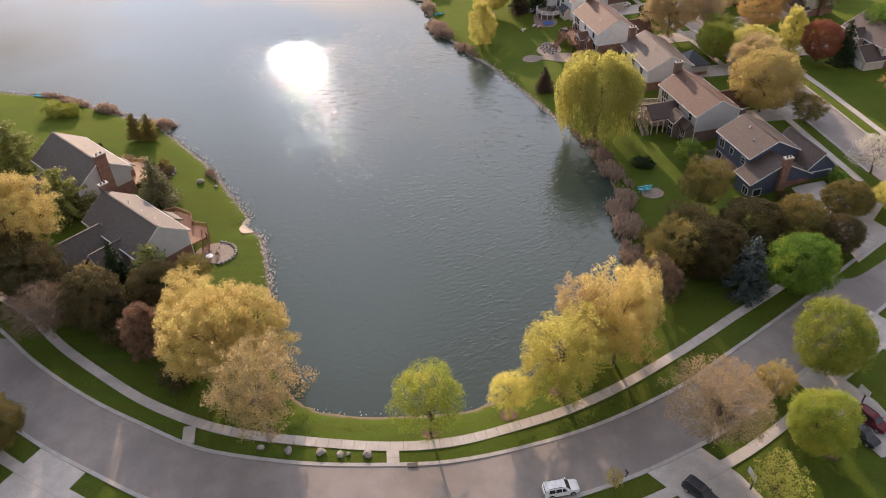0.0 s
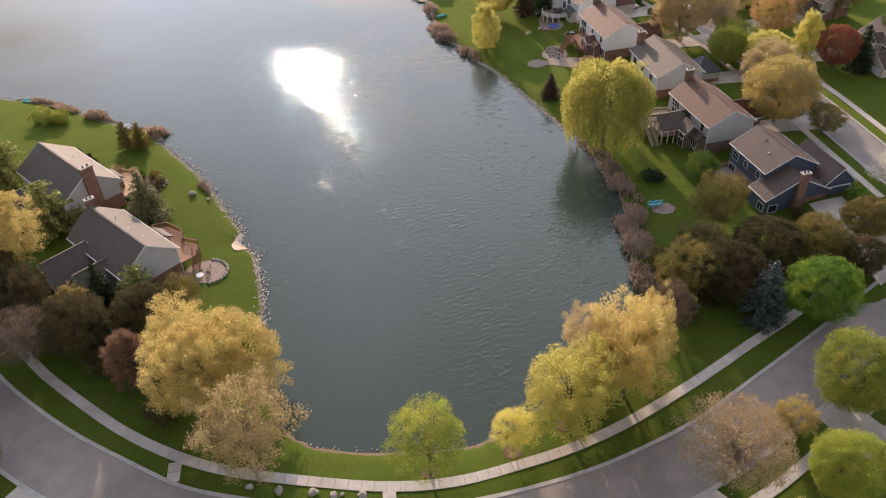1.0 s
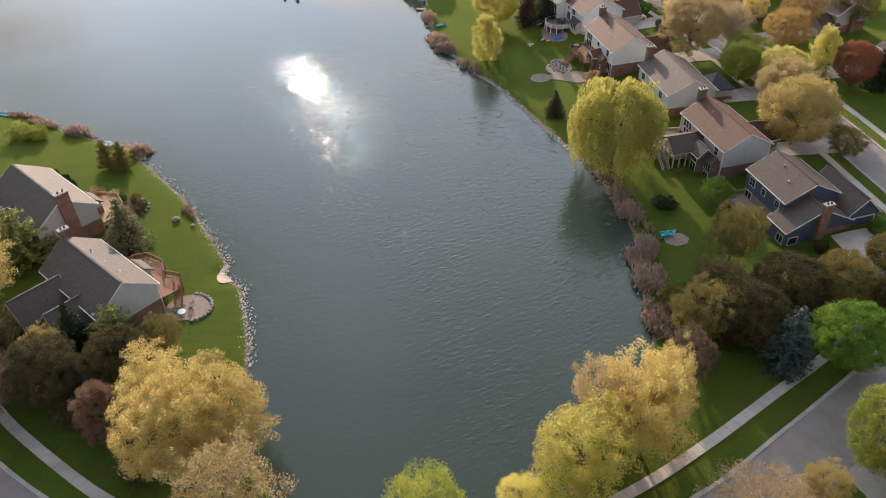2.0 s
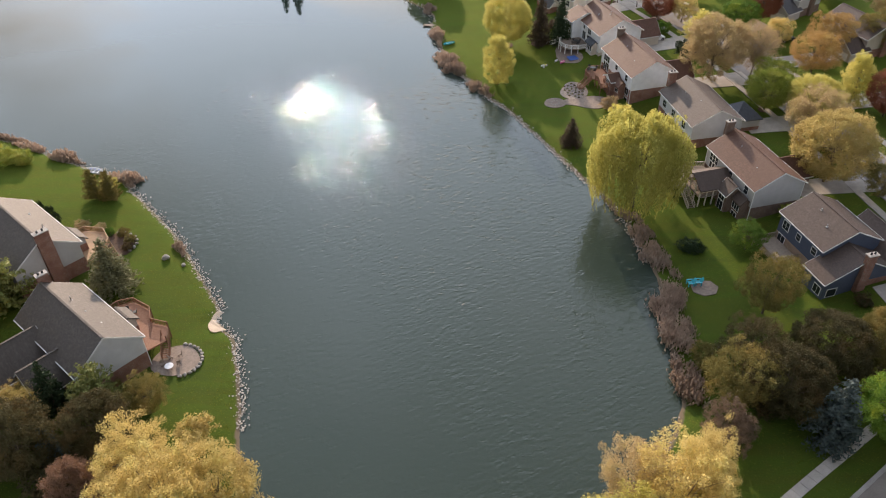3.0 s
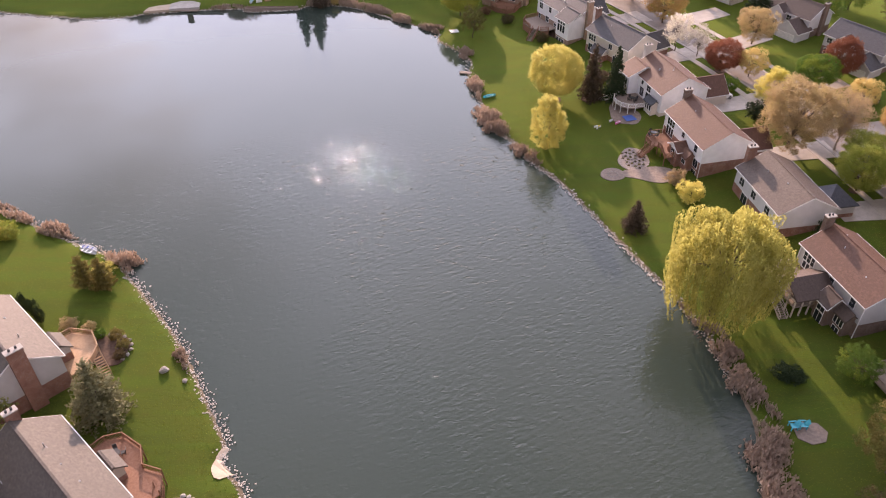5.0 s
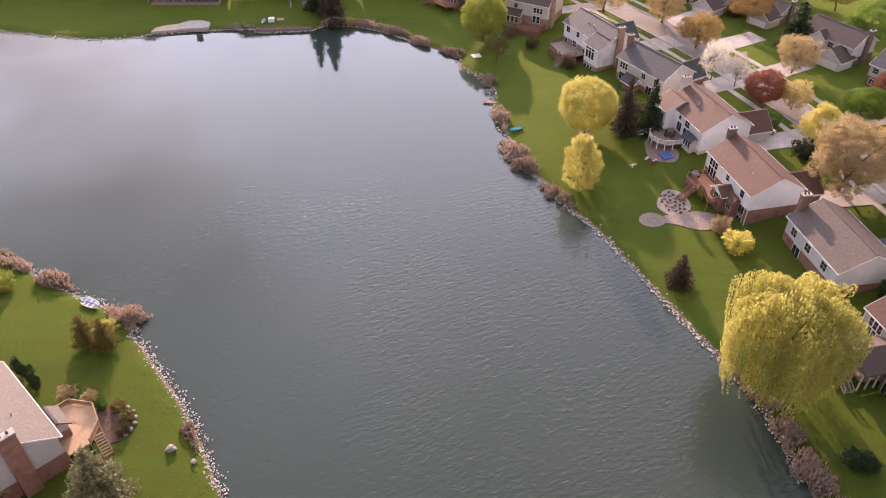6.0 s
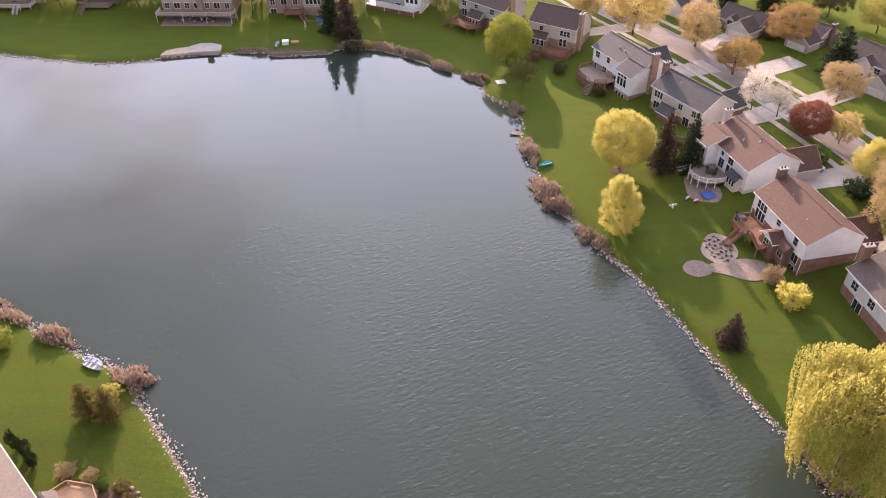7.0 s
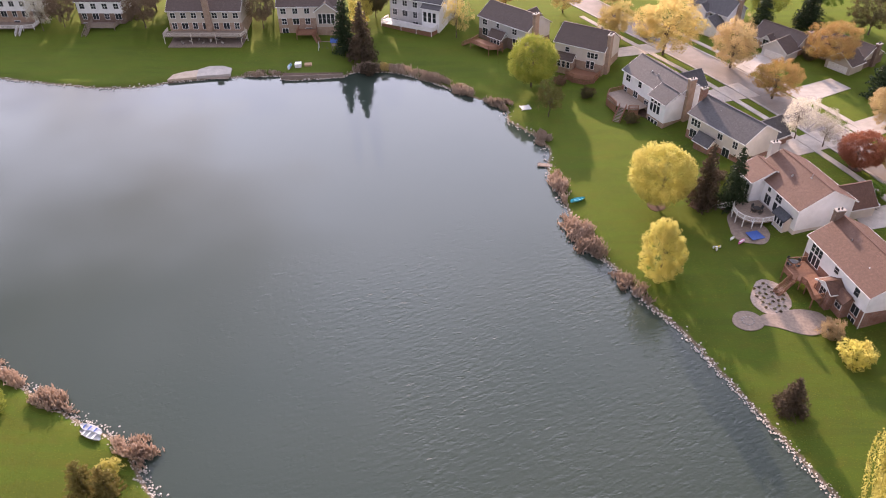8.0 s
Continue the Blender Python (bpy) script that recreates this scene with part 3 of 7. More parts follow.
    v = np.stack([centres - a * s * long * 0.8 - b * s * 0.62, centres - a * s * long * 0.5 + b * s * 0.68, centres + a * s * long * 1.15], 1).reshape(-1, 3)
    return v.tolist(), np.arange(3 * n).reshape(-1, 3).tolist()


def crown_points(clusters, per, spread):
    c = np.repeat(clusters, per, axis=0)
    d = rng.normal(size=c.shape)
    d /= np.linalg.norm(d, axis=1)[:, None]
    return c + d * (rng.random(len(c)) ** 0.5)[:, None] * spread


def lobed(n, w, zc, hz, inner, lobes=9, depth=0.28, taper=0.0):
    """Cluster centres in a lumpy crown: width w, half height hz, centre height zc."""
    d = rng.normal(size=(n, 3))
    d /= np.linalg.norm(d, axis=1)[:, None]
    k = rng.normal(size=(lobes, 3))
    k /= np.linalg.norm(k, axis=1)[:, None]
    bulge = np.exp((d @ k.T - 1) * 7).max(1)
    r = (1 - depth + depth * bulge * 1.25) * (inner + (1 - inner) * rng.random(n) ** 0.45)
    q = d * r[:, None]
    f = 1 - taper * np.clip(q[:, 2], -0.4, 1)
    return np.column_stack([q[:, 0] * w / 2 * f, q[:, 1] * w / 2 * f, zc + q[:, 2] * hz])


def limbs(h, targets, base_r, fork, bend=0.12, trunk_top=0.6, thin=0.16):
    """A trunk with limbs that reach out to the targets and side twigs from them."""
    verts, faces = [], []
    lean = Vector((rng.normal() * 0.02 * h, rng.normal() * 0.02 * h, 0))
    trunk = [Vector((0, 0, -0.4)), Vector((0, 0, 0.12 * h)), Vector((0, 0, fork * h)) + lean, Vector((0, 0, trunk_top * h)) + lean * 1.8]
    tube(verts, faces, trunk, [base_r * 1.35, base_r, base_r * 0.8, base_r * 0.3], 8)
    for i, q in enumerate(targets):
        q = Vector(q)
        s = trunk[2].lerp(trunk[3], rng.random() * 0.8)
        m1 = s.lerp(q, 0.4) + Vector((0, 0, bend * (q - s).length))
        m2 = s.lerp(q, 0.75) + Vector((0, 0, bend * 0.6 * (q - s).length))
        r = base_r * (0.42 if i < 7 else thin)
        tube(verts, faces, [s, m1, m2, q], [r, r * 0.7, r * 0.4, r * 0.12], 5 if i < 7 else 3)
    return verts, faces


def broadleaf(label, w, h, zc, hz, n=170, per=30, leaf=0.23, spread=0.085, inner=0.5, fork=0.2, r=0.18, twigs=26, depth=0.3, taper=0.0, bark=BARK, name="tree"):
    t = thing(name, label, "tree", pose(0, 0, 0))
    c = lobed(n, w, zc, hz, inner, depth=depth, taper=taper)
    pick = c[rng.choice(len(c), min(twigs, len(c)), replace=False)]
    part("trunk", limbs(h, pick, r, fork), bark, t)
    part("crown", sprays(crown_points(c, per, w * spread), leaf, long=1.0), LEAF["gold"], t)
    return t


def weeping(label, w, h, strands=900, leaf=0.2):
    """A weeping willow: a domed head from which curtains of thin shoots hang nearly to the ground."""
    t = thing("willow_tree", label, "tree", pose(0, 0, 0))
    heads = lobed(150, w * 0.92, 0.62 * h, h * 0.37, 0.5, lobes=12, depth=0.3)
    part("trunk", limbs(h, heads[:26], 0.45, 0.2), BARK, t)
    pts = [crown_points(heads, 40, w * 0.06)]
    for a in rng.random(strands) * 2 * np.pi:
        q = rng.random() ** 0.55
        lump = 0.86 + 0.1 * math.sin(a * 5 + 1) + 0.06 * math.sin(a * 11)
        top = h * (0.58 + 0.37 * math.sqrt(max(0.0, 1 - q * q * 0.95)) * lump)
        ln = min(h * rng.uniform(0.1, 0.36) * (0.35 + 0.9 * q), top - 1.2)
        if q > 0.75:
            ln = min(h * rng.uniform(0.3, 0.72), top - rng.uniform(1.0, 4.0))
        k = int(ln / 0.24) + 2
        s = np.linspace(0, 1, k)
        r = w / 2 * q * lump * 1.08 * (1 - 0.2 * s * s) + 0.3 * s
        pts.append(np.column_stack([np.cos(a) * r + rng.normal(size=k) * 0.09, np.sin(a) * r + rng.normal(size=k) * 0.09, top - s * ln]))
    part("crown", sprays(np.concatenate(pts), leaf, long=1.3, down=0.9), LEAF["willow"], t)
    return t


def conifer(label, w, h, whorls=22, arms=11, droop=0.28, leaf=0.2, ragged=0.25, shape=0.85, name="spruce_tree"):
    t = thing(name, label, "tree", pose(0, 0, 0))
    verts, faces = [], []
    tube(verts, faces, [Vector((0, 0, -0.3)), Vector((0, 0, h * 0.5)), Vector((0, 0, h * 0.97))], [0.022 * h, 0.013 * h, 0.02], 7)
    pts = []
    for i in range(whorls):
        f = i / whorls
        z = h * (0.05 + 0.93 * f)
        reach = w / 2 * (1 - f) ** shape + 0.12
        for k in range(max(5, int(arms * (1 - f * 0.5)))):
            a = rng.random() * 2 * math.pi
            ln = reach * rng.uniform(1 - ragged, 1 + ragged * 0.35)
            m = max(3, int(ln / 0.16))
            s = np.linspace(0.12, 1, m)
            y = np.cos(a) * s * ln, np.sin(a) * s * ln, z - droop * ln * s ** 1.5 + 0.1 * ln * s
            side = rng.normal(size=(m, 3)) * 0.11 * (0.5 + s)[:, None]
            pts.append(np.column_stack(y) + side)
            pts.append(np.column_stack(y) + rng.normal(size=(m, 3)) * 0.16 * (0.5 + s)[:, None])
            if k % 3 == 0:
                tube(verts, faces, [Vector((0, 0, z)), Vector((y[0][-1] * 0.8, y[1][-1] * 0.8, y[2][-1] + 0.05))], [0.035, 0.01], 3)
    part("trunk", (verts, faces), BARK, t)
    part("crown", sprays(np.concatenate(pts), leaf, long=1.1, flat=0.35), LEAF["spruce"], t)
    return t


def bare_tree(label, w, h, twigs=520, leaf=0.13):
    """A tree just coming into leaf: pale limbs, a haze of fine twigs and small buds."""
    t = thing("budding_tree", label, "tree", pose(0, 0, 0))
    c = lobed(twigs, w, h * 0.6, h * 0.4, 0.35, depth=0.22)
    part("trunk", limbs(h, c[:300], 0.26, 0.22, 0.1, 0.55, 0.24), PALE_BARK, t)
    part("crown", sprays(crown_points(c, 22, w * 0.05), leaf, long=1.9), LEAF["pink"], t)
    return t


def bush(label, w, h, n=60, per=34, leaf=0.15, name="bush"):
    t = thing(name, label, "shrub", pose(0, 0, 0))
    c = lobed(n, w, h * 0.45, h * 0.5, 0.45, lobes=6)
    c[:, 2] = np.maximum(c[:, 2], 0.15)
    verts, faces = [], []
    for q in c[:9]:
        tube(verts, faces, [Vector((0, 0, -0.1)), Vector(q) * 0.5, Vector(q)], [0.06, 0.04, 0.01], 4)
    part("trunk", (verts, faces), BARK, t)
    part("foliage", sprays(crown_points(c, per, w * 0.11), leaf), LEAF["green"], t)
    return t


MODELS = dict(
    round=(broadleaf("round-crowned", 12, 12, 6.6, 5.6, n=620, per=72, leaf=0.112, depth=0.12, inner=0.55, fork=0.14, spread=0.062), 12.4, 12.6),
    open=(broadleaf("open-crowned", 12, 13, 7.6, 5.8, n=380, per=64, leaf=0.112, depth=0.26, spread=0.058, inner=0.4, twigs=60), 12.4, 13.6),
    airy=(broadleaf("airy", 12, 13, 8.0, 5.4, n=280, per=70, leaf=0.105, depth=0.2, spread=0.07, inner=0.3, fork=0.22, twigs=60, taper=0.35, r=0.2), 12.6, 13.6),
    ragged=(broadleaf("ragged", 12, 14, 7.7, 6.9, n=360, per=92, leaf=0.098, depth=0.30, spread=0.062, inner=0.3, twigs=60, fork=0.2, r=0.22), 12.2, 14.7),
    feathery=(broadleaf("feathery", 12, 14, 8.6, 5.4, n=460, per=46, leaf=0.09, depth=0.34, spread=0.05, inner=0.25, twigs=110, fork=0.3, r=0.2, bark=PALE_BARK), 12.4, 14.4),
    big=(broadleaf("broad", 18, 20, 11, 9.8, n=600, per=92, leaf=0.128, depth=0.30, spread=0.05, inner=0.35, fork=0.14, r=0.32, twigs=70), 18.4, 20.8),
    pear=(broadleaf("pear-shaped", 10, 14, 6.8, 7.3, n=400, per=58, leaf=0.12, depth=0.22, taper=0.55, fork=0.1, spread=0.062, inner=0.35), 10.6, 14.2),
    sparse=(broadleaf("thin", 9, 10, 6, 4.6, n=150, per=26, depth=0.4, spread=0.075, inner=0.3, twigs=60, leaf=0.13, r=0.13), 9, 10),
    willow=(weeping("weeping", 20, 20, 1300, 0.17), 21, 20),
    spruce=(conifer("spruce", 7, 12, 24, 14), 7, 12),
    pine=(conifer("pine", 10, 11, whorls=14, arms=15, droop=-0.12, ragged=0.45, shape=0.55, leaf=0.24, name="pine_tree"), 10, 11),
    bare=(bare_tree("budding", 15, 13, 620, 0.085), 15, 13),
    bush=(bush("bush", 5, 4, 80, 44, 0.13), 5, 4),
)
for mdl, _, _ in MODELS.values():
    for o in (mdl, *mdl.children):
        o.hide_render = True


def plant(kind, x, y, w, h, leaves, label, name=None, group="", sink=0.1):
    """A copy of a model at its plan place, width, height and leaf colour."""
    mdl, mw, mh = MODELS[kind]
    m = Matrix.LocRotScale((x, y, ground_at(x, y) - sink), Euler((0, 0, rng.random() * 6.28)), (w / mw, w / mw, h / mh))
    t = copy_thing(mdl, m)
    t.name = name or mdl.name.split(".")[0]
    tagged(t, label, "shrub" if kind == "bush" else "tree", group)
    for o in (t, *t.children):
        o.hide_render = False
    for o in t.children:
        if o.name.startswith(("crown", "foliage")):
            o.material_slots[0].link = "OBJECT"
            o.material_slots[0].material = LEAF[leaves]
    return t


TREES = [
    ("airy", -2.3, 65.1, 11.8, 13.4, "fresh", "young round green tree in a mulch ring beside the walk"),
    ("airy", 8.8, 67.7, 7.4, 8.8, "lime", "small pale-leaved tree with a forked trunk beside the walk"),
    ("ragged", 16.5, 71.5, 14.8, 15.6, "lime", "tall yellow-green tree in new leaf at the pond edge"),
    ("ragged", 25.5, 76.2, 14.0, 18.5, "gold", "tall golden-leaved tree on the grassy bank"),
    ("ragged", 21.5, 79.5, 11.0, 15.5, "tan", "tan budding tree behind golden trees on the bank"),
    ("ragged", 29.5, 80.5, 9.0, 16.5, "gold", "slender golden tree on the grassy bank"),
    ("feathery", -24.6, 65.0, 15.5, 19.0, "tan", "tall tan-gold tree leaning over the walk"),
    ("big", -32.2, 75.8, 16.2, 19.5, "gold", "broad golden tree between walk and pond"),
    ("ragged", -27.5, 80.5, 13.5, 16.0, "gold", "golden tree overhanging the water"),
    ("ragged", -38.0, 84.0, 12.0, 15.0, "gold", "golden-olive tree behind the pond walk"),
    ("open", 35.5, 88.5, 7.6, 9.8, "twig", "small russet tree at the edge of the pond"),
    ("bare", 35.0, 61.0, 15.0, 15.0, "pink", "tan budding tree with pale limbs beside the street"),
    ("open", 46.2, 68.4, 6.6, 6.4, "gold", "small gold tree between kerb and walk"),
    ("round", 55.4, 72.4, 11.8, 13.0, "fresh", "dense round yellow-green street tree"),
    ("round", 48.0, 58.9, 9.2, 11.2, "fresh", "dense dark yellow-green tree on a front lawn"),
    ("sparse", 39.4, 51.2, 7.4, 9.4, "lime", "thin-leaved tree on a front lawn"),
    ("sparse", 20.6, 54.4, 3.0, 4.6, "gold", "young sapling beside the kerb"),
    ("spruce", 50.2, 90.2, 8.4, 12.2, "bluespruce", "blue spruce beside the walk"),
    ("round", 58.6, 89.6, 11.4, 11.8, "green", "bright green tree beside the walk"),
    ("open", 39.8, 96.6, 11.5, 11.2, "olive", "dull olive tree in shade behind the pond reeds"),
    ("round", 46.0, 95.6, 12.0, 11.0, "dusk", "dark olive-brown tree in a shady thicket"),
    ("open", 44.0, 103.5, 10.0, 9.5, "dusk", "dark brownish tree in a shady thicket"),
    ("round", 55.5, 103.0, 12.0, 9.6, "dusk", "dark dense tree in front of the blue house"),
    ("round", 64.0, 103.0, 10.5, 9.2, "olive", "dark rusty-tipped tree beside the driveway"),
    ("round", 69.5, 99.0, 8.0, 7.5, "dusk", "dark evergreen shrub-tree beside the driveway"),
    ("open", 50.6, 114.5, 10.8, 12.0, "olive", "olive tree beside the blue house"),
    ("open", 53.4, 130.6, 7.0, 6.0, "green", "small bright green tree below the brick house"),
    ("willow", 36.6, 144.8, 20.0, 20.6, "willow", "great weeping willow with yellow-green curtains near shore"),
    ("round", 74.4, 148.2, 16.0, 15.6, "gold", "large golden maple on the street verge"),
    ("open", 77.4, 163.0, 13.5, 13.2, "tan", "gold-green maple on the street verge"),
    ("round", 73.4, 176.8, 10.4, 10.2, "fresh", "green street tree on the verge"),
    ("pear", 93.0, 178.0, 9.2, 14.0, "lime", "tall narrow yellow-green tree across the street"),
    ("round", 98.0, 172.5, 10.4, 11.2, "red", "dark red maple across the street"),
    ("spruce", 103.5, 171.0, 7.5, 11.8, "spruce", "dark spruce across the street"),
    ("open", 82.4, 142.6, 9.0, 7.6, "olive", "small olive-brown tree on the verge"),
    ("sparse", 86.6, 121.5, 11.5, 9.4, "blossom", "white blossoming tree near the corner"),
    ("round", 75.0, 108.5, 9.4, 7.2, "olive", "olive round bush-tree beside the driveway"),
    ("open", 83.5, 108.0, 8.5, 8.0, "lime", "yellow-green tree beside the drive"),
    ("sparse", 84.0, 84.0, 9.0, 9.0, "blossom", "pale blossoming tree on a verge"),
    ("big", -74.0, 108.0, 18.0, 19.0, "gold", "large golden tree beside the houses"),
    ("open", -84.0, 112.0, 15.0, 17.0, "gold", "golden tree near the street"),
    # next two trees added to thicken the foliage and cast shade on the street
    ("big", -86.0, 101.0, 16.0, 15.0, "olive", "olive tree in new leaf added to shade the street"),
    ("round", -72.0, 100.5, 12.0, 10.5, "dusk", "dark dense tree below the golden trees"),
    ("open", -95.0, 116.0, 15.0, 15.0, "olive", "olive tree beside the street"),
    ("pine", -70.8, 121.0, 11.0, 12.0, "pine", "light green pine beside the house"),
    ("pine", -87.0, 138.0, 13.0, 13.0, "pine", "yellow-green pine near the lawn"),
    ("open", -94.0, 130.0, 13.0, 13.0, "lime", "yellow-green tree behind the houses"),
    ("spruce", -54.8, 125.4, 9.0, 11.0, "sage", "grey-green spruce between two decks"),
    ("spruce", -54.2, 98.6, 6.0, 11.5, "spruce", "dark blue-green spruce near the house gable"),
    ("spruce", -51.5, 90.5, 5.0, 8.0, "bluespruce", "small blue spruce in the thicket"),
    ("pine", -48.4, 98.8, 9.0, 10.0, "pine", "light green pine near the house gable"),
    ("open", -41.8, 98.5, 7.5, 7.5, "olive", "olive tree beside the patio"),
    ("open", -59.0, 97.5, 8.0, 7.0, "gold", "golden shrub-tree before the house"),
    ("pear", -45.0, 83.0, 9.0, 12.0, "rust", "rusty red-brown tree in a shady thicket"),
    ("bare", -62.0, 87.6, 12.5, 11.5, "twig", "grey-brown leafless tree beside the walk"),
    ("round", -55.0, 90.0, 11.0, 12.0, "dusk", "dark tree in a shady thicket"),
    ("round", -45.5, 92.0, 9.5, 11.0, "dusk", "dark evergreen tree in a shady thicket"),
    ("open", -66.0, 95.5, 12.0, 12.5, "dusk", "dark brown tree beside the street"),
    ("open", -76.0, 96.5, 12.0, 12.0, "olive", "olive tree beside the street"),
    ("round", -73.0, 72.5, 10.0, 9.5, "green", "dark green tree over a parked car"),
    ("round", -62.8, 66.8, 10.4, 8.0, "olive", "olive tree beside the street"),
    ("pine", -66.9, 152.6, 4.6, 7.2, "olive", "dark clipped evergreen on the lawn"),
    ("pine", -63.6, 152.0, 4.4, 7.2, "olive", "dark clipped evergreen on the lawn"),
    ("round", 20.1, 218.6, 13.4, 14.0, "lime", "round golden-yellow tree on the lawn"),
    ("pear", 15.9, 196.6, 9.6, 14.4, "lime", "pear-shaped yellow-green tree near the shore"),
    ("spruce", 28.9, 218.8, 6.8, 14.2, "hemlock", "dark brown-green spruce on the lawn"),
    ("spruce", 34.0, 217.6, 6.2, 13.6, "spruce", "dark green spruce beside the house"),
    ("spruce", 28.9, 168.0, 5.4, 6.6, "hemlock", "small dark reddish conifer on the lawn"),
    ("sparse", 54.6, 242.0, 9.0, 11.4, "blossom", "white blossoming tree on the verge"),
    ("sparse", 59.4, 238.6, 8.0, 9.0, "blossom", "white blossoming tree on the verge"),
    ("round", 62.8, 229.8, 9.6, 8.8, "red", "red maple on the verge"),
    ("open", 68.8, 226.6, 8.5, 8.3, "gold", "gold-green tree on the verge"),
    ("big", 66.0, 193.0, 19.0, 17.0, "tan", "large tan-gold tree in front of the houses"),
    ("pear", 69.5, 213.0, 10.6, 9.6, "lime", "yellow-green tree on the verge"),
    ("round", 83.0, 222.0, 11.0, 8.0, "green", "green tree across the street"),
    ("round", 90.3, 226.0, 9.4, 10.8, "red", "bright red maple before a grey house"),
    ("bare", 75.5, 192.0, 12.0, 14.5, "pink", "budding pinkish tree on the verge"),
    ("open", 88.2, 209.5, 8.0, 8.6, "gold", "yellow tree across the street"),
    ("open", 90.5, 193.0, 13.5, 11.0, "orange", "orange tree across the street"),
    ("open", 98.0, 203.0, 13.5, 12.0, "orange", "orange-brown tree across the street"),
    ("open", 76.7, 182.0, 12.8, 10.6, "fresh", "green tree on the verge"),
    ("round", 80.5, 170.5, 12.0, 11.4, "lime", "dense yellow-green street tree"),
    ("round", -0.7, 271.6, 13.2, 14.0, "fresh", "dense round bright green tree on the lawn"),
    ("sparse", 2.3, 256.0, 8.4, 9.4, "olive", "grey-green thin tree near the shore"),
    ("open", 35.4, 287.0, 20.0, 16.4, "gold", "large golden tree on the street verge"),
    ("ragged", 24.0, 299.0, 12.0, 11.0, "gold", "golden tree on the street verge"),
    ("ragged", 50.8, 278.5, 14.0, 14.2, "tan", "tan-gold budding tree by the street"),
    ("open", 55.8, 261.0, 12.6, 10.8, "orange", "orange-gold tree on the verge"),
    ("open", 76.0, 279.5, 15.0, 12.2, "orange", "orange tree on a front lawn"),
    ("spruce", 82.5, 262.0, 10.5, 13.0, "spruce", "dark spruce on a front lawn"),
    ("open", 76.0, 246.0, 12.5, 11.0, "tan", "orange-brown tree before a brick house"),
    ("spruce", -45.2, 288.5, 9.0, 17.0, "hemlock", "tall brown-green spruce by the water"),
    ("spruce", -50.5, 294.0, 8.0, 18.0, "spruce", "tall dark spruce behind the water"),
    ("sparse", -19.8, 303.0, 9.5, 13.0, "gold", "golden birch beside the house"),
    ("sparse", -142.0, 308.5, 8.5, 12.0, "blossom", "pale blossoming tree beside a deck"),
    ("open", -111.0, 308.0, 12.0, 13.0, "twig", "brown budding tree between two houses"),
    ("open", -136.0, 310.0, 9.0, 13.0, "twig", "brown tree between two houses"),
    ("open", -76.5, 309.0, 9.0, 14.0, "twig", "brown tree between two houses"),
    ("pear", -48.0, 312.0, 9.0, 14.0, "lime", "yellow-green tree between two houses"),
    ("round", -44.0, 316.0, 9.0, 15.0, "dusk", "dark evergreen between two houses"),
    ("open", -160.0, 300.0, 12.0, 12.0, "dusk", "dark tree near the far shore"),
    ("open", 100.0, 262.0, 14.0, 12.0, "green", "green tree behind the houses"),
    ("open", 112.0, 205.0, 14.0, 12.0, "olive", "olive tree behind the houses"),
    ("open", 95.0, 300.0, 15.0, 13.0, "dusk", "dark tree behind the houses"),
    ("open", 70.0, 312.0, 14.0, 13.0, "fresh", "green tree behind the houses"),
    ("round", 45.0, 322.0, 14.0, 13.0, "gold", "golden tree behind the houses"),
    ("open", 12.0, 318.0, 14.0, 13.0, "gold", "golden tree behind the houses"),
    ("open", -5.0, 322.0, 14.0, 13.0, "orange", "orange tree behind the houses"),
    ("round", 115.0, 240.0, 14.0, 12.0, "dusk", "dark tree behind the houses"),
    ("round", 118.0, 180.0, 14.0, 12.0, "green", "green tree behind the houses"),
    ("open", 108.0, 150.0, 12.0, 10.0, "orange", "orange tree across the street"),
    # tall row added to shade the north lawn and fill gaps between far houses
    ("open", -168.0, 322.0, 17.0, 17.5, "twig", "brown budding tree added behind the far houses for shade"),
    ("open", -148.0, 332.0, 17.0, 19.5, "olive", "olive tree added behind the far houses for shade"),
    ("open", -137.5, 323.0, 16.0, 18.5, "twig", "brown budding tree between the far houses"),
    ("open", -124.0, 334.0, 17.0, 19.5, "twig", "brown budding tree added behind the far houses for shade"),
    ("open", -112.0, 321.0, 16.0, 18.5, "twig", "brown budding tree between the far houses"),
    ("big", -106.5, 330.0, 17.0, 20.5, "olive", "olive tree added behind the far houses for shade"),
    ("open", -91.0, 333.0, 17.0, 19.5, "tan", "tan budding tree added behind the far houses for shade"),
    ("open", -76.0, 322.0, 15.0, 18.5, "twig", "brown budding tree between the far houses"),
    ("open", -63.0, 334.0, 17.0, 19.5, "olive", "olive tree added behind the far houses for shade"),
    ("open", -33.0, 335.0, 17.0, 19.5, "twig", "brown tree added behind the far houses for shade"),
    ("open", -18.0, 326.0, 16.0, 18.5, "gold", "golden tree added behind the far houses for shade"),
    ("open", 88.0, 318.0, 15.0, 13.0, "green", "green tree behind the houses"),
    ("spruce", 80.0, 306.0, 9.0, 14.0, "spruce", "dark spruce behind the houses"),
    ("open", 104.0, 288.0, 15.0, 13.0, "lime", "yellow-green tree behind the houses"),
    ("open", 112.0, 270.0, 15.0, 12.0, "green", "green tree behind the houses"),
    ("round", 60.0, 318.0, 13.0, 13.0, "olive", "olive tree behind the houses"),
    ("spruce", 66.0, 303.0, 8.0, 13.0, "spruce", "dark spruce between two houses"),
    ("open", 124.0, 222.0, 15.0, 12.0, "tan", "tan tree behind the houses"),
    ("open", 120.0, 255.0, 15.0, 12.0, "dusk", "dark tree behind the houses"),
    ("round", 28.0, 325.0, 13.0, 12.0, "orange", "orange tree near the street"),
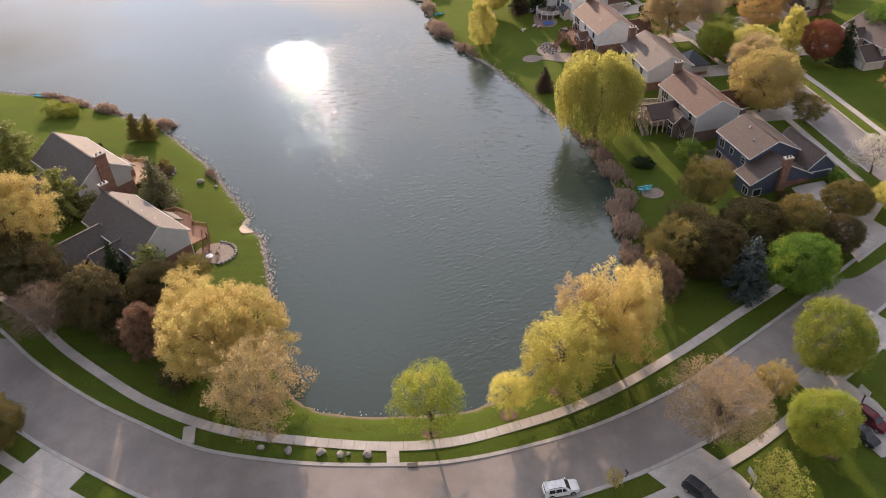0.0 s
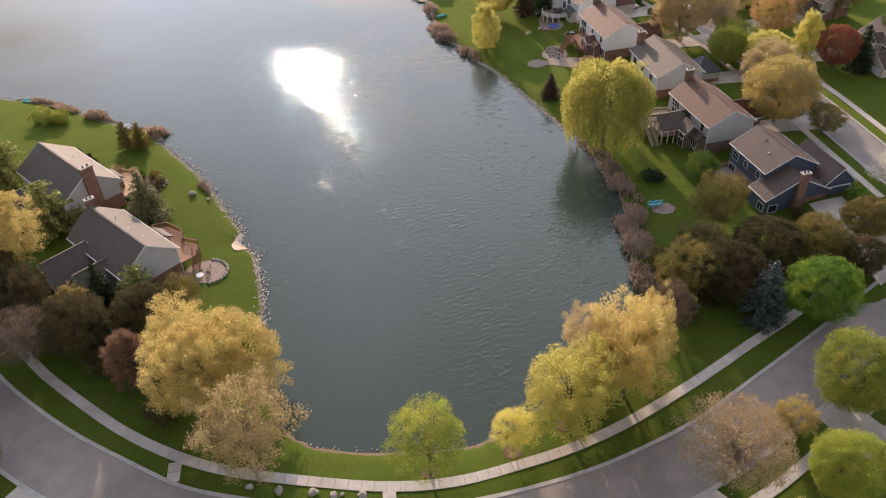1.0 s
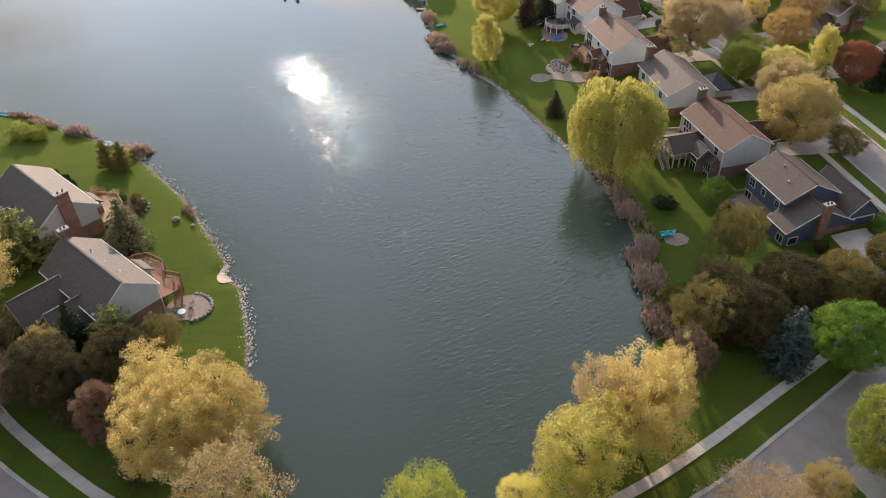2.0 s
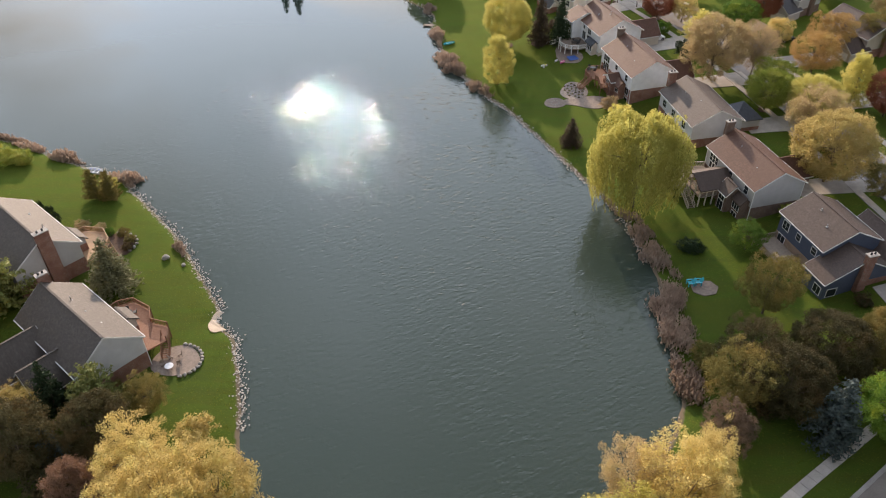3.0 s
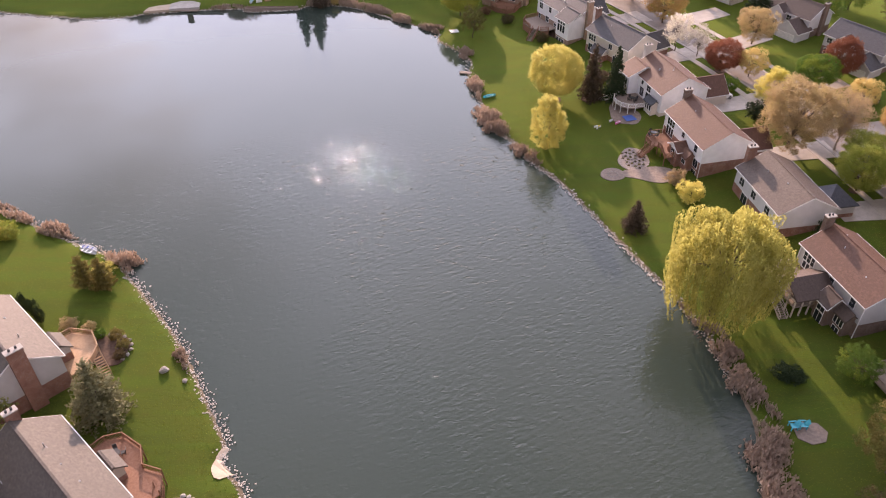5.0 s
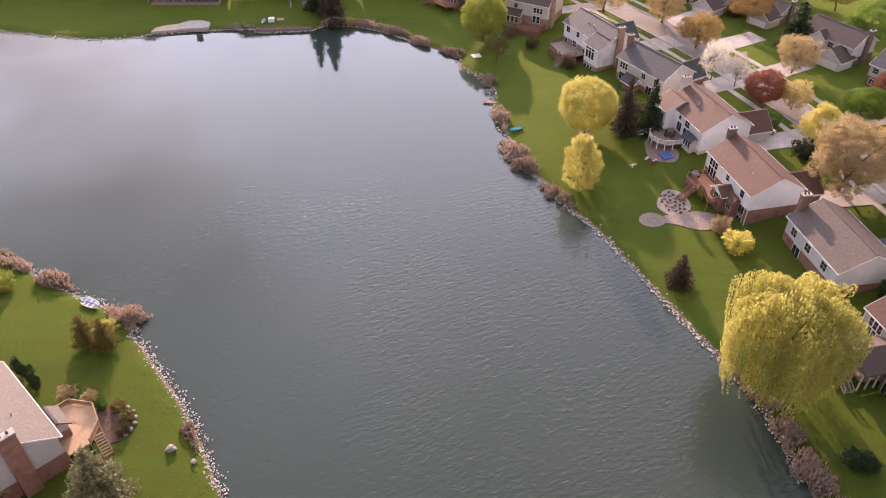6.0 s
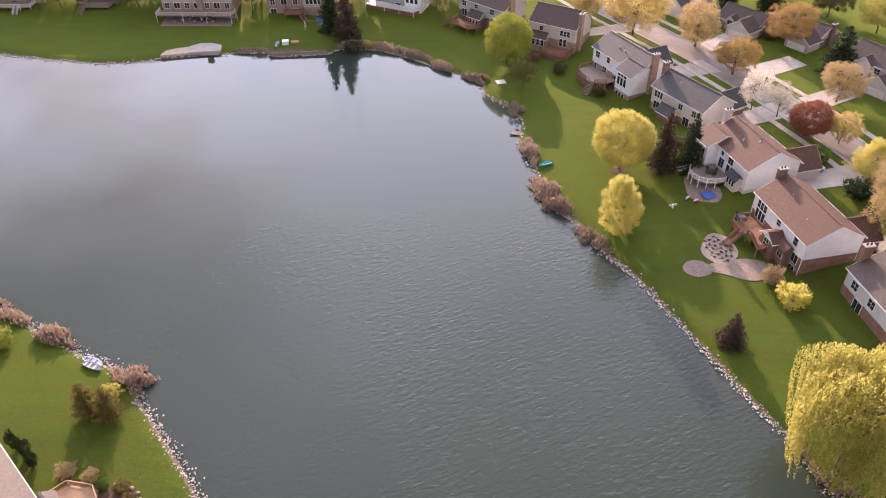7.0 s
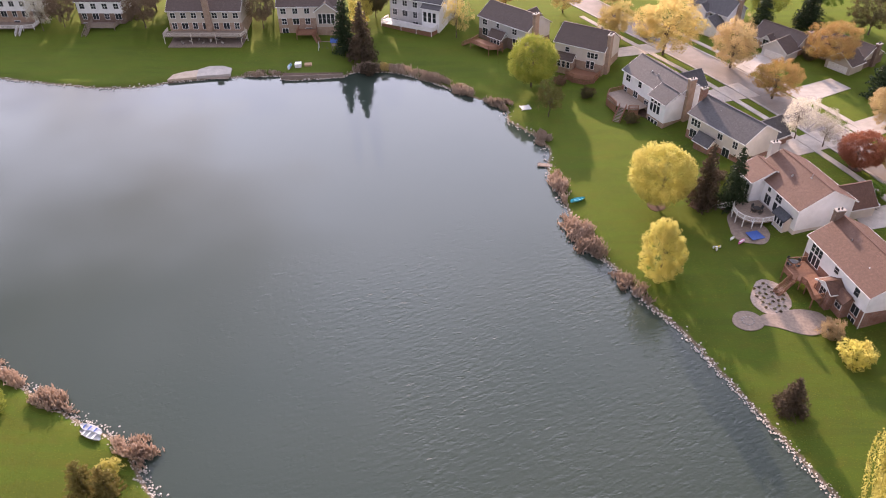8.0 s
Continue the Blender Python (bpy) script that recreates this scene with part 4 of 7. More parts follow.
    ("open", 128.0, 165.0, 15.0, 12.0, "olive", "olive tree behind the houses"),
]
SHRUBS = [
    (-90.5, 167.4, 7.0, 3.6, "fresh", "clipped green hedge bush on the west lawn"), (-86.5, 166.6, 5.0, 3.2, "fresh", "green hedge bush on the west lawn"),
    (-65.2, 155.6, 4.0, 3.0, "lime", "yellow-green bush near the shore"), (-66.0, 142.6, 3.4, 2.0, "tan", "small tan bush on the lawn"), (-62.6, 142.0, 2.6, 1.6, "tan", "small tan bush on the lawn"),
    (40.2, 182.4, 4.6, 3.4, "pink", "pinkish budding shrub beside the patio"), (41.4, 176.6, 6.0, 4.4, "lime", "yellow-green bush behind the willow"), (43.2, 131.2, 4.0, 2.2, "spruce", "dark clipped hedge on the lawn"), (44.8, 130.6, 3.6, 2.2, "spruce", "dark clipped hedge on the lawn"),
    (46.0, 150.0, 3.4, 2.4, "dusk", "dark shrub below a deck"), (64.0, 139.0, 4.0, 2.4, "fresh", "green shrub beside the house"), (63.5, 157.8, 6.0, 3.4, "olive", "olive shrub by the house wall"), (61.0, 162.2, 3.2, 5.2, "spruce", "dark upright evergreen by the house"),
    (78.0, 118.0, 4.2, 3.6, "green", "green bush beside the garage"), (80.5, 112.0, 5.0, 4.0, "olive", "olive bush beside the driveway"), (66.5, 114.8, 3.4, 2.0, "dusk", "dark low shrub by the chimney"), (67.2, 98.0, 5.0, 4.2, "olive", "olive bush beside the driveway"),
    (12.6, 265.6, 4.2, 3.0, "dusk", "grey-green bush below the house"), (21.0, 252.5, 4.0, 3.0, "dusk", "dark bush beside the deck"), (6.8, 273.2, 4.0, 2.4, "rust", "reddish bush below the deck"), (-43.0, 281.6, 5.6, 3.6, "hemlock", "brown bush by the water"), (-38.8, 283.0, 2.8, 2.8, "gold", "yellow bush by the water"),
    (-58.0, 140.4, 2.6, 1.7, "olive", "rounded shrub in the stone bed"), (-56.2, 138.6, 2.4, 1.6, "olive", "rounded shrub in the stone bed"), (-56.0, 136.2, 2.2, 1.5, "dusk", "rounded shrub in the stone bed"), (-60.4, 140.6, 2.0, 1.5, "green", "rounded shrub in the stone bed"),
    (40.6, 233.0, 4.4, 2.6, "dusk", "dark shrub between two houses"), (33.6, 226.2, 4.0, 2.6, "hemlock", "brown shrub below the spruces"), (50.5, 205.0, 4.0, 2.4, "rust", "reddish shrub between two houses"), (-48.6, 103.6, 3.6, 2.2, "olive", "olive shrub by the gable"),
    (61.5, 219.0, 4.6, 4.0, "green", "green bush before the garage"), (64.0, 206.0, 6.0, 4.2, "spruce", "dark evergreen bush by the drive"), (84.0, 258.0, 3.6, 2.4, "rust", "reddish shrub by a house front"), (73.0, 284.0, 4.6, 2.0, "dusk", "dark shrubs by a house front"),
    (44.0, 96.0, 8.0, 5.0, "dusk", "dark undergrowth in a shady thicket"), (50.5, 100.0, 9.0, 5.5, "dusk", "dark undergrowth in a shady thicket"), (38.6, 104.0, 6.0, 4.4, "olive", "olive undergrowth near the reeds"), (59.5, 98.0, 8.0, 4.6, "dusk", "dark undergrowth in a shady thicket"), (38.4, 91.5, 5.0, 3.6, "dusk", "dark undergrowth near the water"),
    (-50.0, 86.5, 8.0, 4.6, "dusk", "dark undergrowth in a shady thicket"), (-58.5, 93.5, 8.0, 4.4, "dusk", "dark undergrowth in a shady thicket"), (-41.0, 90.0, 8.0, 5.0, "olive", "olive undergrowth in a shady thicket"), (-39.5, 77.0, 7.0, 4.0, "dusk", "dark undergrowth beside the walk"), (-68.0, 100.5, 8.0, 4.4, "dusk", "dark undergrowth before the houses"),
    (-34.5, 94.0, 6.0, 4.0, "gold", "golden undergrowth near the shore"), (-44.0, 101.0, 4.6, 3.0, "olive", "olive bush beside the gable"),
    (-74.6, 146.6, 1.8, 4.2, "spruce", "dark upright evergreen beside the house"), (-72.6, 145.4, 1.8, 4.0, "spruce", "dark upright evergreen beside the house"), (-71.0, 143.8, 1.6, 3.6, "spruce", "dark upright evergreen beside the house"),
    (66.6, 289.5, 1.8, 4.4, "spruce", "dark upright evergreen before a garage"), (68.4, 288.0, 1.8, 4.0, "spruce", "dark upright evergreen before a garage"),
]
for i in range(24):
    a, r = i * 2.4, 0.62 * math.sqrt(i + 0.5)
    SHRUBS.append((33.6 + r * 0.85 * math.cos(a), 191.6 + r * 1.25 * math.sin(a), 0.62, 0.45, ("sage", "olive", "dusk")[i % 3], "small dark clump in the gravel planting bed"))
for kind, x, y, w, h, leaves, label in TREES:
    plant(kind, x, y, w, h, leaves, label)
for x, y, w, h, leaves, label in SHRUBS:
    plant("bush", x, y, w, h, leaves, label, sink=0.05)
for mdl, _, _ in MODELS.values():
    for o in (*mdl.children, mdl):
        bpy.data.objects.remove(o)
# ---------------------------------------------------------------- houses
def frame_of(a, b):
    """A house's own axes: origin at a, x along the eave towards b, y away from the pond. Also the eave's length."""
    a, b = Vector(a), Vector(b)
    d = b - a
    return pose(a.x, a.y, 0, 0, 0, math.degrees(math.atan2(d.y, d.x))), d.length


def walls(bm, u0, u1, v0, v1, z0, ze, zr, axis):
    """An upright body with gables under a ridge along u or v; zr = ze gives a flat top."""
    box(bm, u0, u1, v0, v1, z0, ze)
    if zr > ze:
        if axis == "u":
            m = (v0 + v1) / 2
            ends = [[(u, v0, ze), (u, v1, ze), (u, m, zr)] for u in (u0, u1)]
        else:
            m = (u0 + u1) / 2
            ends = [[(u0, v, ze), (u1, v, ze), (m, v, zr)] for v in (v0, v1)]
        a, b = [[bm.verts.new(q) for q in e] for e in ends]
        bm.faces.new(a)
        bm.faces.new(b[::-1])
        for i, j in ((0, 2), (2, 1)):
            bm.faces.new((a[i], a[j], b[j], b[i]))
    return bm


def gable_roof(u0, u1, v0, v1, ze, zr, axis, eave=0.45, verge=0.3, thick=0.2):
    """Two sloping slabs that meet at a ridge."""
    if axis == "v":
        (u0, u1), (v0, v1) = (v0, v1), (u0, u1)
    m, half = (v0 + v1) / 2, (v1 - v0) / 2
    s = (zr - ze) / half
    k = half + eave
    prof = [(m - k, zr - s * k), (m, zr), (m + k, zr - s * k)]
    up = thick * math.sqrt(1 + s * s)
    ring = [(q, z + up) for q, z in prof] + [(q, z) for q, z in prof[::-1]]
    bm = bmesh.new()
    ends = []
    for u in (u0 - verge, u1 + verge):
        ends.append([bm.verts.new((u, q, z) if axis == "u" else (q, u, z)) for q, z in ring])
    a, b = ends
    n = len(ring)
    for i in range(n):
        j = (i + 1) % n
        bm.faces.new((a[i], a[j], b[j], b[i]))
    for e in ends:
        bm.faces.new((e[0], e[1], e[4], e[5]))
        bm.faces.new((e[1], e[2], e[3], e[4]))
    bmesh.ops.recalc_face_normals(bm, faces=bm.faces)
    return bm


def hip_roof(u0, u1, v0, v1, ze, zr, eave=0.4, thick=0.18):
    u0, u1, v0, v1 = u0 - eave, u1 + eave, v0 - eave, v1 + eave
    h = min(u1 - u0, v1 - v0) / 2
    bm = bmesh.new()
    lo = [bm.verts.new(q) for q in ((u0, v0, ze), (u1, v0, ze), (u1, v1, ze), (u0, v1, ze))]
    mid = [bm.verts.new((q.co.x, q.co.y, ze + thick)) for q in lo]
    if u1 - u0 >= v1 - v0:
        r = [bm.verts.new((u0 + h, (v0 + v1) / 2, zr)), bm.verts.new((u1 - h + 0.01, (v0 + v1) / 2, zr))]
        tops = ((mid[0], mid[1], r[1], r[0]), (mid[1], mid[2], r[1]), (mid[2], mid[3], r[0], r[1]), (mid[3], mid[0], r[0]))
    else:
        r = [bm.verts.new(((u0 + u1) / 2, v0 + h, zr)), bm.verts.new(((u0 + u1) / 2, v1 - h + 0.01, zr))]
        tops = ((mid[0], mid[1], r[0]), (mid[1], mid[2], r[1], r[0]), (mid[2], mid[3], r[1]), (mid[3], mid[0], r[0], r[1]))
    bm.faces.new(lo[::-1])
    for i in range(4):
        bm.faces.new((lo[i], lo[(i + 1) % 4], mid[(i + 1) % 4], mid[i]))
    for f in tops:
        bm.faces.new(f)
    bmesh.ops.recalc_face_normals(bm, faces=bm.faces)
    return bm


def window(house, face, at, along, z, w, h, lights=2, rows=1, name="window"):
    """A framed window on a wall. face: -v, +v, -u or +u; at: the wall's plane; along: its middle."""
    m = {"-v": pose(along, at, z), "+v": pose(along, at, z, 0, 0, 180), "-u": pose(at, along, z, 0, 0, -90), "+u": pose(at, along, z, 0, 0, 90)}[face]
    t = 0.11
    bm = bmesh.new()
    box(bm, -w / 2 - t, w / 2 + t, -0.06, 0.02, -t, h + t, m)
    f = part(name, bm, TRIM, house)
    cw, ch = w / lights, h / rows
    for i in range(lights):
        for k in range(rows):
            bm = bmesh.new()
            x, zz = -w / 2 + i * cw, k * ch
            box(bm, x + (0.04 if i else 0), x + cw - (0.04 if i < lights - 1 else 0), -0.068, -0.03, zz + (0.03 if k else 0), zz + ch - (0.03 if k < rows - 1 else 0), m)
            part("pane", bm, GLASS, f)
    return f


def chimney(house, u, v, z0, z1, material, du=0.75, dv=1.5, cap=True):
    c = part("chimney", boxes((u - du / 2, u + du / 2, v - dv / 2, v + dv / 2, z0, z1), (u - du / 2 - 0.06, u + du / 2 + 0.06, v - dv / 2 - 0.06, v + dv / 2 + 0.06, z1 - 0.35, z1 - 0.1)), material, house)
    part("chimney_cap", boxes((u - du / 2 - 0.12, u + du / 2 + 0.12, v - dv / 2 - 0.12, v + dv / 2 + 0.12, z1, z1 + 0.14)), CONCRETE, c, "pale concrete cap")
    for k in (-0.2, 0.2):
        bm = bmesh.new()
        bmesh.ops.create_cone(bm, cap_ends=True, segments=10, radius1=0.17, radius2=0.15, depth=0.4, matrix=pose(u, v + k * dv, z1 + 0.32))
        part("flue", bm, DARK_METAL, c)
    return c


def vents(house, rows):
    """Plumbing vents and box vents on a roof: u, v, z, height."""
    for u, v, z, h in rows:
        bm = bmesh.new()
        bmesh.ops.create_cone(bm, cap_ends=True, segments=8, radius1=0.14 if h < 0.5 else 0.07, radius2=0.12 if h < 0.5 else 0.07, depth=h, matrix=pose(u, v, z + h / 2))
        box(bm, u - 0.2, u + 0.2, v - 0.2, v + 0.2, z - 0.15, z + 0.06)
        part("roof_vent", bm, METAL, house)


def block(house, u0, u1, v0, v1, z0, zb, ze, zr, axis, lower, upper, roof, hip=False, name="", trim=True):
    """A wing: brick below zb, siding above, and a roof of its own with gutters and ridge cap."""
    pre = name + "_" if name else ""
    if zb > z0:
        part(pre + "lower_wall", boxes((u0 - 0.03, u1 + 0.03, v0 - 0.03, v1 + 0.03, z0, zb)), lower, house)
    bm = bmesh.new()
    part(pre + "upper_wall", walls(bm, u0, u1, v0, v1, zb, ze, ze if hip else zr, axis), upper, house)
    if hip:
        part(pre + "roof", hip_roof(u0, u1, v0, v1, ze, zr), roof, house)
    else:
        part(pre + "roof", gable_roof(u0, u1, v0, v1, ze, zr, axis), roof, house)
        s = (zr - ze) / ((v1 - v0) / 2 if axis == "u" else (u1 - u0) / 2)
        g = ze - s * 0.45 + 0.02
        if trim:
            if axis == "u":
                gut = [(u0 - 0.3, u1 + 0.3, v0 - 0.58, v0 - 0.46, g, g + 0.16), (u0 - 0.3, u1 + 0.3, v1 + 0.46, v1 + 0.58, g, g + 0.16)]
            else:
                gut = [(u0 - 0.58, u0 - 0.46, v0 - 0.3, v1 + 0.3, g, g + 0.16), (u1 + 0.46, u1 + 0.58, v0 - 0.3, v1 + 0.3, g, g + 0.16)]
            for q in gut:
                part(pre + "gutter", boxes(q), TRIM, house)
            # verge boards along the gable slopes
            m = (v0 + v1) / 2 if axis == "u" else (u0 + u1) / 2
            lo, hi = (v0 - 0.45, v1 + 0.45) if axis == "u" else (u0 - 0.45, u1 + 0.45)
            for g in ((u0 - 0.33, u1 + 0.33) if axis == "u" else (v0 - 0.33, v1 + 0.33)):
                for e in (lo, hi):
                    bm = bmesh.new()
                    a, b = (e, zr - s * abs(e - m) + 0.1), (m, zr + 0.1)
                    if axis == "u":
                        beam(bm, (g, *a), (g, *b), 0.05, 0.2)
                    else:
                        beam(bm, (a[0], g, a[1]), (b[0], g, b[1]), 0.05, 0.2)
                    part(pre + "verge_board", bm, TRIM, house)
        up = 0.2 * math.sqrt(1 + s * s)
        bm = bmesh.new()
        if axis == "u":
            beam(bm, (u0 - 0.3, (v0 + v1) / 2, zr + up), (u1 + 0.3, (v0 + v1) / 2, zr + up), 0.34, 0.07)
        else:
            beam(bm, ((u0 + u1) / 2, v0 - 0.3, zr + up), ((u0 + u1) / 2, v1 + 0.3, zr + up), 0.34, 0.07)
        part(pre + "ridge_cap", bm, roof, house)


def corner_boards(house, u0, u1, v0, v1, z0, z1):
    for u in (u0, u1):
        for v in (v0, v1):
            part("downpipe", boxes((u - 0.06, u + 0.06, v - 0.12, v, z0, z1)), TRIM, house)


def garage_door(house, face, at, along, z, w, material):
    m = {"+v": pose(along, at, z, 0, 0, 180), "+u": pose(at, along, z, 0, 0, 90), "-v": pose(along, at, z), "-u": pose(at, along, z, 0, 0, -90)}[face]
    bm = bmesh.new()
    for i in range(4):
        box(bm, -w / 2, w / 2, -0.05, 0.02, i * 0.54, i * 0.54 + 0.51, m)
    g = part("garage_door", bm, material, house)
    bm = bmesh.new()
    for s in (-1, 1):
        box(bm, s * (w / 2 + 0.1) - 0.1, s * (w / 2 + 0.1) + 0.1, -0.07, 0.02, 0, 2.2, m)
    box(bm, -w / 2 - 0.2, w / 2 + 0.2, -0.07, 0.02, 2.2, 2.4, m)
    part("door_frame", bm, TRIM, g)


BALUSTERS = {}


def baluster_mesh(wood):
    """One square baluster for each wood, shared by the railings."""
    if wood.name not in BALUSTERS:
        me = bpy.data.meshes.new("baluster")
        bm = boxes((-0.025, 0.025, -0.025, 0.025, 0, 0.86))
        bm.to_mesh(me)
        bm.free()
        me.materials.append(wood)
        BALUSTERS[wood.name] = me
    return BALUSTERS[wood.name]


def deck(name, label, m, outline, z, ground, wood, rails, stairs=(), rail_wood=None, skirt=None):
    """A raised deck over a plan outline. rails: pairs of outline corners; stairs: rows of top x, y, foot x, y and width."""
    rail_wood = rail_wood or wood
    d = thing(name, label, "deck", m)
    bm = bmesh.new()
    prism(bm, outline, z - 0.22, z)
    part("platform", bm, wood, d)
    for x, y in outline:
        part("post", boxes((x - 0.08, x + 0.08, y - 0.08, y + 0.08, ground - 0.3, z + 1.02)), rail_wood, d)
    for i, j in rails:
        (x0, y0), (x1, y1) = outline[i], outline[j]
        bm = bmesh.new()
        beam(bm, (x0, y0, z + 1.0), (x1, y1, z + 1.0), 0.14, 0.06)
        part("handrail", bm, rail_wood, d)
        bm = bmesh.new()
        beam(bm, (x0, y0, z + 0.14), (x1, y1, z + 0.14), 0.06, 0.08)
        part("bottom_rail", bm, rail_wood, d)
        k = max(2, int(math.hypot(x1 - x0, y1 - y0) / 0.16))
        for s in range(1, k):
            b = new("baluster", baluster_mesh(rail_wood))
            b.parent = d
            b.location = (x0 + (x1 - x0) * s / k, y0 + (y1 - y0) * s / k, z + 0.14)
    for x0, y0, x1, y1, w in stairs:
        a, b = Vector((x0, y0)), Vector((x1, y1))
        t = (b - a).normalized()
        s = Vector((-t.y, t.x)) * w / 2
        k = max(2, round((z - ground) / 0.19))
        st = part("stringer", bmesh.new(), rail_wood, d)
        bm = bmesh.new()
        for sd in (s, -s):
            beam(bm, (*(a + sd), z - 0.1), (*(b + sd), ground + 0.05), 0.06, 0.28)
            beam(bm, (*(a + sd), z + 0.95), (*(b + sd), ground + 1.0), 0.1, 0.06)
            for f in (0.0, 0.33, 0.66, 1.0):
                q = a.lerp(b, f) + sd
                zz = z + (ground - z) * f
                box(bm, q.x - 0.05, q.x + 0.05, q.y - 0.05, q.y + 0.05, zz - 0.1, zz + 0.97)
            for f in np.linspace(0.05, 0.95, 14):
                q = a.lerp(b, float(f)) + sd
                zz = z + (ground - z) * float(f)
                box(bm, q.x - 0.02, q.x + 0.02, q.y - 0.02, q.y + 0.02, zz, zz + 0.95)
        bm.to_mesh(st.data)
        bm.free()
        for i in range(k):
            f = (i + 0.5) / k
            q = a.lerp(b, f)
            bm = bmesh.new()
            beam(bm, (*(q + s), z - (z - ground) * (i + 1) / (k + 1)), (*(q - s), z - (z - ground) * (i + 1) / (k + 1)), 0.28, 0.045)
            part("stair_tread", bm, wood, d)
    if skirt:
        bm = bmesh.new()
        for i, j in rails:
            (x0, y0), (x1, y1) = outline[i], outline[j]
            k = max(1, int(math.hypot(x1 - x0, y1 - y0) / 0.2))
            for s in range(k):
                q0, q1 = s / k, (s + 0.8) / k
                beam(bm, (x0 + (x1 - x0) * q0, y0 + (y1 - y0) * q0, (z + ground) / 2 - 0.15), (x0 + (x1 - x0) * q1, y0 + (y1 - y0) * q1, (z + ground) / 2 - 0.15), 0.04, z - ground - 0.3)
        part("skirting", bm, skirt, d)
    return d


ROWHOUSE = "houses round the pond"


def back_windows(h, L, rows):
    """Windows on the pond side: middle along the eave, sill height, width, height, lights, rows."""
    for u, z, w, ht, li, ro in rows:
        window(h, "-v", -0.03 if z < 3.4 else 0, u, z, w, ht, li, ro)


# --- dark blue house beside the corner
m, L = frame_of((59.3, 132.8), (61.9, 121.9))
h = thing("house", "dark blue sided house with grey-brown roof and tall brick chimney", "house", m, ROWHOUSE)
block(h, 0, L, 0, 10.6, 0.4, 3.4, 7.3, 10.0, "u", BRICK_TAN, SIDING["blue"], ROOF["umber"], name="main")
block(h, L - 0.3, L + 4.6, -2.2, 10.6, 0.4, 0.5, 4.6, 7.9, "u", BRICK_RED, SIDING["blue"], ROOF["umber"], name="wing")
block(h, L - 6.5, L + 4.2, 10.0, 16.5, 0.8, 3.4, 5.0, 8.0, "u", BRICK_TAN, SIDING["blue"], ROOF["umber"], name="garage")
part("brick_band", boxes((L + 4.55, L + 4.68, 5.0, 10.6, 0.4, 3.5)), BRICK_RED, h)
chimney(h, L + 5.0, 4.2, 0.4, 9.4, BRICK_RED, 0.8, 1.7)
garage_door(h, "+u", L + 4.25, 13.3, 2.0, 4.9, SIDING["blue"])
window(h, "+u", L + 4.6, -0.6, 1.6, 1.7, 1.5, 1)
window(h, "-v", -2.2, L + 3.2, 1.6, 1.5, 1.5, 2)
back_windows(h, L, [(1.8, 4.7, 1.5, 1.6, 2, 2), (5.2, 4.9, 1.0, 1.2, 1, 2), (1.6, 1.4, 1.7, 1.9, 2, 1), (9.2, 5.0, 1.1, 1.2, 1, 2)])
vents(h, [(7.5, 2.6, 8.9, 0.5), (4.0, 4.0, 9.5, 0.4)])
deck("deck", "brown wooden deck behind the blue house", m, [(0.3, -4.6), (6.6, -4.6), (6.6, -0.2), (0.3, -0.2)], 2.1, 0.8, OLD_WOOD, [(0, 1), (1, 2), (3, 0)])

# --- brown-roofed house with the screened porch
m, L = frame_of((53.1, 154.3), (56.7, 138.8))
h = thing("house", "grey-sided brick house with brown roof and screened porch", "house", m, ROWHOUSE)
block(h, 0, L, 0, 10.0, 0.2, 3.7, 7.6, 10.4, "u", BRICK_BROWN, SIDING["grey"], ROOF["brown"], name="main")
block(h, 5.2, 10.6, 9.8, 16.0, 0.6, 3.9, 4.9, 7.6, "v", BRICK_BROWN, SIDING["grey"], ROOF["brown"], name="garage")
chimney(h, -0.45, 3.9, 0.2, 12.2, BRICK_BROWN, 0.8, 1.6)
block(h, 9.6, 12.4, -2.9, 0.05, 0.2, 4.8, 4.9, 6.3, "u", BRICK_BROWN, BRICK_BROWN, ROOF["umber"], name="bay")
block(h, 12.5, 15.1, -1.6, 0.05, 0.2, 4.3, 4.4, 5.2, "u", BRICK_BROWN, BRICK_BROWN, ROOF["umber"], name="breakfast_bay", trim=False)
# two-storey porch under a gable of its own, with framed screens on three sides
part("porch_roof", gable_roof(3.8, 9.8, -6.8, 0.0, 5.0, 6.7, "v"), ROOF["umber"], h)
part("porch_floor", boxes((4.1, 9.5, -6.6, 0, 2.9, 3.15)), OLD_WOOD, h)
for u in (4.2, 9.4):
    for v in (-6.5, -5.1, -3.7, -2.4):
        part("porch_post", boxes((u - 0.1, u + 0.1, v - 0.1, v + 0.1, 0.4, 5.1)), FRAME_WOOD, h)
for u in (5.9, 7.7):
    part("porch_post", boxes((u - 0.1, u + 0.1, -6.6, -6.4, 0.4, 5.1)), FRAME_WOOD, h)
for z in (0.55, 2.85, 4.0, 4.9):
    part("porch_rail", boxes((9.33, 9.47, -6.5, -0.1, z, z + 0.16)), FRAME_WOOD, h)
    part("porch_rail", boxes((4.1, 9.5, -6.57, -6.43, z, z + 0.16)), FRAME_WOOD, h)
    part("porch_rail", boxes((4.13, 4.27, -6.5, -0.1, z, z + 0.16)), FRAME_WOOD, h)
part("porch_wall", boxes((4.9, 9.2, -2.0, -1.8, 0.3, 5.0)), BRICK_BROWN, h)
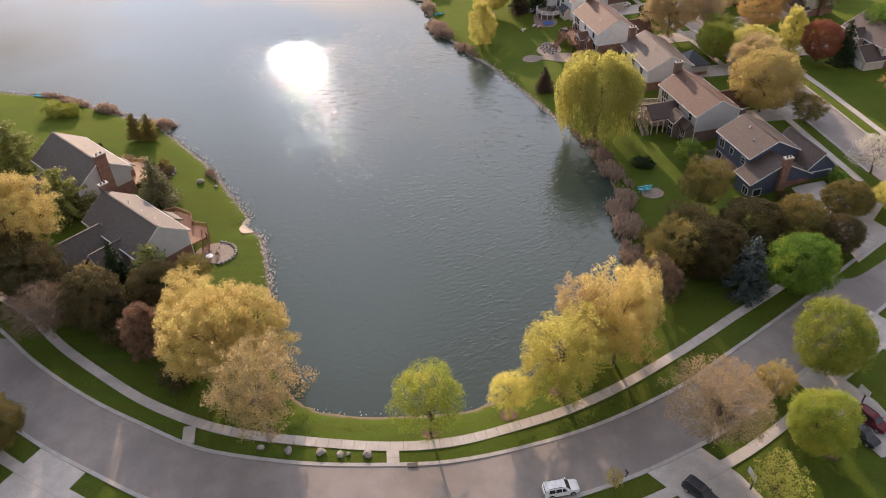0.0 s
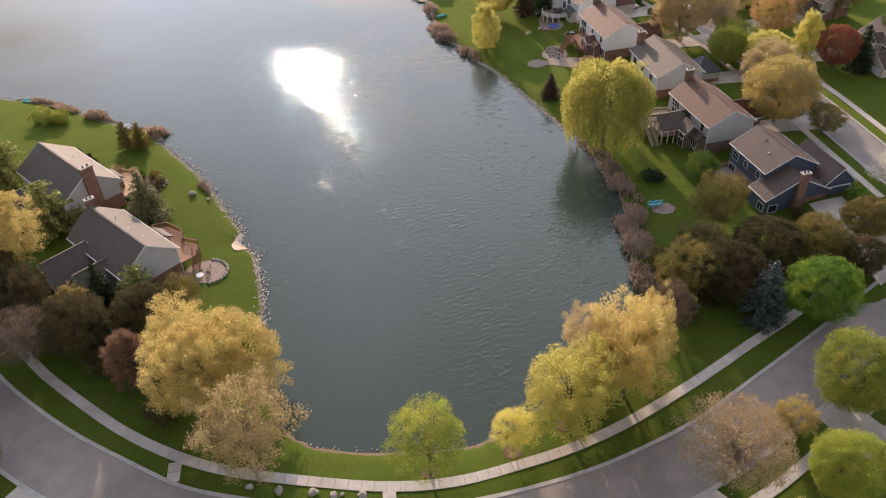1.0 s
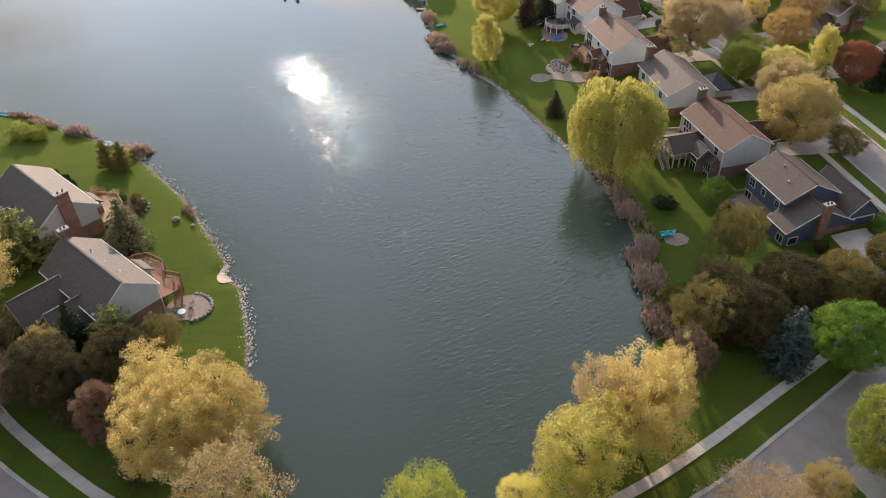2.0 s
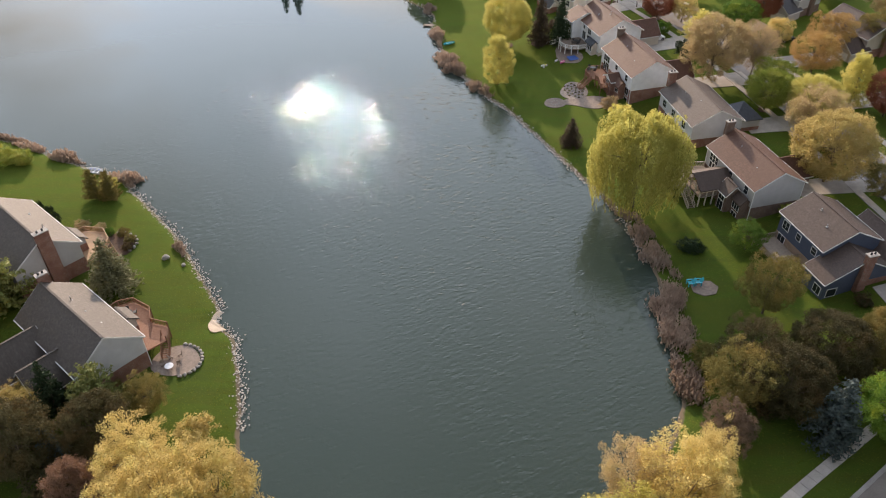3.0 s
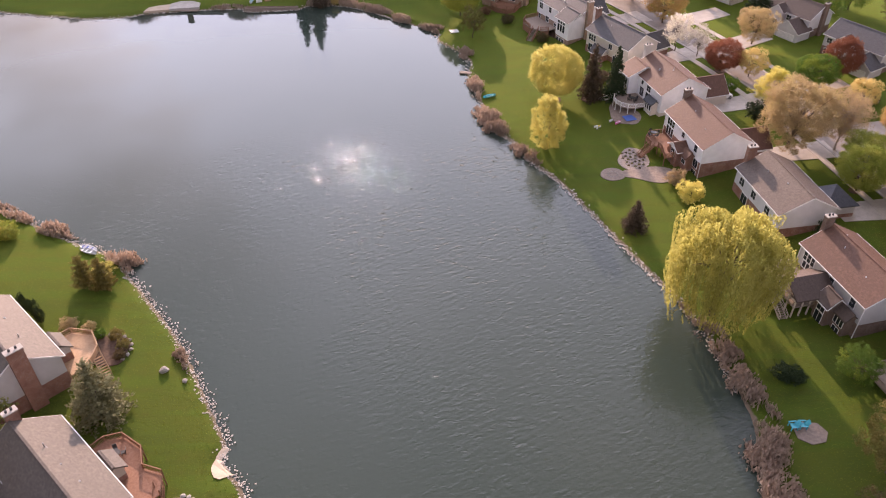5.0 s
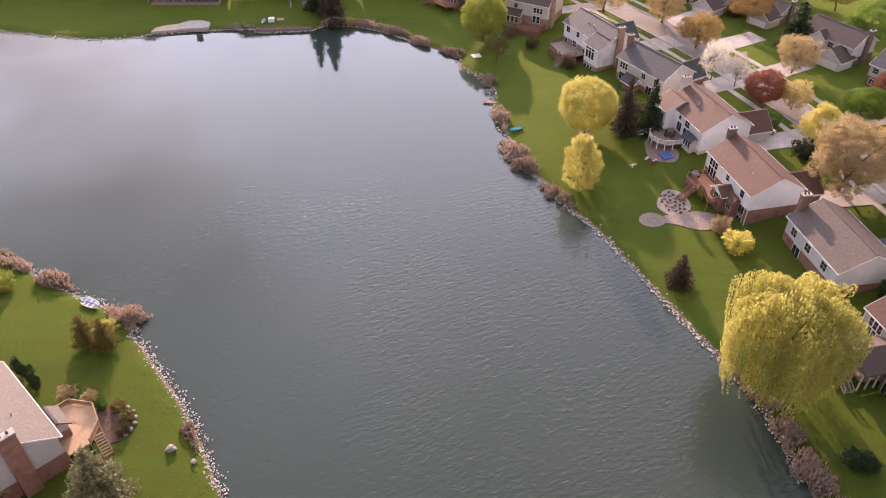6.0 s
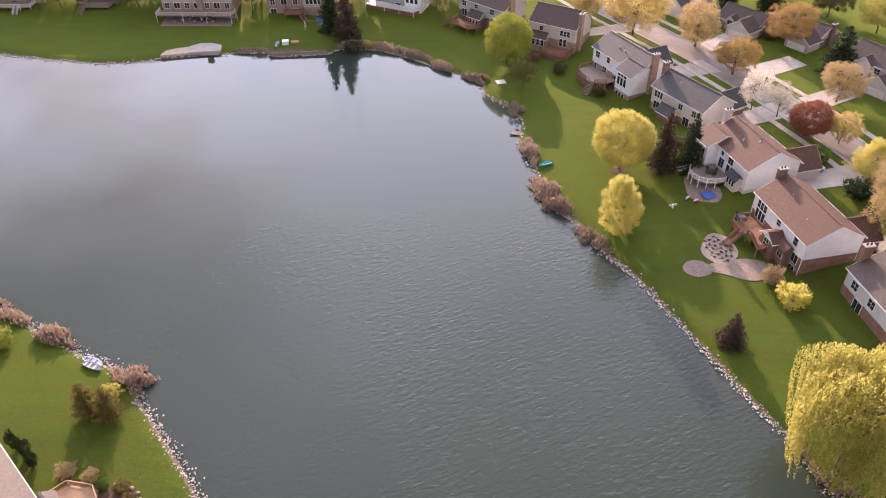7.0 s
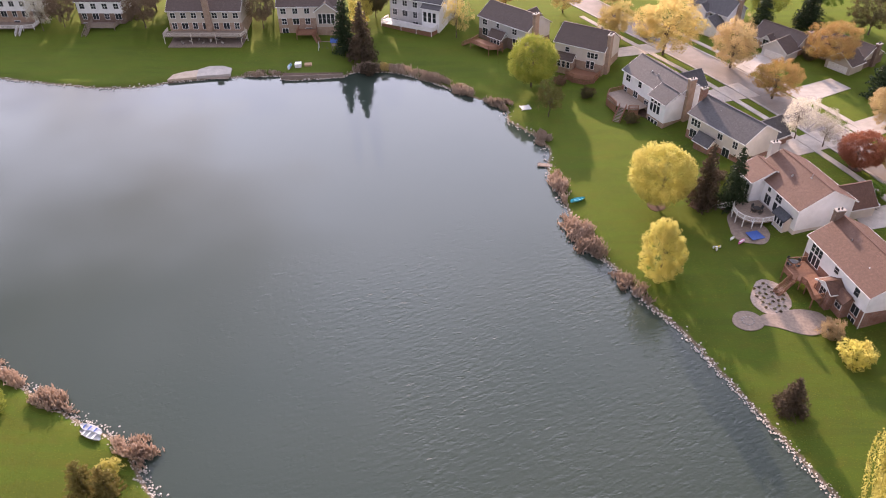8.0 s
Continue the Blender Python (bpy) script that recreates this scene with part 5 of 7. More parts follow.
back_windows(h, L, [(1.5, 5.4, 0.75, 1.5, 1, 2), (2.45, 5.4, 0.75, 1.5, 1, 2), (3.4, 5.4, 0.75, 1.5, 1, 2), (8.2, 5.5, 1.0, 1.3, 1, 2), (13.4, 5.4, 1.1, 1.5, 1, 2), (1.8, 4.0, 0.7, 1.2, 1, 1), (2.7, 4.0, 0.7, 1.2, 1, 1)])
for u, z in ((11.0, 3.1), (11.0, 0.9)):
    window(h, "-v", -2.93, u, z, 1.6, 1.4 if z > 2 else 1.9, 2)
for u in (13.1, 13.8, 14.5):
    window(h, "-v", -1.63, u, 2.4, 0.55, 1.6, 1)
window(h, "-v", -1.63, 13.8, 0.9, 1.4, 0.9, 2)
corner_boards(h, 0, L, -0.04, 10.1, 0.8, 7.3)
vents(h, [(5.0, 3.4, 9.45, 0.7), (11.5, 2.6, 9.0, 0.35), (3.0, 5.0, 10.4, 0.3)])
deck("deck", "reddish brown wooden deck with stairs beside the porch", m, [(-1.4, -6.6), (0.6, -8.4), (4.6, -9.2), (5.4, -8.2), (5.2, -6.75), (3.1, -6.75), (3.1, -0.15), (0.0, -0.15)], 3.1, 0.8, OLD_WOOD, [(0, 1), (1, 2), (2, 3), (7, 0)],
     [(5.3, -7.7, 9.6, -7.9, 1.3)], FRAME_WOOD)

# --- low taupe-roofed house behind the willow
m, L = frame_of((50.4, 179.2), (52.9, 163.6))
h = thing("house", "white-sided house with taupe roof and blue-grey garage roof", "house", m, ROWHOUSE)
block(h, 0, L, 0, 11.0, 0.2, 3.4, 6.7, 9.6, "u", BRICK_RED, SIDING["pale"], ROOF["fawn"], name="main")
# slate on the garage puts the taupe roof's shaded tone into the colour
block(h, 7.5, 13.6, 10.6, 16.6, 0.6, 3.5, 5.2, 8.2, "v", BRICK_RED, SIDING["grey"], ROOF["slate"], name="garage", hip=True)
chimney(h, -0.5, 2.2, 0.2, 10.8, BRICK_RED, 0.9, 1.7)
back_windows(h, L, [(2.5, 4.2, 1.5, 1.5, 2, 2), (7.0, 4.2, 1.5, 1.5, 2, 2), (12.0, 4.2, 1.5, 1.5, 2, 2), (4.5, 1.3, 2.0, 2.0, 2, 1)])
vents(h, [(5.0, 3.0, 8.3, 0.6), (10.0, 4.0, 8.8, 0.35)])

# --- white house with brown roof, cedar deck and stone patio
m, L = frame_of((41.5, 199.9), (45.0, 184.0))
h = thing("house", "white house with brick ground floor and reddish brown roof", "house", m, ROWHOUSE)
block(h, 0, L, 0, 10.6, 0.2, 4.4, 7.8, 10.8, "u", BRICK_RED, SIDING["white"], ROOF["brown"], name="main")
block(h, 8.0, 14.2, 10.3, 16.6, 0.6, 4.0, 5.0, 7.8, "v", BRICK_RED, SIDING["white"], ROOF["brown"], name="garage")
chimney(h, -0.45, 4.3, 0.2, 12.1, BRICK_BROWN, 0.8, 1.6)
block(h, 7.8, 11.2, -2.6, 0.05, 0.2, 4.6, 4.7, 5.7, "v", BRICK_RED, SIDING["white"], ROOF["brown"], name="bay")
block(h, 11.3, 13.4, -1.5, 0.05, 0.2, 4.3, 4.4, 5.2, "u", BRICK_RED, BRICK_RED, ROOF["brown"], name="breakfast_bay", trim=False)
back_windows(h, L, [(1.6, 5.6, 0.8, 1.5, 1, 2), (2.6, 5.6, 0.8, 1.5, 1, 2), (3.6, 5.6, 0.8, 1.5, 1, 2), (8.0, 5.9, 1.0, 1.1, 1, 2), (13.4, 5.6, 1.1, 1.5, 1, 2), (1.6, 3.4, 0.8, 1.9, 1, 1), (2.6, 3.4, 0.8, 1.9, 1, 1), (3.6, 3.4, 0.8, 1.9, 1, 1), (14.4, 2.6, 1.6, 1.7, 2, 1), (14.4, 0.9, 1.5, 1.0, 2, 1)])
window(h, "-v", -2.63, 9.5, 3.0, 1.3, 1.5, 2, 2)
window(h, "-v", -1.53, 12.35, 2.5, 1.3, 1.7, 2, 2)
corner_boards(h, 0, L, -0.04, 10.7, 0.8, 7.5)
vents(h, [(5.2, 3.4, 9.7, 0.6), (11.5, 2.4, 9.1, 0.35)])
deck("deck", "reddish cedar deck with a stair down to the patio", m, [(0.6, -3.6), (2.4, -5.2), (4.8, -5.2), (5.6, -3.9), (6.8, -3.6), (10.2, -4.6), (10.2, -2.8), (7.6, -2.7), (7.6, -0.15), (0.9, -0.15)], 2.9, 0.9, DECK_WOOD,
     [(0, 1), (1, 2), (3, 4), (4, 5), (5, 6), (9, 0)], [(5.0, -5.0, 6.0, -8.2, 1.2)])
WHITE_HOUSE = m

# --- cream house with white deck
m, L = frame_of((38.3, 221.6), (42.3, 207.3))
h = thing("house", "white and cream house with brown roof and tall rear windows", "house", m, ROWHOUSE)
block(h, 0, L, 0, 11.4, 0.2, 3.2, 7.8, 10.9, "u", SIDING["cream"], SIDING["white"], ROOF["brown"], name="main")
block(h, -1.2, 4.2, -2.6, 5.6, 0.2, 3.2, 7.6, 9.4, "u", SIDING["cream"], SIDING["white"], ROOF["brown"], name="great_room")
block(h, 7.6, 14.0, 11.0, 17.4, 0.6, 4.4, 5.4, 8.3, "v", SIDING["cream"], SIDING["cream"], ROOF["brown"], name="garage")
chimney(h, -1.0, 4.2, 0.2, 12.3, SIDING["cream"], 0.9, 1.6)
block(h, 10.6, 13.6, -1.4, 0.05, 0.2, 4.8, 5.0, 5.6, "u", SIDING["cream"], SIDING["cream"], ROOF["slate"], name="bay", trim=False)
for u in (-0.2, 0.9, 2.0, 3.1):
    window(h, "-v", -2.6, u, 3.9, 0.75, 2.6, 1, 2)
back_windows(h, L, [(6.0, 6.2, 0.8, 1.0, 1, 1), (9.0, 5.8, 1.6, 1.4, 2, 2), (6.2, 3.5, 1.6, 2.0, 2, 1), (8.6, 3.5, 1.0, 1.8, 1, 1)])
for u in (11.2, 12.1, 13.0):
    window(h, "-v", -1.43, u, 3.2, 0.6, 1.5, 1)
window(h, "-v", -1.43, 12.1, 1.0, 1.6, 1.2, 2)
vents(h, [(7.0, 3.2, 9.7, 0.4), (9.8, 5.0, 10.7, 0.8)])
deck("deck", "brown deck with curved white railing and white stairs", m, [(3.5, -4.4), (4.6, -6.0), (6.0, -6.9), (7.6, -7.1), (9.2, -6.6), (10.4, -5.4), (10.9, -3.8), (10.9, -1.5), (10.5, -0.2), (4.3, -0.2)], 3.1, 0.9, OLD_WOOD,
     [(1, 2), (2, 3), (3, 4), (4, 5), (5, 6), (6, 7)], [(3.9, -5.1, 1.4, -8.0, 1.4)], WHITE_DECK)
CREAM_HOUSE = m

# --- grey-roofed house beside the spruces
m, L = frame_of((31.6, 244.5), (39.6, 231.0))
h = thing("house", "pale beige house with dark grey roof and brick base", "house", m, ROWHOUSE)
block(h, 0, L, 0, 9.6, 0.2, 3.8, 7.8, 10.6, "u", BRICK_RED, SIDING["cream"], ROOF["grey"], name="main")
block(h, 8.4, 14.2, 9.3, 15.4, 0.6, 4.0, 5.2, 8.0, "v", BRICK_RED, SIDING["cream"], ROOF["grey"], name="garage")
block(h, 4.6, 8.6, -2.2, 0.05, 0.2, 3.9, 4.2, 5.4, "u", BRICK_RED, SIDING["cream"], ROOF["grey"], name="bay")
chimney(h, -0.5, 3.6, 0.2, 12.4, BRICK_RED, 0.8, 1.5)
back_windows(h, L, [(1.3, 5.5, 0.7, 1.5, 1, 2), (2.2, 5.5, 0.7, 1.5, 1, 2), (3.1, 5.5, 0.7, 1.5, 1, 2), (9.2, 5.6, 1.2, 1.3, 2, 1), (13.4, 5.5, 1.2, 1.5, 2, 2), (2.0, 2.6, 1.8, 1.9, 2, 1), (11.5, 2.6, 1.8, 1.9, 2, 1)])
vents(h, [(5.5, 3.0, 9.3, 0.7)])

# --- white and brick house with slate roof
m, L = frame_of((20.5, 266.1), (28.6, 249.8))
h = thing("house", "white house with brick base, grey roof and brick chimney", "house", m, ROWHOUSE)
block(h, 0, L, 0.6, 10.4, 0.2, 4.2, 8.0, 10.8, "u", BRICK_TAN, SIDING["white"], ROOF["grey"], name="main")
block(h, L - 5.6, L + 0.2, -1.4, 5.2, 0.2, 2.6, 7.4, 9.4, "u", BRICK_TAN, SIDING["white"], ROOF["grey"], name="great_room")
block(h, 5.6, 11.8, 10.0, 16.4, 0.6, 4.0, 5.2, 8.2, "v", BRICK_RED, SIDING["white"], ROOF["grey"], name="garage")
chimney(h, L + 0.6, 4.6, 0.2, 12.4, BRICK_TAN, 0.9, 1.7)
for u in (L - 4.4, L - 3.2, L - 2.0):
    window(h, "-v", -1.4, u, 4.0, 0.85, 1.9, 1)
    window(h, "-v", -1.4, u, 6.2, 0.85, 0.7, 1)
    window(h, "-v", -1.43, u, 1.0, 0.85, 1.2, 1)
for u, z, w in ((2.0, 5.8, 1.5), (6.5, 6.0, 1.1), (1.6, 2.6, 0.9), (5.4, 3.0, 1.5), (9.6, 2.4, 1.4)):
    window(h, "-v", 0.57 if z < 4 else 0.6, u, z, w, 1.5, 2 if w > 1.2 else 1, 2)
vents(h, [(7.0, 3.2, 9.7, 0.3), (9.2, 3.2, 9.7, 0.3)])
deck("deck", "weathered brown deck over stone steps", m, [(0.4, -3.4), (2.4, -5.4), (6.6, -5.8), (9.6, -4.4), (10.6, -2.4), (10.6, 0.5), (0.4, 0.5)], 2.9, 0.9, OLD_WOOD, [(0, 1), (1, 2), (3, 4), (6, 0)], [(8.2, -5.0, 10.6, -8.4, 1.6)], DECK_WOOD, DECK_WOOD)

# --- brown-roofed house behind the round green tree
m, L = frame_of((6.0, 283.0), (17.6, 275.9))
h = thing("house", "cream and brick house with grey-brown roof and tall chimney", "house", m, ROWHOUSE)
block(h, 0, L, 0, 10.2, 0.2, 4.6, 8.4, 11.6, "u", BRICK_TAN, SIDING["cream"], ROOF["umber"], name="main")
block(h, 3.5, 9.5, 9.1, 15.0, 0.6, 4.4, 5.4, 8.0, "v", BRICK_TAN, SIDING["cream"], ROOF["umber"], name="garage")
block(h, 1.4, 6.0, -2.0, 0.05, 0.2, 4.8, 5.0, 6.0, "u", BRICK_TAN, SIDING["cream"], ROOF["umber"], name="bay")
chimney(h, L + 0.5, 2.0, 0.2, 12.2, BRICK_TAN, 0.9, 1.8)
back_windows(h, L, [(3.6, 6.3, 1.1, 1.1, 1, 2), (9.6, 5.9, 0.8, 1.4, 1, 2), (10.6, 5.9, 0.8, 1.4, 1, 2), (11.6, 5.9, 0.8, 1.4, 1, 2), (9.6, 3.1, 0.9, 1.9, 1, 2), (10.8, 3.1, 0.9, 1.9, 1, 2)])
for u in (2.4, 3.7, 5.0):
    window(h, "-v", -2.03, u, 2.8, 0.8, 1.7, 1, 2)
vents(h, [(7.0, 3.0, 9.8, 0.7)])
deck("deck", "dark red-brown deck with curved front and table", m, [(5.6, -4.4), (8.2, -5.6), (11.4, -5.4), (13.2, -3.8), (13.2, -0.2), (6.2, -0.2)], 2.4, 0.9, DECK_WOOD, [(0, 1), (1, 2), (2, 3), (3, 4)], (), None, DECK_WOOD)

# --- house with the dark red deck
m, L = frame_of((-13.3, 302.3), (-0.6, 290.2))
h = thing("house", "grey-sided house with grey-brown roof and brick chimney", "house", m, ROWHOUSE)
block(h, 0, L, 0, 9.6, 0.2, 4.4, 8.0, 10.9, "u", BRICK_BROWN, SIDING["grey"], ROOF["umber"], name="main")
block(h, 5, 11, 9.3, 15.2, 0.6, 4.4, 5.4, 8.0, "v", BRICK_BROWN, SIDING["grey"], ROOF["umber"], name="garage")
block(h, 6.0, 10.5, -2.4, 0.05, 0.2, 4.4, 4.6, 5.8, "u", BRICK_BROWN, SIDING["grey"], ROOF["umber"], name="bay")
chimney(h, L + 0.5, 2.6, 0.2, 12.2, BRICK_TAN, 0.9, 1.8)
back_windows(h, L, [(2.2, 5.9, 1.5, 1.4, 2, 2), (7.0, 6.2, 1.0, 1.1, 1, 2), (13.0, 5.9, 1.5, 1.4, 2, 2), (2.4, 2.9, 1.8, 2.0, 2, 1), (13.5, 2.9, 1.8, 1.8, 2, 1)])
for u in (7.0, 8.2, 9.4):
    window(h, "-v", -2.43, u, 2.7, 0.8, 1.6, 1, 2)
deck("deck", "dark red two-level deck with slatted railings", m, [(2.6, -6.2), (9.6, -6.6), (11.2, -4.6), (11.2, -2.6), (5.6, -2.5), (2.0, -2.6)], 2.7, 0.9, DECK_WOOD, [(0, 1), (1, 2), (2, 3), (5, 0)], [(2.4, -5.4, -0.6, -6.0, 1.2)])

# --- houses along the far shore
def far_house(a, b, label, siding, roof, base, depth=10.5):
    """A tall house with a walk-out ground floor and two storeys over it."""
    m, L = frame_of(a, b)
    h = thing("house", label, "house", m, ROWHOUSE)
    block(h, 0, L, 0, depth, 0.2, 5.6, 9.2, 12.4, "u", base, siding, roof, name="main")
    k = int(L // 3.0)
    for i in range(k):
        u = L * (i + 0.5) / k
        window(h, "-v", 0, u, 7.0, 1.4, 1.5, 2, 2)
        window(h, "-v", -0.03, u, 3.9, 1.7 if i % 2 else 1.3, 1.7, 2, 1 if i % 2 else 2)
        if i % 2 == 0:
            window(h, "-v", -0.03, u, 1.2, 1.7, 1.5, 2, 1)
    return m, L, h


m, L, h = far_house((-39.5, 314.8), (-24.2, 307.6), "pale grey house with long white deck", SIDING["pale"], ROOF["grey"], SIDING["grey"])
block(h, L - 5.4, L + 0.2, -1.6, 4.0, 0.2, 1.0, 8.0, 9.6, "u", SIDING["grey"], SIDING["white"], ROOF["grey"], name="great_room")
for u in (L - 4.4, L - 2.9, L - 1.4):
    window(h, "-v", -1.6, u, 4.0, 0.95, 2.8, 1, 2)
deck("deck", "long white-railed deck on brick-red posts", m, [(-0.6, -4.4), (6.0, -4.4), (11.0, -4.4), (16.0, -4.6), (16.6, -1.8), (-0.6, -0.2)], 2.6, 0.9, WHITE_DECK, [(0, 1), (1, 2), (2, 3), (3, 4), (5, 0)], (), WHITE_DECK, DECK_WOOD)

m, L, h = far_house((-71.2, 306.6), (-54.2, 306.9), "brick house with cream upper floor and wide rear window", SIDING["cream"], ROOF["umber"], BRICK_TAN)
block(h, L - 5.8, L + 0.1, -1.6, 5.0, 0.2, 3.6, 8.2, 10.4, "v", BRICK_TAN, SIDING["tan"], ROOF["umber"], name="great_room")
for u in (L - 4.6, L - 3.4, L - 2.2, L - 1.0):
    window(h, "-v", -1.6, u, 4.6, 0.95, 2.8, 1, 2)
deck("deck", "red-brown deck with stairs behind the brick house", m, [(5.6, -4.4), (11.0, -4.4), (11.0, -0.2), (5.6, -0.2)], 2.5, 0.9, DECK_WOOD, [(0, 1), (1, 2), (3, 0)], [(10.6, -4.4, 12.2, -7.0, 1.2)])

m, L, h = far_house((-102.0, 303.6), (-81.0, 303.4), "tan house with wide grey roof and long deck", SIDING["tan"], ROOF["umber"], BRICK_TAN)
chimney(h, L * 0.55, -0.4, 0.2, 13.0, BRICK_TAN, 1.7, 0.9)
deck("deck", "long raised deck with pale railings above a paved terrace", m, [(-0.8, -4.2), (7.0, -4.2), (14.0, -4.2), (21.4, -4.4), (22.4, -1.6), (21.6, -0.2), (-0.8, -0.2)], 3.3, 0.9, OLD_WOOD, [(0, 1), (1, 2), (2, 3), (3, 4), (6, 0)], (), SIDING["cream"])

m, L, h = far_house((-131.6, 311.6), (-118.0, 311.2), "white and brick house with small raised deck", SIDING["white"], ROOF["umber"], BRICK_BROWN)
deck("deck", "grey deck with a white stair", m, [(3.8, -4.2), (11.8, -4.2), (12.2, -0.2), (3.6, -0.2)], 3.0, 0.9, OLD_WOOD, [(0, 1), (1, 2), (3, 0)], [(3.8, -3.4, 3.6, -7.6, 1.2)])

m, L, h = far_house((-160.0, 313.8), (-144.0, 313.6), "white house with grey roof and low deck", SIDING["white"], ROOF["grey"], BRICK_TAN)
deck("deck", "low deck with white railings and steps", m, [(1.0, -5.0), (12.0, -5.0), (15.0, -4.4), (15.0, -0.2), (1.0, -0.2)], 2.2, 0.9, OLD_WOOD, [(0, 1), (1, 2), (2, 3)], [(11.0, -5.0, 11.4, -8.0, 1.2)], WHITE_DECK)

# --- two houses on the west lawn
m, L = frame_of((-44.2, 107.8), (-57.0, 119.7))
h = thing("house", "white-gabled house with beige and slate roof slopes", "house", m, "houses on the west lawn")
block(h, 0, L, 0, 9.9, 0.3, 3.9, 7.0, 10.6, "u", BRICK_RED, SIDING["pale"], ROOF["driftwood"], name="main")
block(h, 3.0, 9.0, 9.5, 15.0, 0.6, 3.6, 4.6, 7.6, "v", BRICK_BROWN, SIDING["tan"], ROOF["driftwood"], name="entry")
block(h, 9.0, 16.0, 9.5, 17.5, 0.6, 3.6, 4.6, 8.0, "v", BRICK_BROWN, SIDING["tan"], ROOF["driftwood"], name="garage")
chimney(h, L + 0.45, 4.4, 0.3, 11.8, BRICK_RED, 0.8, 1.6)
back_windows(h, L, [(2.6, 4.6, 1.5, 1.4, 2, 2), (7.0, 4.6, 1.5, 1.4, 2, 2), (13.4, 4.6, 1.5, 1.4, 2, 2), (4.0, 1.4, 2.0, 2.0, 2, 1)])
corner_boards(h, 0, L, -0.04, 10.0, 0.8, 6.6)
vents(h, [(11.5, 3.6, 9.7, 0.9), (7.8, 3.4, 9.5, 0.3), (4.2, 3.0, 9.2, 0.3)])
block(h, 5.8, 9.0, -2.2, 0.05, 0.3, 3.9, 5.4, 6.2, "u", BRICK_RED, SIDING["tan"], ROOF["driftwood"], name="bay", trim=False)
deck("deck", "red-stained deck with angled railings and stairs", m, [(0.6, -3.6), (3.0, -5.4), (5.6, -4.2), (8.2, -5.6), (12.0, -5.0), (13.2, -3.0), (13.0, -0.2), (1.0, -0.2)], 3.0, 0.9, DECK_WOOD,
     [(1, 2), (2, 3), (3, 4), (4, 5), (5, 6)], [(1.8, -4.2, -0.6, -2.2, 1.2)])
WEST_HOUSE = m

m, L = frame_of((-61.0, 130.7), (-74.1, 143.2))
h = thing("house", "house with beige and slate roof and brick gable chimney", "house", m, "houses on the west lawn")
block(h, 0, L, 0, 11.0, 0.3, 3.8, 7.0, 10.6, "u", BRICK_RED, SIDING["grey"], ROOF["driftwood"], name="main")
block(h, 6.0, 13.0, 10.6, 16.5, 0.6, 3.6, 4.6, 7.8, "v", BRICK_RED, SIDING["grey"], ROOF["driftwood"], name="garage")
chimney(h, -0.45, 5.0, 0.3, 12.2, BRICK_RED, 0.9, 2.2)
block(h, 3.4, 7.0, -2.2, 0.05, 0.3, 3.8, 4.8, 5.7, "u", BRICK_RED, SIDING["grey"], ROOF["driftwood"], name="sunroom", trim=False)
back_windows(h, L, [(2.0, 4.6, 1.4, 1.4, 2, 2), (9.4, 4.6, 1.4, 1.4, 2, 2), (13.6, 4.6, 1.4, 1.4, 2, 2), (10.0, 1.6, 2.0, 2.0, 2, 1)])
vents(h, [(5.4, 2.8, 8.9, 0.8), (11.0, 2.6, 8.8, 0.3)])
deck("deck", "cedar deck with angled railings above a shrub bed", m, [(0.2, -3.2), (2.4, -5.6), (5.8, -6.4), (8.8, -4.4), (8.8, -0.2), (0.4, -0.2)], 2.4, 0.9, CEDAR, [(0, 1), (1, 2), (2, 3), (3, 4)], [(1.2, -4.6, -2.2, -4.2, 1.3)])

# --- houses across the east street and at the corner
def street_house(x, y, turn, w, d, label, siding, roof, base, storeys=2, garage=1):
    m = pose(x, y, 0, 0, 0, turn)
    h = thing("house", label, "house", m, "houses across the street")
    ze = 2.2 + 2.8 * storeys
    block(h, 0, w, 0, d, 1.8, 4.8, ze, ze + 2.8, "u", base, siding, roof, name="main")
    block(h, w - 6.5, w + 0.4, -4.6, 1.0, 1.8, 2.4, 5.2, 7.6, "v", base, siding, roof, name="garage")
    garage_door(h, "-v", -4.6, w - 3.0, 2.1, 4.9, TRIM)
    block(h, w * 0.25, w * 0.25 + 3.6, -1.2, 1.0, 1.8, 4.4, ze, ze + 1.5, "v", base, siding, roof, name="entry")
    window(h, "-v", -1.2, w * 0.25 + 1.8, 3.2, 1.6, 2.2, 2, 2)
    for i in range(2):
        window(h, "-v", 0 if storeys > 1 else -0.03, w * (0.1 + 0.55 * i) if i == 0 else w * 0.25 + 5.0, ze - 2.0, 1.4, 1.3, 2, 2)
        window(h, "-v", -0.03, w * (0.1 + 0.55 * i) if i == 0 else w * 0.25 + 5.0, 2.9, 1.5, 1.4, 2, 2)
    chimney(h, w + 0.4, d * 0.55, 1.8, ze + 3.6, base, 0.8, 1.5)
    return h


street_house(92.0, 240.5, -58, 16, 10, "grey-roofed brick and siding house with entry gable", SIDING["grey"], ROOF["grey"], BRICK_BROWN)
street_house(83.5, 262.0, -58, 15, 9.5, "brown-roofed brick house with arched entry", SIDING["pale"], ROOF["umber"], BRICK_BROWN)
street_house(74.0, 289.0, -55, 15, 10, "low house with reddish brown roof and front garage", SIDING["tan"], ROOF["umber"], BRICK_BROWN, 1)
street_house(61.0, 295.0, -52, 13, 9, "low house with brown roof and pale gable", SIDING["pale"], ROOF["umber"], BRICK_TAN, 1)
street_house(47.0, 311.0, -50, 13, 9, "pale house with grey roof and white garage", SIDING["white"], ROOF["grey"], BRICK_TAN, 2)
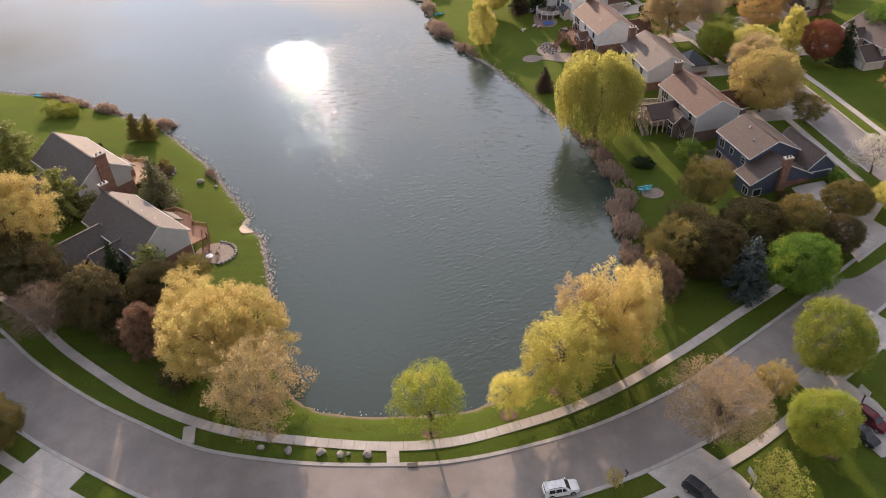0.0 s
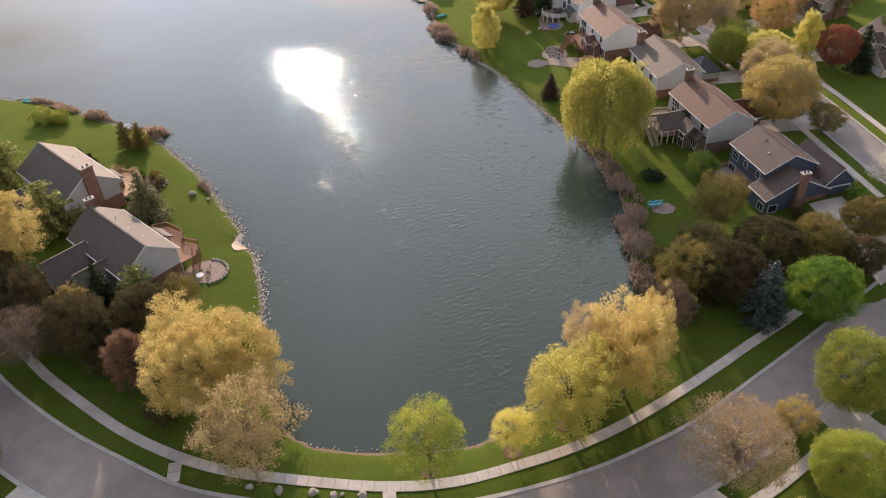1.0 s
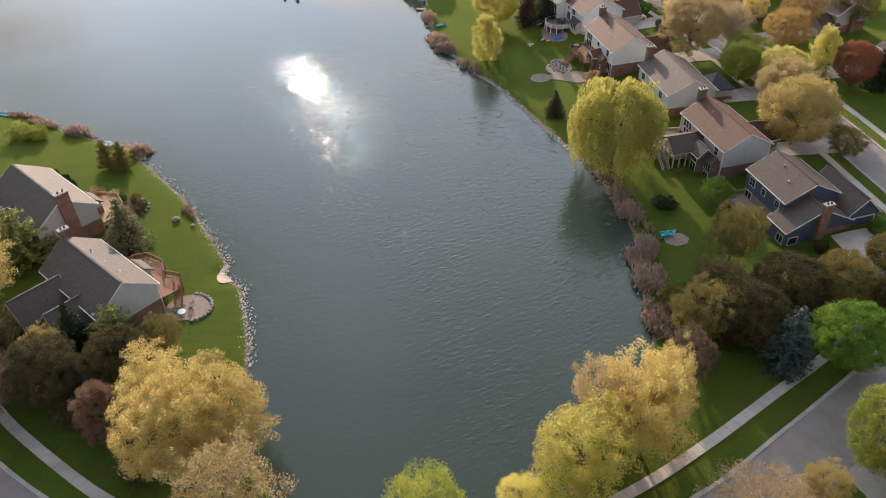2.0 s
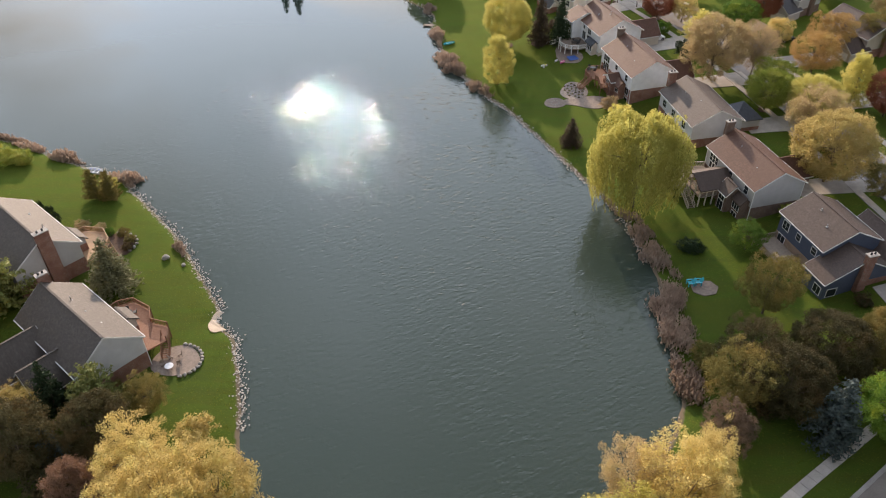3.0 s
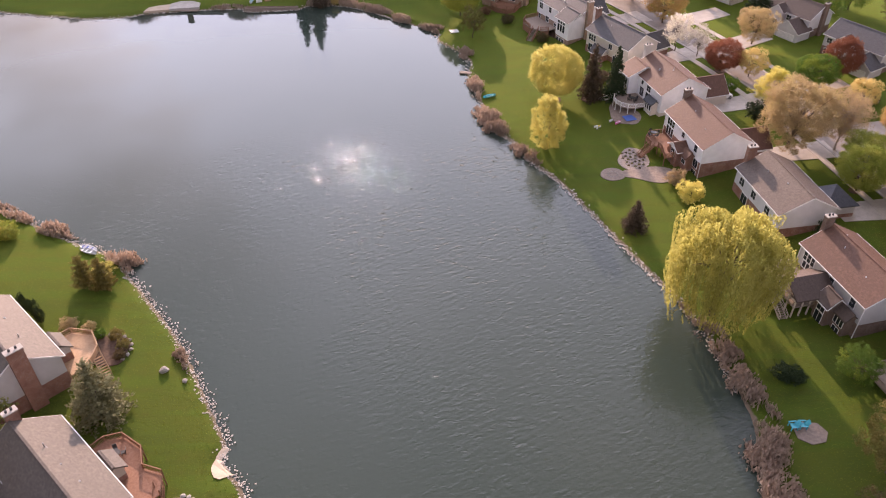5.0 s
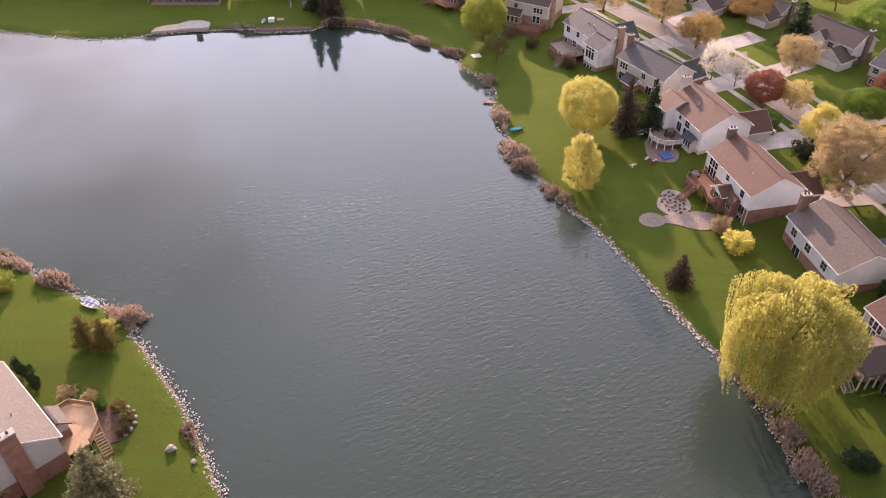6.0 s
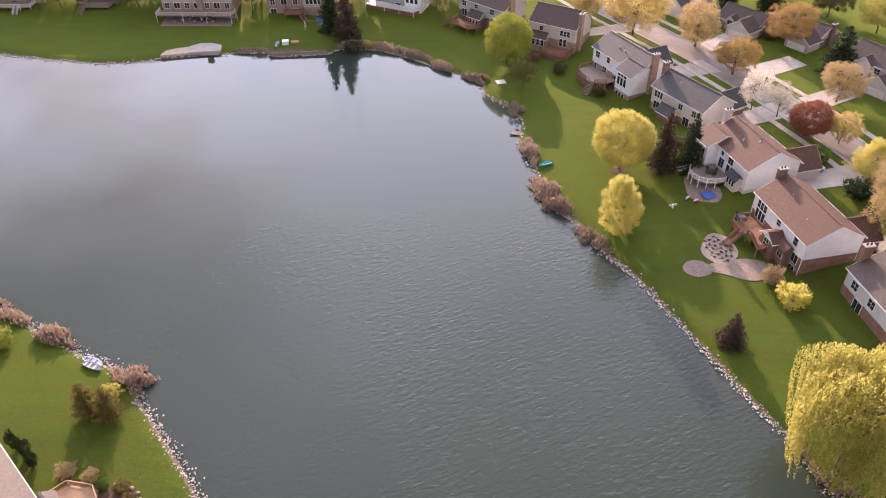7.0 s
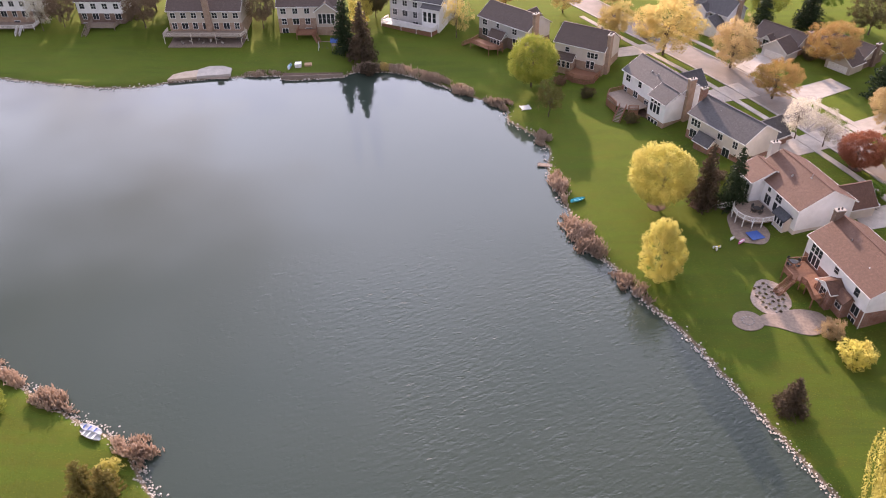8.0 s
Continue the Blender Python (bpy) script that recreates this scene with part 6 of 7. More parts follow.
street_house(102.0, 215.0, -72, 15, 10, "house with brown roof behind orange trees", SIDING["tan"], ROOF["umber"], BRICK_RED)
street_house(108.0, 182.0, -78, 15, 10, "house with reddish brown roof across the street", SIDING["cream"], ROOF["umber"], BRICK_RED)
street_house(112.0, 150.0, -80, 15, 10, "house with grey roof across the street", SIDING["grey"], ROOF["grey"], BRICK_TAN)


# ---------------------------------------------------------------- walks, drives and patios
slabs(WALK_LAKE, "walk_north", "pale concrete walk of square slabs along the pond")
slabs(smooth_line([(-36.2, 68.3), (-36.0, 66.8), (-35.8, 65.2)], 1.4), "walk_link_west", "short concrete walk from the path to the kerb", half=0.85)
slabs(smooth_line([(-7.55, 62.3), (-7.5, 61.1), (-7.45, 60.0)], 1.2), "walk_link_south", "short concrete walk from the path to the kerb", half=0.85)
for nm, line in (("walk_south_west", [q for q in offset_line(SOUTH_ROAD, -8.4) if -100 < q.x < 0]), ("walk_south_east", [q for q in offset_line(SOUTH_ROAD, -8.4) if 0 < q.x < 100]),
                 ("walk_east", [q for q in offset_line(EAST_STREET, 8.0) if 118 < q.y < 315]), ("walk_far_east", [q for q in offset_line(EAST_STREET, -8.0) if 118 < q.y < 315])):
    tagged(part(nm, strip(line, 0.75, -0.75, 0.14, 0.2), CONCRETE), "pale concrete pavement between lawn and verge", "pavement", kind="structure")
DRIVES = [
    [(-56.0, 66.0), (-48.6, 61.4), (-53.5, 52.5), (-61.5, 57)], [(25.4, 56.9), (33.4, 60.5), (37.4, 55.6), (41.5, 47), (33, 43), (29.5, 52)],
    [(50.6, 71.3), (55.4, 74.5), (60.5, 66), (62, 58), (56.5, 57), (54, 64)], [(63.5, 81.0), (68.6, 84.4), (75, 74), (70, 70)],
    [(69.6, 118.2), (76.4, 119.6), (77.6, 110), (82.0, 102.4), (72.0, 95.6), (70.4, 108)],
    [(68.5, 143.8), (68.0, 148.6), (83.0, 150.4), (83.4, 144.4)], [(67.0, 166.8), (66.4, 172.0), (78.6, 174.2), (79.4, 167.6)],
    [(60.6, 187.2), (59.8, 192.4), (74.8, 195.8), (76.0, 189.2)], [(56.2, 208.4), (55.4, 213.6), (69.6, 218.8), (71.4, 212.0)],
    [(50.4, 233.8), (48.2, 238.6), (61.0, 246.0), (64.0, 239.4)], [(37.8, 257.6), (36.0, 262.4), (50.4, 270.0), (53.6, 262.6)], [(22.0, 285.4), (19.6, 289.8), (37.4, 296.0), (40.0, 289.8)],
    [(62.8, 258.6), (60.0, 265.2), (74.0, 272.2), (76.8, 266.6)], [(70.4, 241.4), (67.6, 248.0), (80.4, 254.6), (83.0, 249.2)], [(54.6, 275.0), (51.4, 281.4), (63.4, 289.0), (66.2, 283.6)],
    [(77.4, 216.0), (75.6, 222.0), (90.0, 227.0), (91.8, 221.2)], [(82.0, 196.0), (80.8, 202.0), (100.0, 206.0), (101.2, 200.4)], [(86.4, 175.0), (85.2, 181.0), (106.0, 184.0), (107, 178)],
]
for q in DRIVES:
    paving("driveway", q, "broad pale concrete driveway from garage to street")


def blob(cx, cy, rx, ry, n=22, wob=0.1, turn=0.0):
    out = []
    for i in range(n):
        a = 2 * math.pi * i / n
        r = 1 + wob * math.sin(3 * a + cx) + wob * 0.5 * math.sin(5 * a + cy)
        x, y = rx * r * math.cos(a), ry * r * math.sin(a)
        out.append((cx + x * math.cos(turn) - y * math.sin(turn), cy + x * math.sin(turn) + y * math.cos(turn)))
    return out


paving("patio", [(q.x, q.y) for q in smooth_line([(30.2, 184.9), (30.0, 186.6), (32.0, 187.6), (34.0, 188.0), (37.5, 188.6), (40.6, 187.6), (41.0, 184.6), (38.0, 182.6), (35.4, 182.9), (32.6, 184.2), (30.3, 184.8)], 0.8)][:-1],
       "tan flagstone patio below the cedar deck", PAVERS)
paving("patio", blob(28.2, 185.8, 2.5, 2.3, wob=0.02), "round paver pad with a fire ring", PAVERS, 0.13)
paving("planting_bed", blob(33.6, 191.6, 3.2, 4.5, wob=0.06, turn=-0.3), "pale gravel planting bed with low dark clumps", GRAVEL, 0.1)
paving("patio", blob(-40.8, 108.6, 3.6, 3.2, wob=0.03), "round tan paver patio beside the deck", PAVERS)
paving("planting_bed", blob(-58.6, 137.6, 3.7, 3.4), "mulched bed ringed by stones and shrubs", MULCH)
paving("patio", blob(43.4, 121.0, 2.3, 2.0, 7, 0.0), "small gravel pad with pale timber edging", PAVERS, 0.12)
paving("planting_bed", blob(35.2, 210.4, 3.0, 5.2, turn=0.27), "brown paver terrace below the white deck", PAVERS, 0.1)
paving("patio", [(-101.5, 297.2), (-80.5, 297.0), (-80.4, 303.4), (-101.6, 303.4)], "paved terrace under the long deck", PAVERS)
paving("planting_bed", blob(26.5, 256.5, 6.0, 3.0, turn=-1.1), "stone and mulch bed below the deck", MULCH, 0.1)
paving("beach", blob(-35.9, 117.2, 1.9, 2.4, 18, 0.12), "little sandy beach at the shore", SAND, 0.12)
paving("beach", [(-95.2, 276.4), (-94.6, 279.6), (-91.8, 281.4), (-88.6, 282.4), (-88.0, 278.0)], "small pink sand beach at the far shore", SAND, 0.3, 0.6)
paving("patio", [(-88.0, 278.2), (-88.6, 282.6), (-86.2, 284.6), (-82.6, 284.8), (-79.8, 283.2), (-79.4, 279.6)], "pale paved landing at the far shore", CONCRETE, 0.35, 0.7)
for x, y, r in ((-2.3, 65.1, 1.2), (8.8, 67.7, 1.3), (16.5, 71.5, 1.3), (-25.0, 66.3, 1.2), (46.2, 68.4, 0.9), (50.4, 58.6, 1.6), (20.1, 218.6, 1.8), (74.4, 148.2, 1.3), (73.4, 176.8, 1.3), (76.7, 182, 1.5), (62.8, 229.8, 1.4), (28.9, 218.8, 2.2), (34.0, 217.6, 2.2), (54.6, 242, 1.6), (55.8, 261, 1.3)):
    paving("mulch_ring", blob(x, y, r, r, 14, 0.06), "dark mulch ring round a tree", MULCH, 0.06)


# ---------------------------------------------------------------- stones, reeds
def stone_mesh(seed, n=1):
    r = random.Random(seed)
    bm = bmesh.new()
    bmesh.ops.create_icosphere(bm, subdivisions=n, radius=1)
    off = Vector((r.random() * 9, r.random() * 9, r.random() * 9))
    for v in bm.verts:
        v.co *= 0.82 + 0.36 * noise.noise(v.co * 1.3 + off)
        v.co.z *= 0.72
    me = bpy.data.meshes.new("stone")
    bm.to_mesh(me)
    bm.free()
    me.materials.append(STONE)
    return me


STONES = [stone_mesh(i) for i in range(6)]
BOULDERS = [stone_mesh(20 + i, 2) for i in range(4)]
for me in BOULDERS:
    me.materials[0] = GRANITE
STONE_V = [(np.array([v.co[:] for v in me.vertices]), np.array([p.vertices[:] for p in me.polygons])) for me in STONES]


def shore_stones(name, label, y0, y1, west, step, size, out=0.6, seed=1):
    """Riprap along a stretch of the shore, one object."""
    g = np.random.default_rng(seed)
    V, Fc, base = [], [], 0
    for a, b in zip(POND[:-1], POND[1:]):
        mid = (a + b) / 2
        if not (y0 <= mid[1] <= y1) or (mid[0] < -20) != west:
            continue
        d = b - a
        ln = np.hypot(*d)
        nrm = np.array([d[1], -d[0]]) / ln
        for _ in range(max(1, int(ln / step))):
            k = g.random()
            o = g.normal() * out
            x, y = a + d * k + nrm * o
            s = size * g.uniform(0.5, 1.5)
            v, f = STONE_V[g.integers(6)]
            t = g.random() * 6.28
            c, sn = math.cos(t), math.sin(t)
            q = v * s * np.array([1.2, 0.9, 0.8])
            z = max(0.0, 0.25 * abs(o)) + 0.05
            V.append(np.column_stack([q[:, 0] * c - q[:, 1] * sn + x, q[:, 0] * sn + q[:, 1] * c + y, q[:, 2] + z]))
            Fc.append(f + base)
            base += len(v)
    return tagged(part(name, (np.concatenate(V).tolist(), np.concatenate(Fc).tolist()), STONE), label, "stones", kind="stuff")


shore_stones("shore_stones", "pale riprap stones along the west shore", 96, 186, True, 0.065, 0.135, 0.55, 3)
shore_stones("shore_stones", "pale riprap stones along the east shore", 128, 204, False, 0.09, 0.15, 0.45, 4)
shore_stones("shore_stones", "pale stones along the north-east shore", 204, 262, False, 0.3, 0.22, 0.6, 5)
shore_stones("shore_stones", "low pale stone edging along the far shore", 262, 290, True, 0.25, 0.24, 0.4, 6)
shore_stones("shore_stones", "scattered stones along the south shore", 69, 96, False, 0.6, 0.11, 0.3, 7)


def boulder(x, y, s, label, seed, name="boulder"):
    ob = new(name, BOULDERS[seed % 4])
    ob.matrix_basis = Matrix.LocRotScale((x, y, ground_at(x, y) + s * 0.3), Euler((0, 0, seed * 1.7)), (s * 1.15, s * 0.9, s))
    return tagged(ob, label, "boulder", "boulders")


for i, (x, y, s) in enumerate(((-25.6, 63.9, 0.6), (-21.7, 63.1, 0.75), (-17.3, 62.6, 0.8), (-14.6, 62.0, 0.65), (-13.6, 62.1, 0.4), (-10.9, 61.8, 0.75))):
    boulder(x, y, s, "pale grey boulder on the grass verge", i)
boulder(-48.6, 133.4, 0.85, "weathered boulder on the west lawn", 2)
boulder(-45.0, 131.4, 0.5, "pale boulder at the west shore", 3)
for i in range(14):
    a = -1.2 + i * 0.2
    boulder(-40.8 + 3.9 * math.cos(a), 108.6 + 3.5 * math.sin(a), 0.42, "tan wall stone round the patio", i, "wall_stone")
for i in range(10):
    a = -0.6 + i * 0.33
    boulder(-58.6 + 3.7 * math.cos(a), 137.6 + 3.4 * math.sin(a), 0.4, "edging stone round the shrub bed", i, "edging_stone")
for i in range(12):
    a = i * 0.52
    boulder(28.2 + 0.95 * math.cos(a), 185.8 + 0.95 * math.sin(a), 0.24, "small stone of the fire ring", i, "ring_stone")
for i in range(26):
    a, r = i * 2.4 + 1.2, 0.62 * math.sqrt(i)
    boulder(33.6 + r * 0.8 * math.cos(a), 191.6 + r * 1.2 * math.sin(a), 0.26, "pale stone among planting clumps", i, "bed_stone")


def reeds(x, y, rx, ry, h, leaves, label, n, turn=0.0, seed=0):
    """A stand of dry reeds: thin leaning blades with feathery heads, one object."""
    g = np.random.default_rng(seed + abs(int(x * 13)))
    r, a = np.sqrt(g.random(n)), g.random(n) * 2 * np.pi
    tuft = g.normal(size=(max(4, n // 45), 2)) * 0.62
    pick = tuft[g.integers(len(tuft), size=n)] + g.normal(size=(n, 2)) * 0.2
    r, a = np.hypot(pick[:, 0], pick[:, 1]), np.arctan2(pick[:, 1], pick[:, 0])
    px, py = rx * r * np.cos(a), ry * r * np.sin(a)
    c, s = math.cos(turn), math.sin(turn)
    X, Y = x + px * c - py * s, y + px * s + py * c
    Zb = np.maximum(land(np.column_stack([X, Y])), -0.3)
    hh = h * g.uniform(0.45, 1.0, n) * np.clip(1.1 - 0.4 * r, 0.3, 1)
    lean = g.normal(size=(n, 2)) * 0.3
    V, Fc = [], []
    for i in range(n):
        w = 0.06
        d = g.random() * 3.14
        dx, dy = w * math.cos(d), w * math.sin(d)
        b = np.array([X[i], Y[i], Zb[i] - 0.05])
        t = b + np.array([lean[i, 0] * hh[i], lean[i, 1] * hh[i], hh[i]])
        m = b + (t - b) * 0.62
        o = len(V)
        V += [(b[0] - dx, b[1] - dy, b[2]), (b[0] + dx, b[1] + dy, b[2]), (m[0] + dx * 1.6, m[1] + dy * 1.6, m[2]), (t[0], t[1], t[2]), (m[0] - dx * 1.6, m[1] - dy * 1.6, m[2])]
        Fc.append((o, o + 1, o + 2, o + 3, o + 4))
        q = t + g.normal(size=3) * 0.05
        o = len(V)
        V += [(q[0] - dx * 3, q[1] - dy * 3, q[2] - 0.25), (q[0] + dx * 3, q[1] + dy * 3, q[2] - 0.1), (q[0] + dy * 2, q[1] - dx * 2, q[2] + 0.3)]
        Fc.append((o, o + 1, o + 2))
    return tagged(part("reeds", (V, Fc), LEAF[leaves]), label, "reeds", kind="stuff")


REEDS = [  # x, y, rx, ry, height, colour, label, count
    (34.6, 101.5, 1.6, 3.6, 2.2, "reed", 800, 0.1), (35.4, 111.5, 1.7, 4.2, 2.3, "reed", 1000, 0.0), (36.4, 118.5, 1.9, 3.6, 2.3, "reed", 1000, -0.1), (37.6, 128.0, 1.5, 4.2, 1.9, "sedge", 800, 0.15), (36.4, 136.5, 1.3, 3.8, 1.4, "sedge", 600, 0.1),
    (34.4, 143.5, 1.0, 3.6, 1.0, "sedge", 350, 0.4), (11.2, 195.0, 1.2, 2.6, 2.0, "reed", 500, 0.6), (5.8, 205.5, 1.6, 3.0, 2.2, "reed", 800, 0.7), (3.8, 211.5, 1.8, 3.4, 2.2, "reed", 900, 0.2), (1.9, 226.0, 1.4, 3.6, 2.0, "reed", 700, 0.1), (0.0, 246.5, 1.4, 3.4, 1.4, "sedge", 450, 0.4),
    (-9.5, 263.5, 3.4, 1.3, 1.6, "sedge", 500, -0.6), (-17.0, 269.6, 3.6, 1.3, 1.7, "sedge", 600, -0.7), (-25.0, 276.5, 4.0, 1.4, 1.7, "sedge", 650, -0.7), (-34.0, 282.0, 4.4, 1.4, 1.7, "sedge", 650, -0.4), (-43.0, 283.2, 3.6, 1.5, 1.9, "sedge", 650, 0.0),
    (-72.0, 280.6, 4.0, 1.0, 1.0, "sedge", 300, 0.1), (-87.5, 173.5, 4.0, 1.1, 1.3, "reed", 600, -0.55), (-79.2, 169.0, 2.6, 1.3, 2.3, "reed", 900, -0.5), (-63.2, 159.6, 2.0, 1.4, 2.4, "reed", 700, -0.6), (-95.0, 178.0, 4.0, 1.1, 1.3, "reed", 500, -0.4), (-46.5, 136.0, 0.9, 2.2, 1.0, "sedge", 200, 0.6),
]
for x, y, rx, ry, hh, leaves, k, turn in REEDS:
    reeds(x, y, rx, ry, hh, leaves, "dry pinkish tan reeds along the water's edge" if leaves == "reed" else "dry tan sedge along the water's edge", k, turn)


# ---------------------------------------------------------------- cars
def car(x, y, turn, paint, label, glass=GLASS, lift=0.1):
    """A sport utility car, front towards its own +x, 4.6 m long."""
    t = thing("car", label, "car", pose(x, y, ground_at(x, y) + lift, 0, 0, turn))

    def hull(stations, name, mat, parent, lab=""):
        bm = bmesh.new()
        rings = []
        for xx, w0, w1, z0, z1 in stations:
            rings.append([bm.verts.new(q) for q in ((xx, -w0, z0), (xx, w0, z0), (xx, w1, z1), (xx, -w1, z1))])
        for a, b in zip(rings[:-1], rings[1:]):
            for k in range(4):
                bm.faces.new((a[k], a[(k + 1) % 4], b[(k + 1) % 4], b[k]))
        bm.faces.new(rings[0])
        bm.faces.new(rings[-1])
        bmesh.ops.recalc_face_normals(bm, faces=bm.faces)
        bmesh.ops.bevel(bm, geom=bm.edges[:], offset=0.05, segments=2, affect="EDGES", profile=0.6)
        return part(name, bm, mat, parent, lab)

    hull([(-2.3, 0.8, 0.78, 0.42, 0.98), (-2.1, 0.92, 0.88, 0.32, 1.05), (0.8, 0.93, 0.88, 0.30, 1.03), (1.9, 0.9, 0.82, 0.32, 0.96), (2.3, 0.78, 0.7, 0.4, 0.80)], "body", paint, t)
    hull([(-2.15, 0.84, 0.72, 1.0, 1.52), (-1.75, 0.85, 0.68, 1.0, 1.70), (0.1, 0.86, 0.68, 1.0, 1.72), (0.45, 0.86, 0.66, 1.0, 1.64), (1.15, 0.84, 0.8, 0.98, 1.02)], "cabin", paint, t)
    for s in (-1, 1):
        bm = bmesh.new()
        for x0, x1 in ((-1.75, -0.95), (-0.88, -0.1), (-0.03, 0.62)):
            v = [(x0, 0.868, 1.08), (x1, 0.868, 1.08), (x1 - (0.42 if x1 > 0.5 else 0.02), 0.735, 1.56), (x0 + 0.06, 0.735, 1.56)]
            f = [bm.verts.new((q[0], s * (q[1] + 0.012), q[2])) for q in v]
            g = [bm.verts.new((q[0], s * (q[1] - 0.05), q[2])) for q in v]
            bm.faces.new(f)
            for k in range(4):
                bm.faces.new((f[k], f[(k + 1) % 4], g[(k + 1) % 4], g[k]))
        bmesh.ops.recalc_face_normals(bm, faces=bm.faces)
        part("side_windows", bm, glass, t)
    for name, q in (("windscreen", [(0.52, 0.6, 1.62), (1.08, 0.76, 1.07)]), ("rear_window", [(-1.86, 0.6, 1.66), (-2.16, 0.7, 1.12)])):
        bm = bmesh.new()
        (xa, wa, za), (xb, wb, zb) = q
        o = 0.03 if name == "windscreen" else -0.03
        f = [bm.verts.new(c) for c in ((xa + o, -wa, za), (xa + o, wa, za), (xb + o, wb, zb), (xb + o, -wb, zb))]
        g = [bm.verts.new(c) for c in ((xa - o, -wa, za - 0.06), (xa - o, wa, za - 0.06), (xb - o, wb, zb - 0.06), (xb - o, -wb, zb - 0.06))]
        bm.faces.new(f)
        for k in range(4):
            bm.faces.new((f[k], f[(k + 1) % 4], g[(k + 1) % 4], g[k]))
        bmesh.ops.recalc_face_normals(bm, faces=bm.faces)
        part(name, bm, glass, t)
    for sx in (-1.4, 1.4):
        for sy in (-0.86, 0.86):
            bm = bmesh.new()
            bmesh.ops.create_cone(bm, cap_ends=True, segments=18, radius1=0.36, radius2=0.36, depth=0.24, matrix=pose(sx, sy, 0.36, 90))
            w = part("wheel", bm, RUBBER, t)
            bm = bmesh.new()
            bmesh.ops.create_cone(bm, cap_ends=True, segments=12, radius1=0.23, radius2=0.23, depth=0.27, matrix=pose(sx, sy, 0.36, 90))
            part("rim", bm, METAL, w)
    for s in (-1, 1):
        part("headlight", boxes((2.1, 2.27, s * 0.58 - 0.16, s * 0.58 + 0.16, 0.66, 0.8)), WHITE, t)
        part("tail_light", boxes((-2.32, -2.2, s * 0.68 - 0.1, s * 0.68 + 0.1, 0.75, 0.98)), CAR_PAINT["red"], t)
        part("mirror", boxes((0.7, 0.85, s * 0.98 - 0.1, s * 0.98 + 0.1, 1.05, 1.2)), paint, t)
        part("roof_rail", boxes((-1.7, 0.1, s * 0.62 - 0.025, s * 0.62 + 0.025, 1.74, 1.79)), DARK_METAL, t)
    return t


car(13.9, 54.6, 8, CAR_PAINT["white"], "white sport utility car parked at the kerb")
car(31.3, 53.0, -52, CAR_PAINT["black"], "black car parked on a driveway")
car(57.8, 62.6, -60, CAR_PAINT["red"], "dark red car parked on a driveway")
car(55.4, 60.4, -60, CAR_PAINT["black"], "black car parked on a driveway")
car(-63.4, 72.4, 140, CAR_PAINT["silver"], "silver car parked under a tree")
car(59.0, 215.3, 18, CAR_PAINT["white"], "white sport utility car on a driveway")
car(92.4, 212.6, 20, CAR_PAINT["black"], "black car parked across the street")
car(50.6, 243.6, 28, CAR_PAINT["black"], "black car parked before a garage")
car(33.8, 297.6, 120, CAR_PAINT["silver"], "silver car parked by the street")
car(37.6, 300.6, 120, CAR_PAINT["black"], "black car parked by the street")


# ---------------------------------------------------------------- garden things
def garden_chair(x, y, turn):
    t = thing("garden_chair", "turquoise plastic slatted garden chair on a gravel pad", "chair", pose(x, y, ground_at(x, y) + 0.12, 0, 0, turn) @ Matrix.Scale(1.3, 4), "pair of garden chairs")
    for i in range(5):
        part("seat_slat", boxes((-0.3 + i * 0.125, -0.2 + i * 0.125, -0.3, 0.3, 0.34 + i * 0.02, 0.37 + i * 0.02)), TEAL, t)
    for i in range(5):
        bm = bmesh.new()
        y0 = -0.3 + i * 0.125
        beam(bm, (-0.25, y0 + 0.05, 0.3), (-0.62, y0 + 0.05, 1.05 - 0.04 * abs(i - 2)), 0.11, 0.03)
        part("back_slat", bm, TEAL, t)
    for s in (-1, 1):
        part("armrest", boxes((-0.45, 0.4, s * 0.4 - 0.08, s * 0.4 + 0.08, 0.58, 0.62)), TEAL, t)
        for xx in (-0.35, 0.32):
            part("leg", boxes((xx - 0.05, xx + 0.05, s * 0.36 - 0.04, s * 0.36 + 0.04, 0, 0.58)), TEAL, t)


garden_chair(41.2, 121.9, 185)
garden_chair(42.5, 122.0, 178)


def boat(x, y, turn, ln, hull_mat, inside, label, name="rowing_boat", z=None):
    t = thing(name, label, "boat", pose(x, y, (ground_at(x, y) if z is None else z) + 0.05, 0, 0, turn))
    bm = bmesh.new()
    sec = []
    n = 9
    for i in range(n):
        f = i / (n - 1)
        w = ln * 0.16 * math.sin(math.pi * min(1, 0.12 + f * 0.88)) ** 0.7 + 0.02
        xx = -ln / 2 + ln * f
        sec.append([bm.verts.new(q) for q in ((xx, -w, 0.5), (xx, -w * 0.8, 0.12), (xx, 0, 0.0), (xx, w * 0.8, 0.12), (xx, w, 0.5), (xx, w * 0.86, 0.48), (xx, w * 0.6, 0.16), (xx, -w * 0.6, 0.16), (xx, -w * 0.86, 0.48))])
    for a, b in zip(sec[:-1], sec[1:]):
        for k in range(9):
            bm.faces.new((a[k], a[(k + 1) % 9], b[(k + 1) % 9], b[k]))
    bm.faces.new(sec[0])
    bm.faces.new(sec[-1])
    bmesh.ops.recalc_face_normals(bm, faces=bm.faces)
    part("hull", bm, hull_mat, t)
    for f in (-0.22, 0.05, 0.28):
        part("thwart", boxes((f * ln - 0.12, f * ln + 0.12, -ln * 0.12, ln * 0.12, 0.36, 0.4)), inside, t)
    return t


boat(5.0, 220.8, 24, 3.2, TEAL, TEAL, "turquoise canoe drawn up on the shore", "canoe")
boat(-70.9, 163.4, 158, 3.8, WHITE, BLUE, "white and blue rowing boat drawn up on stones")
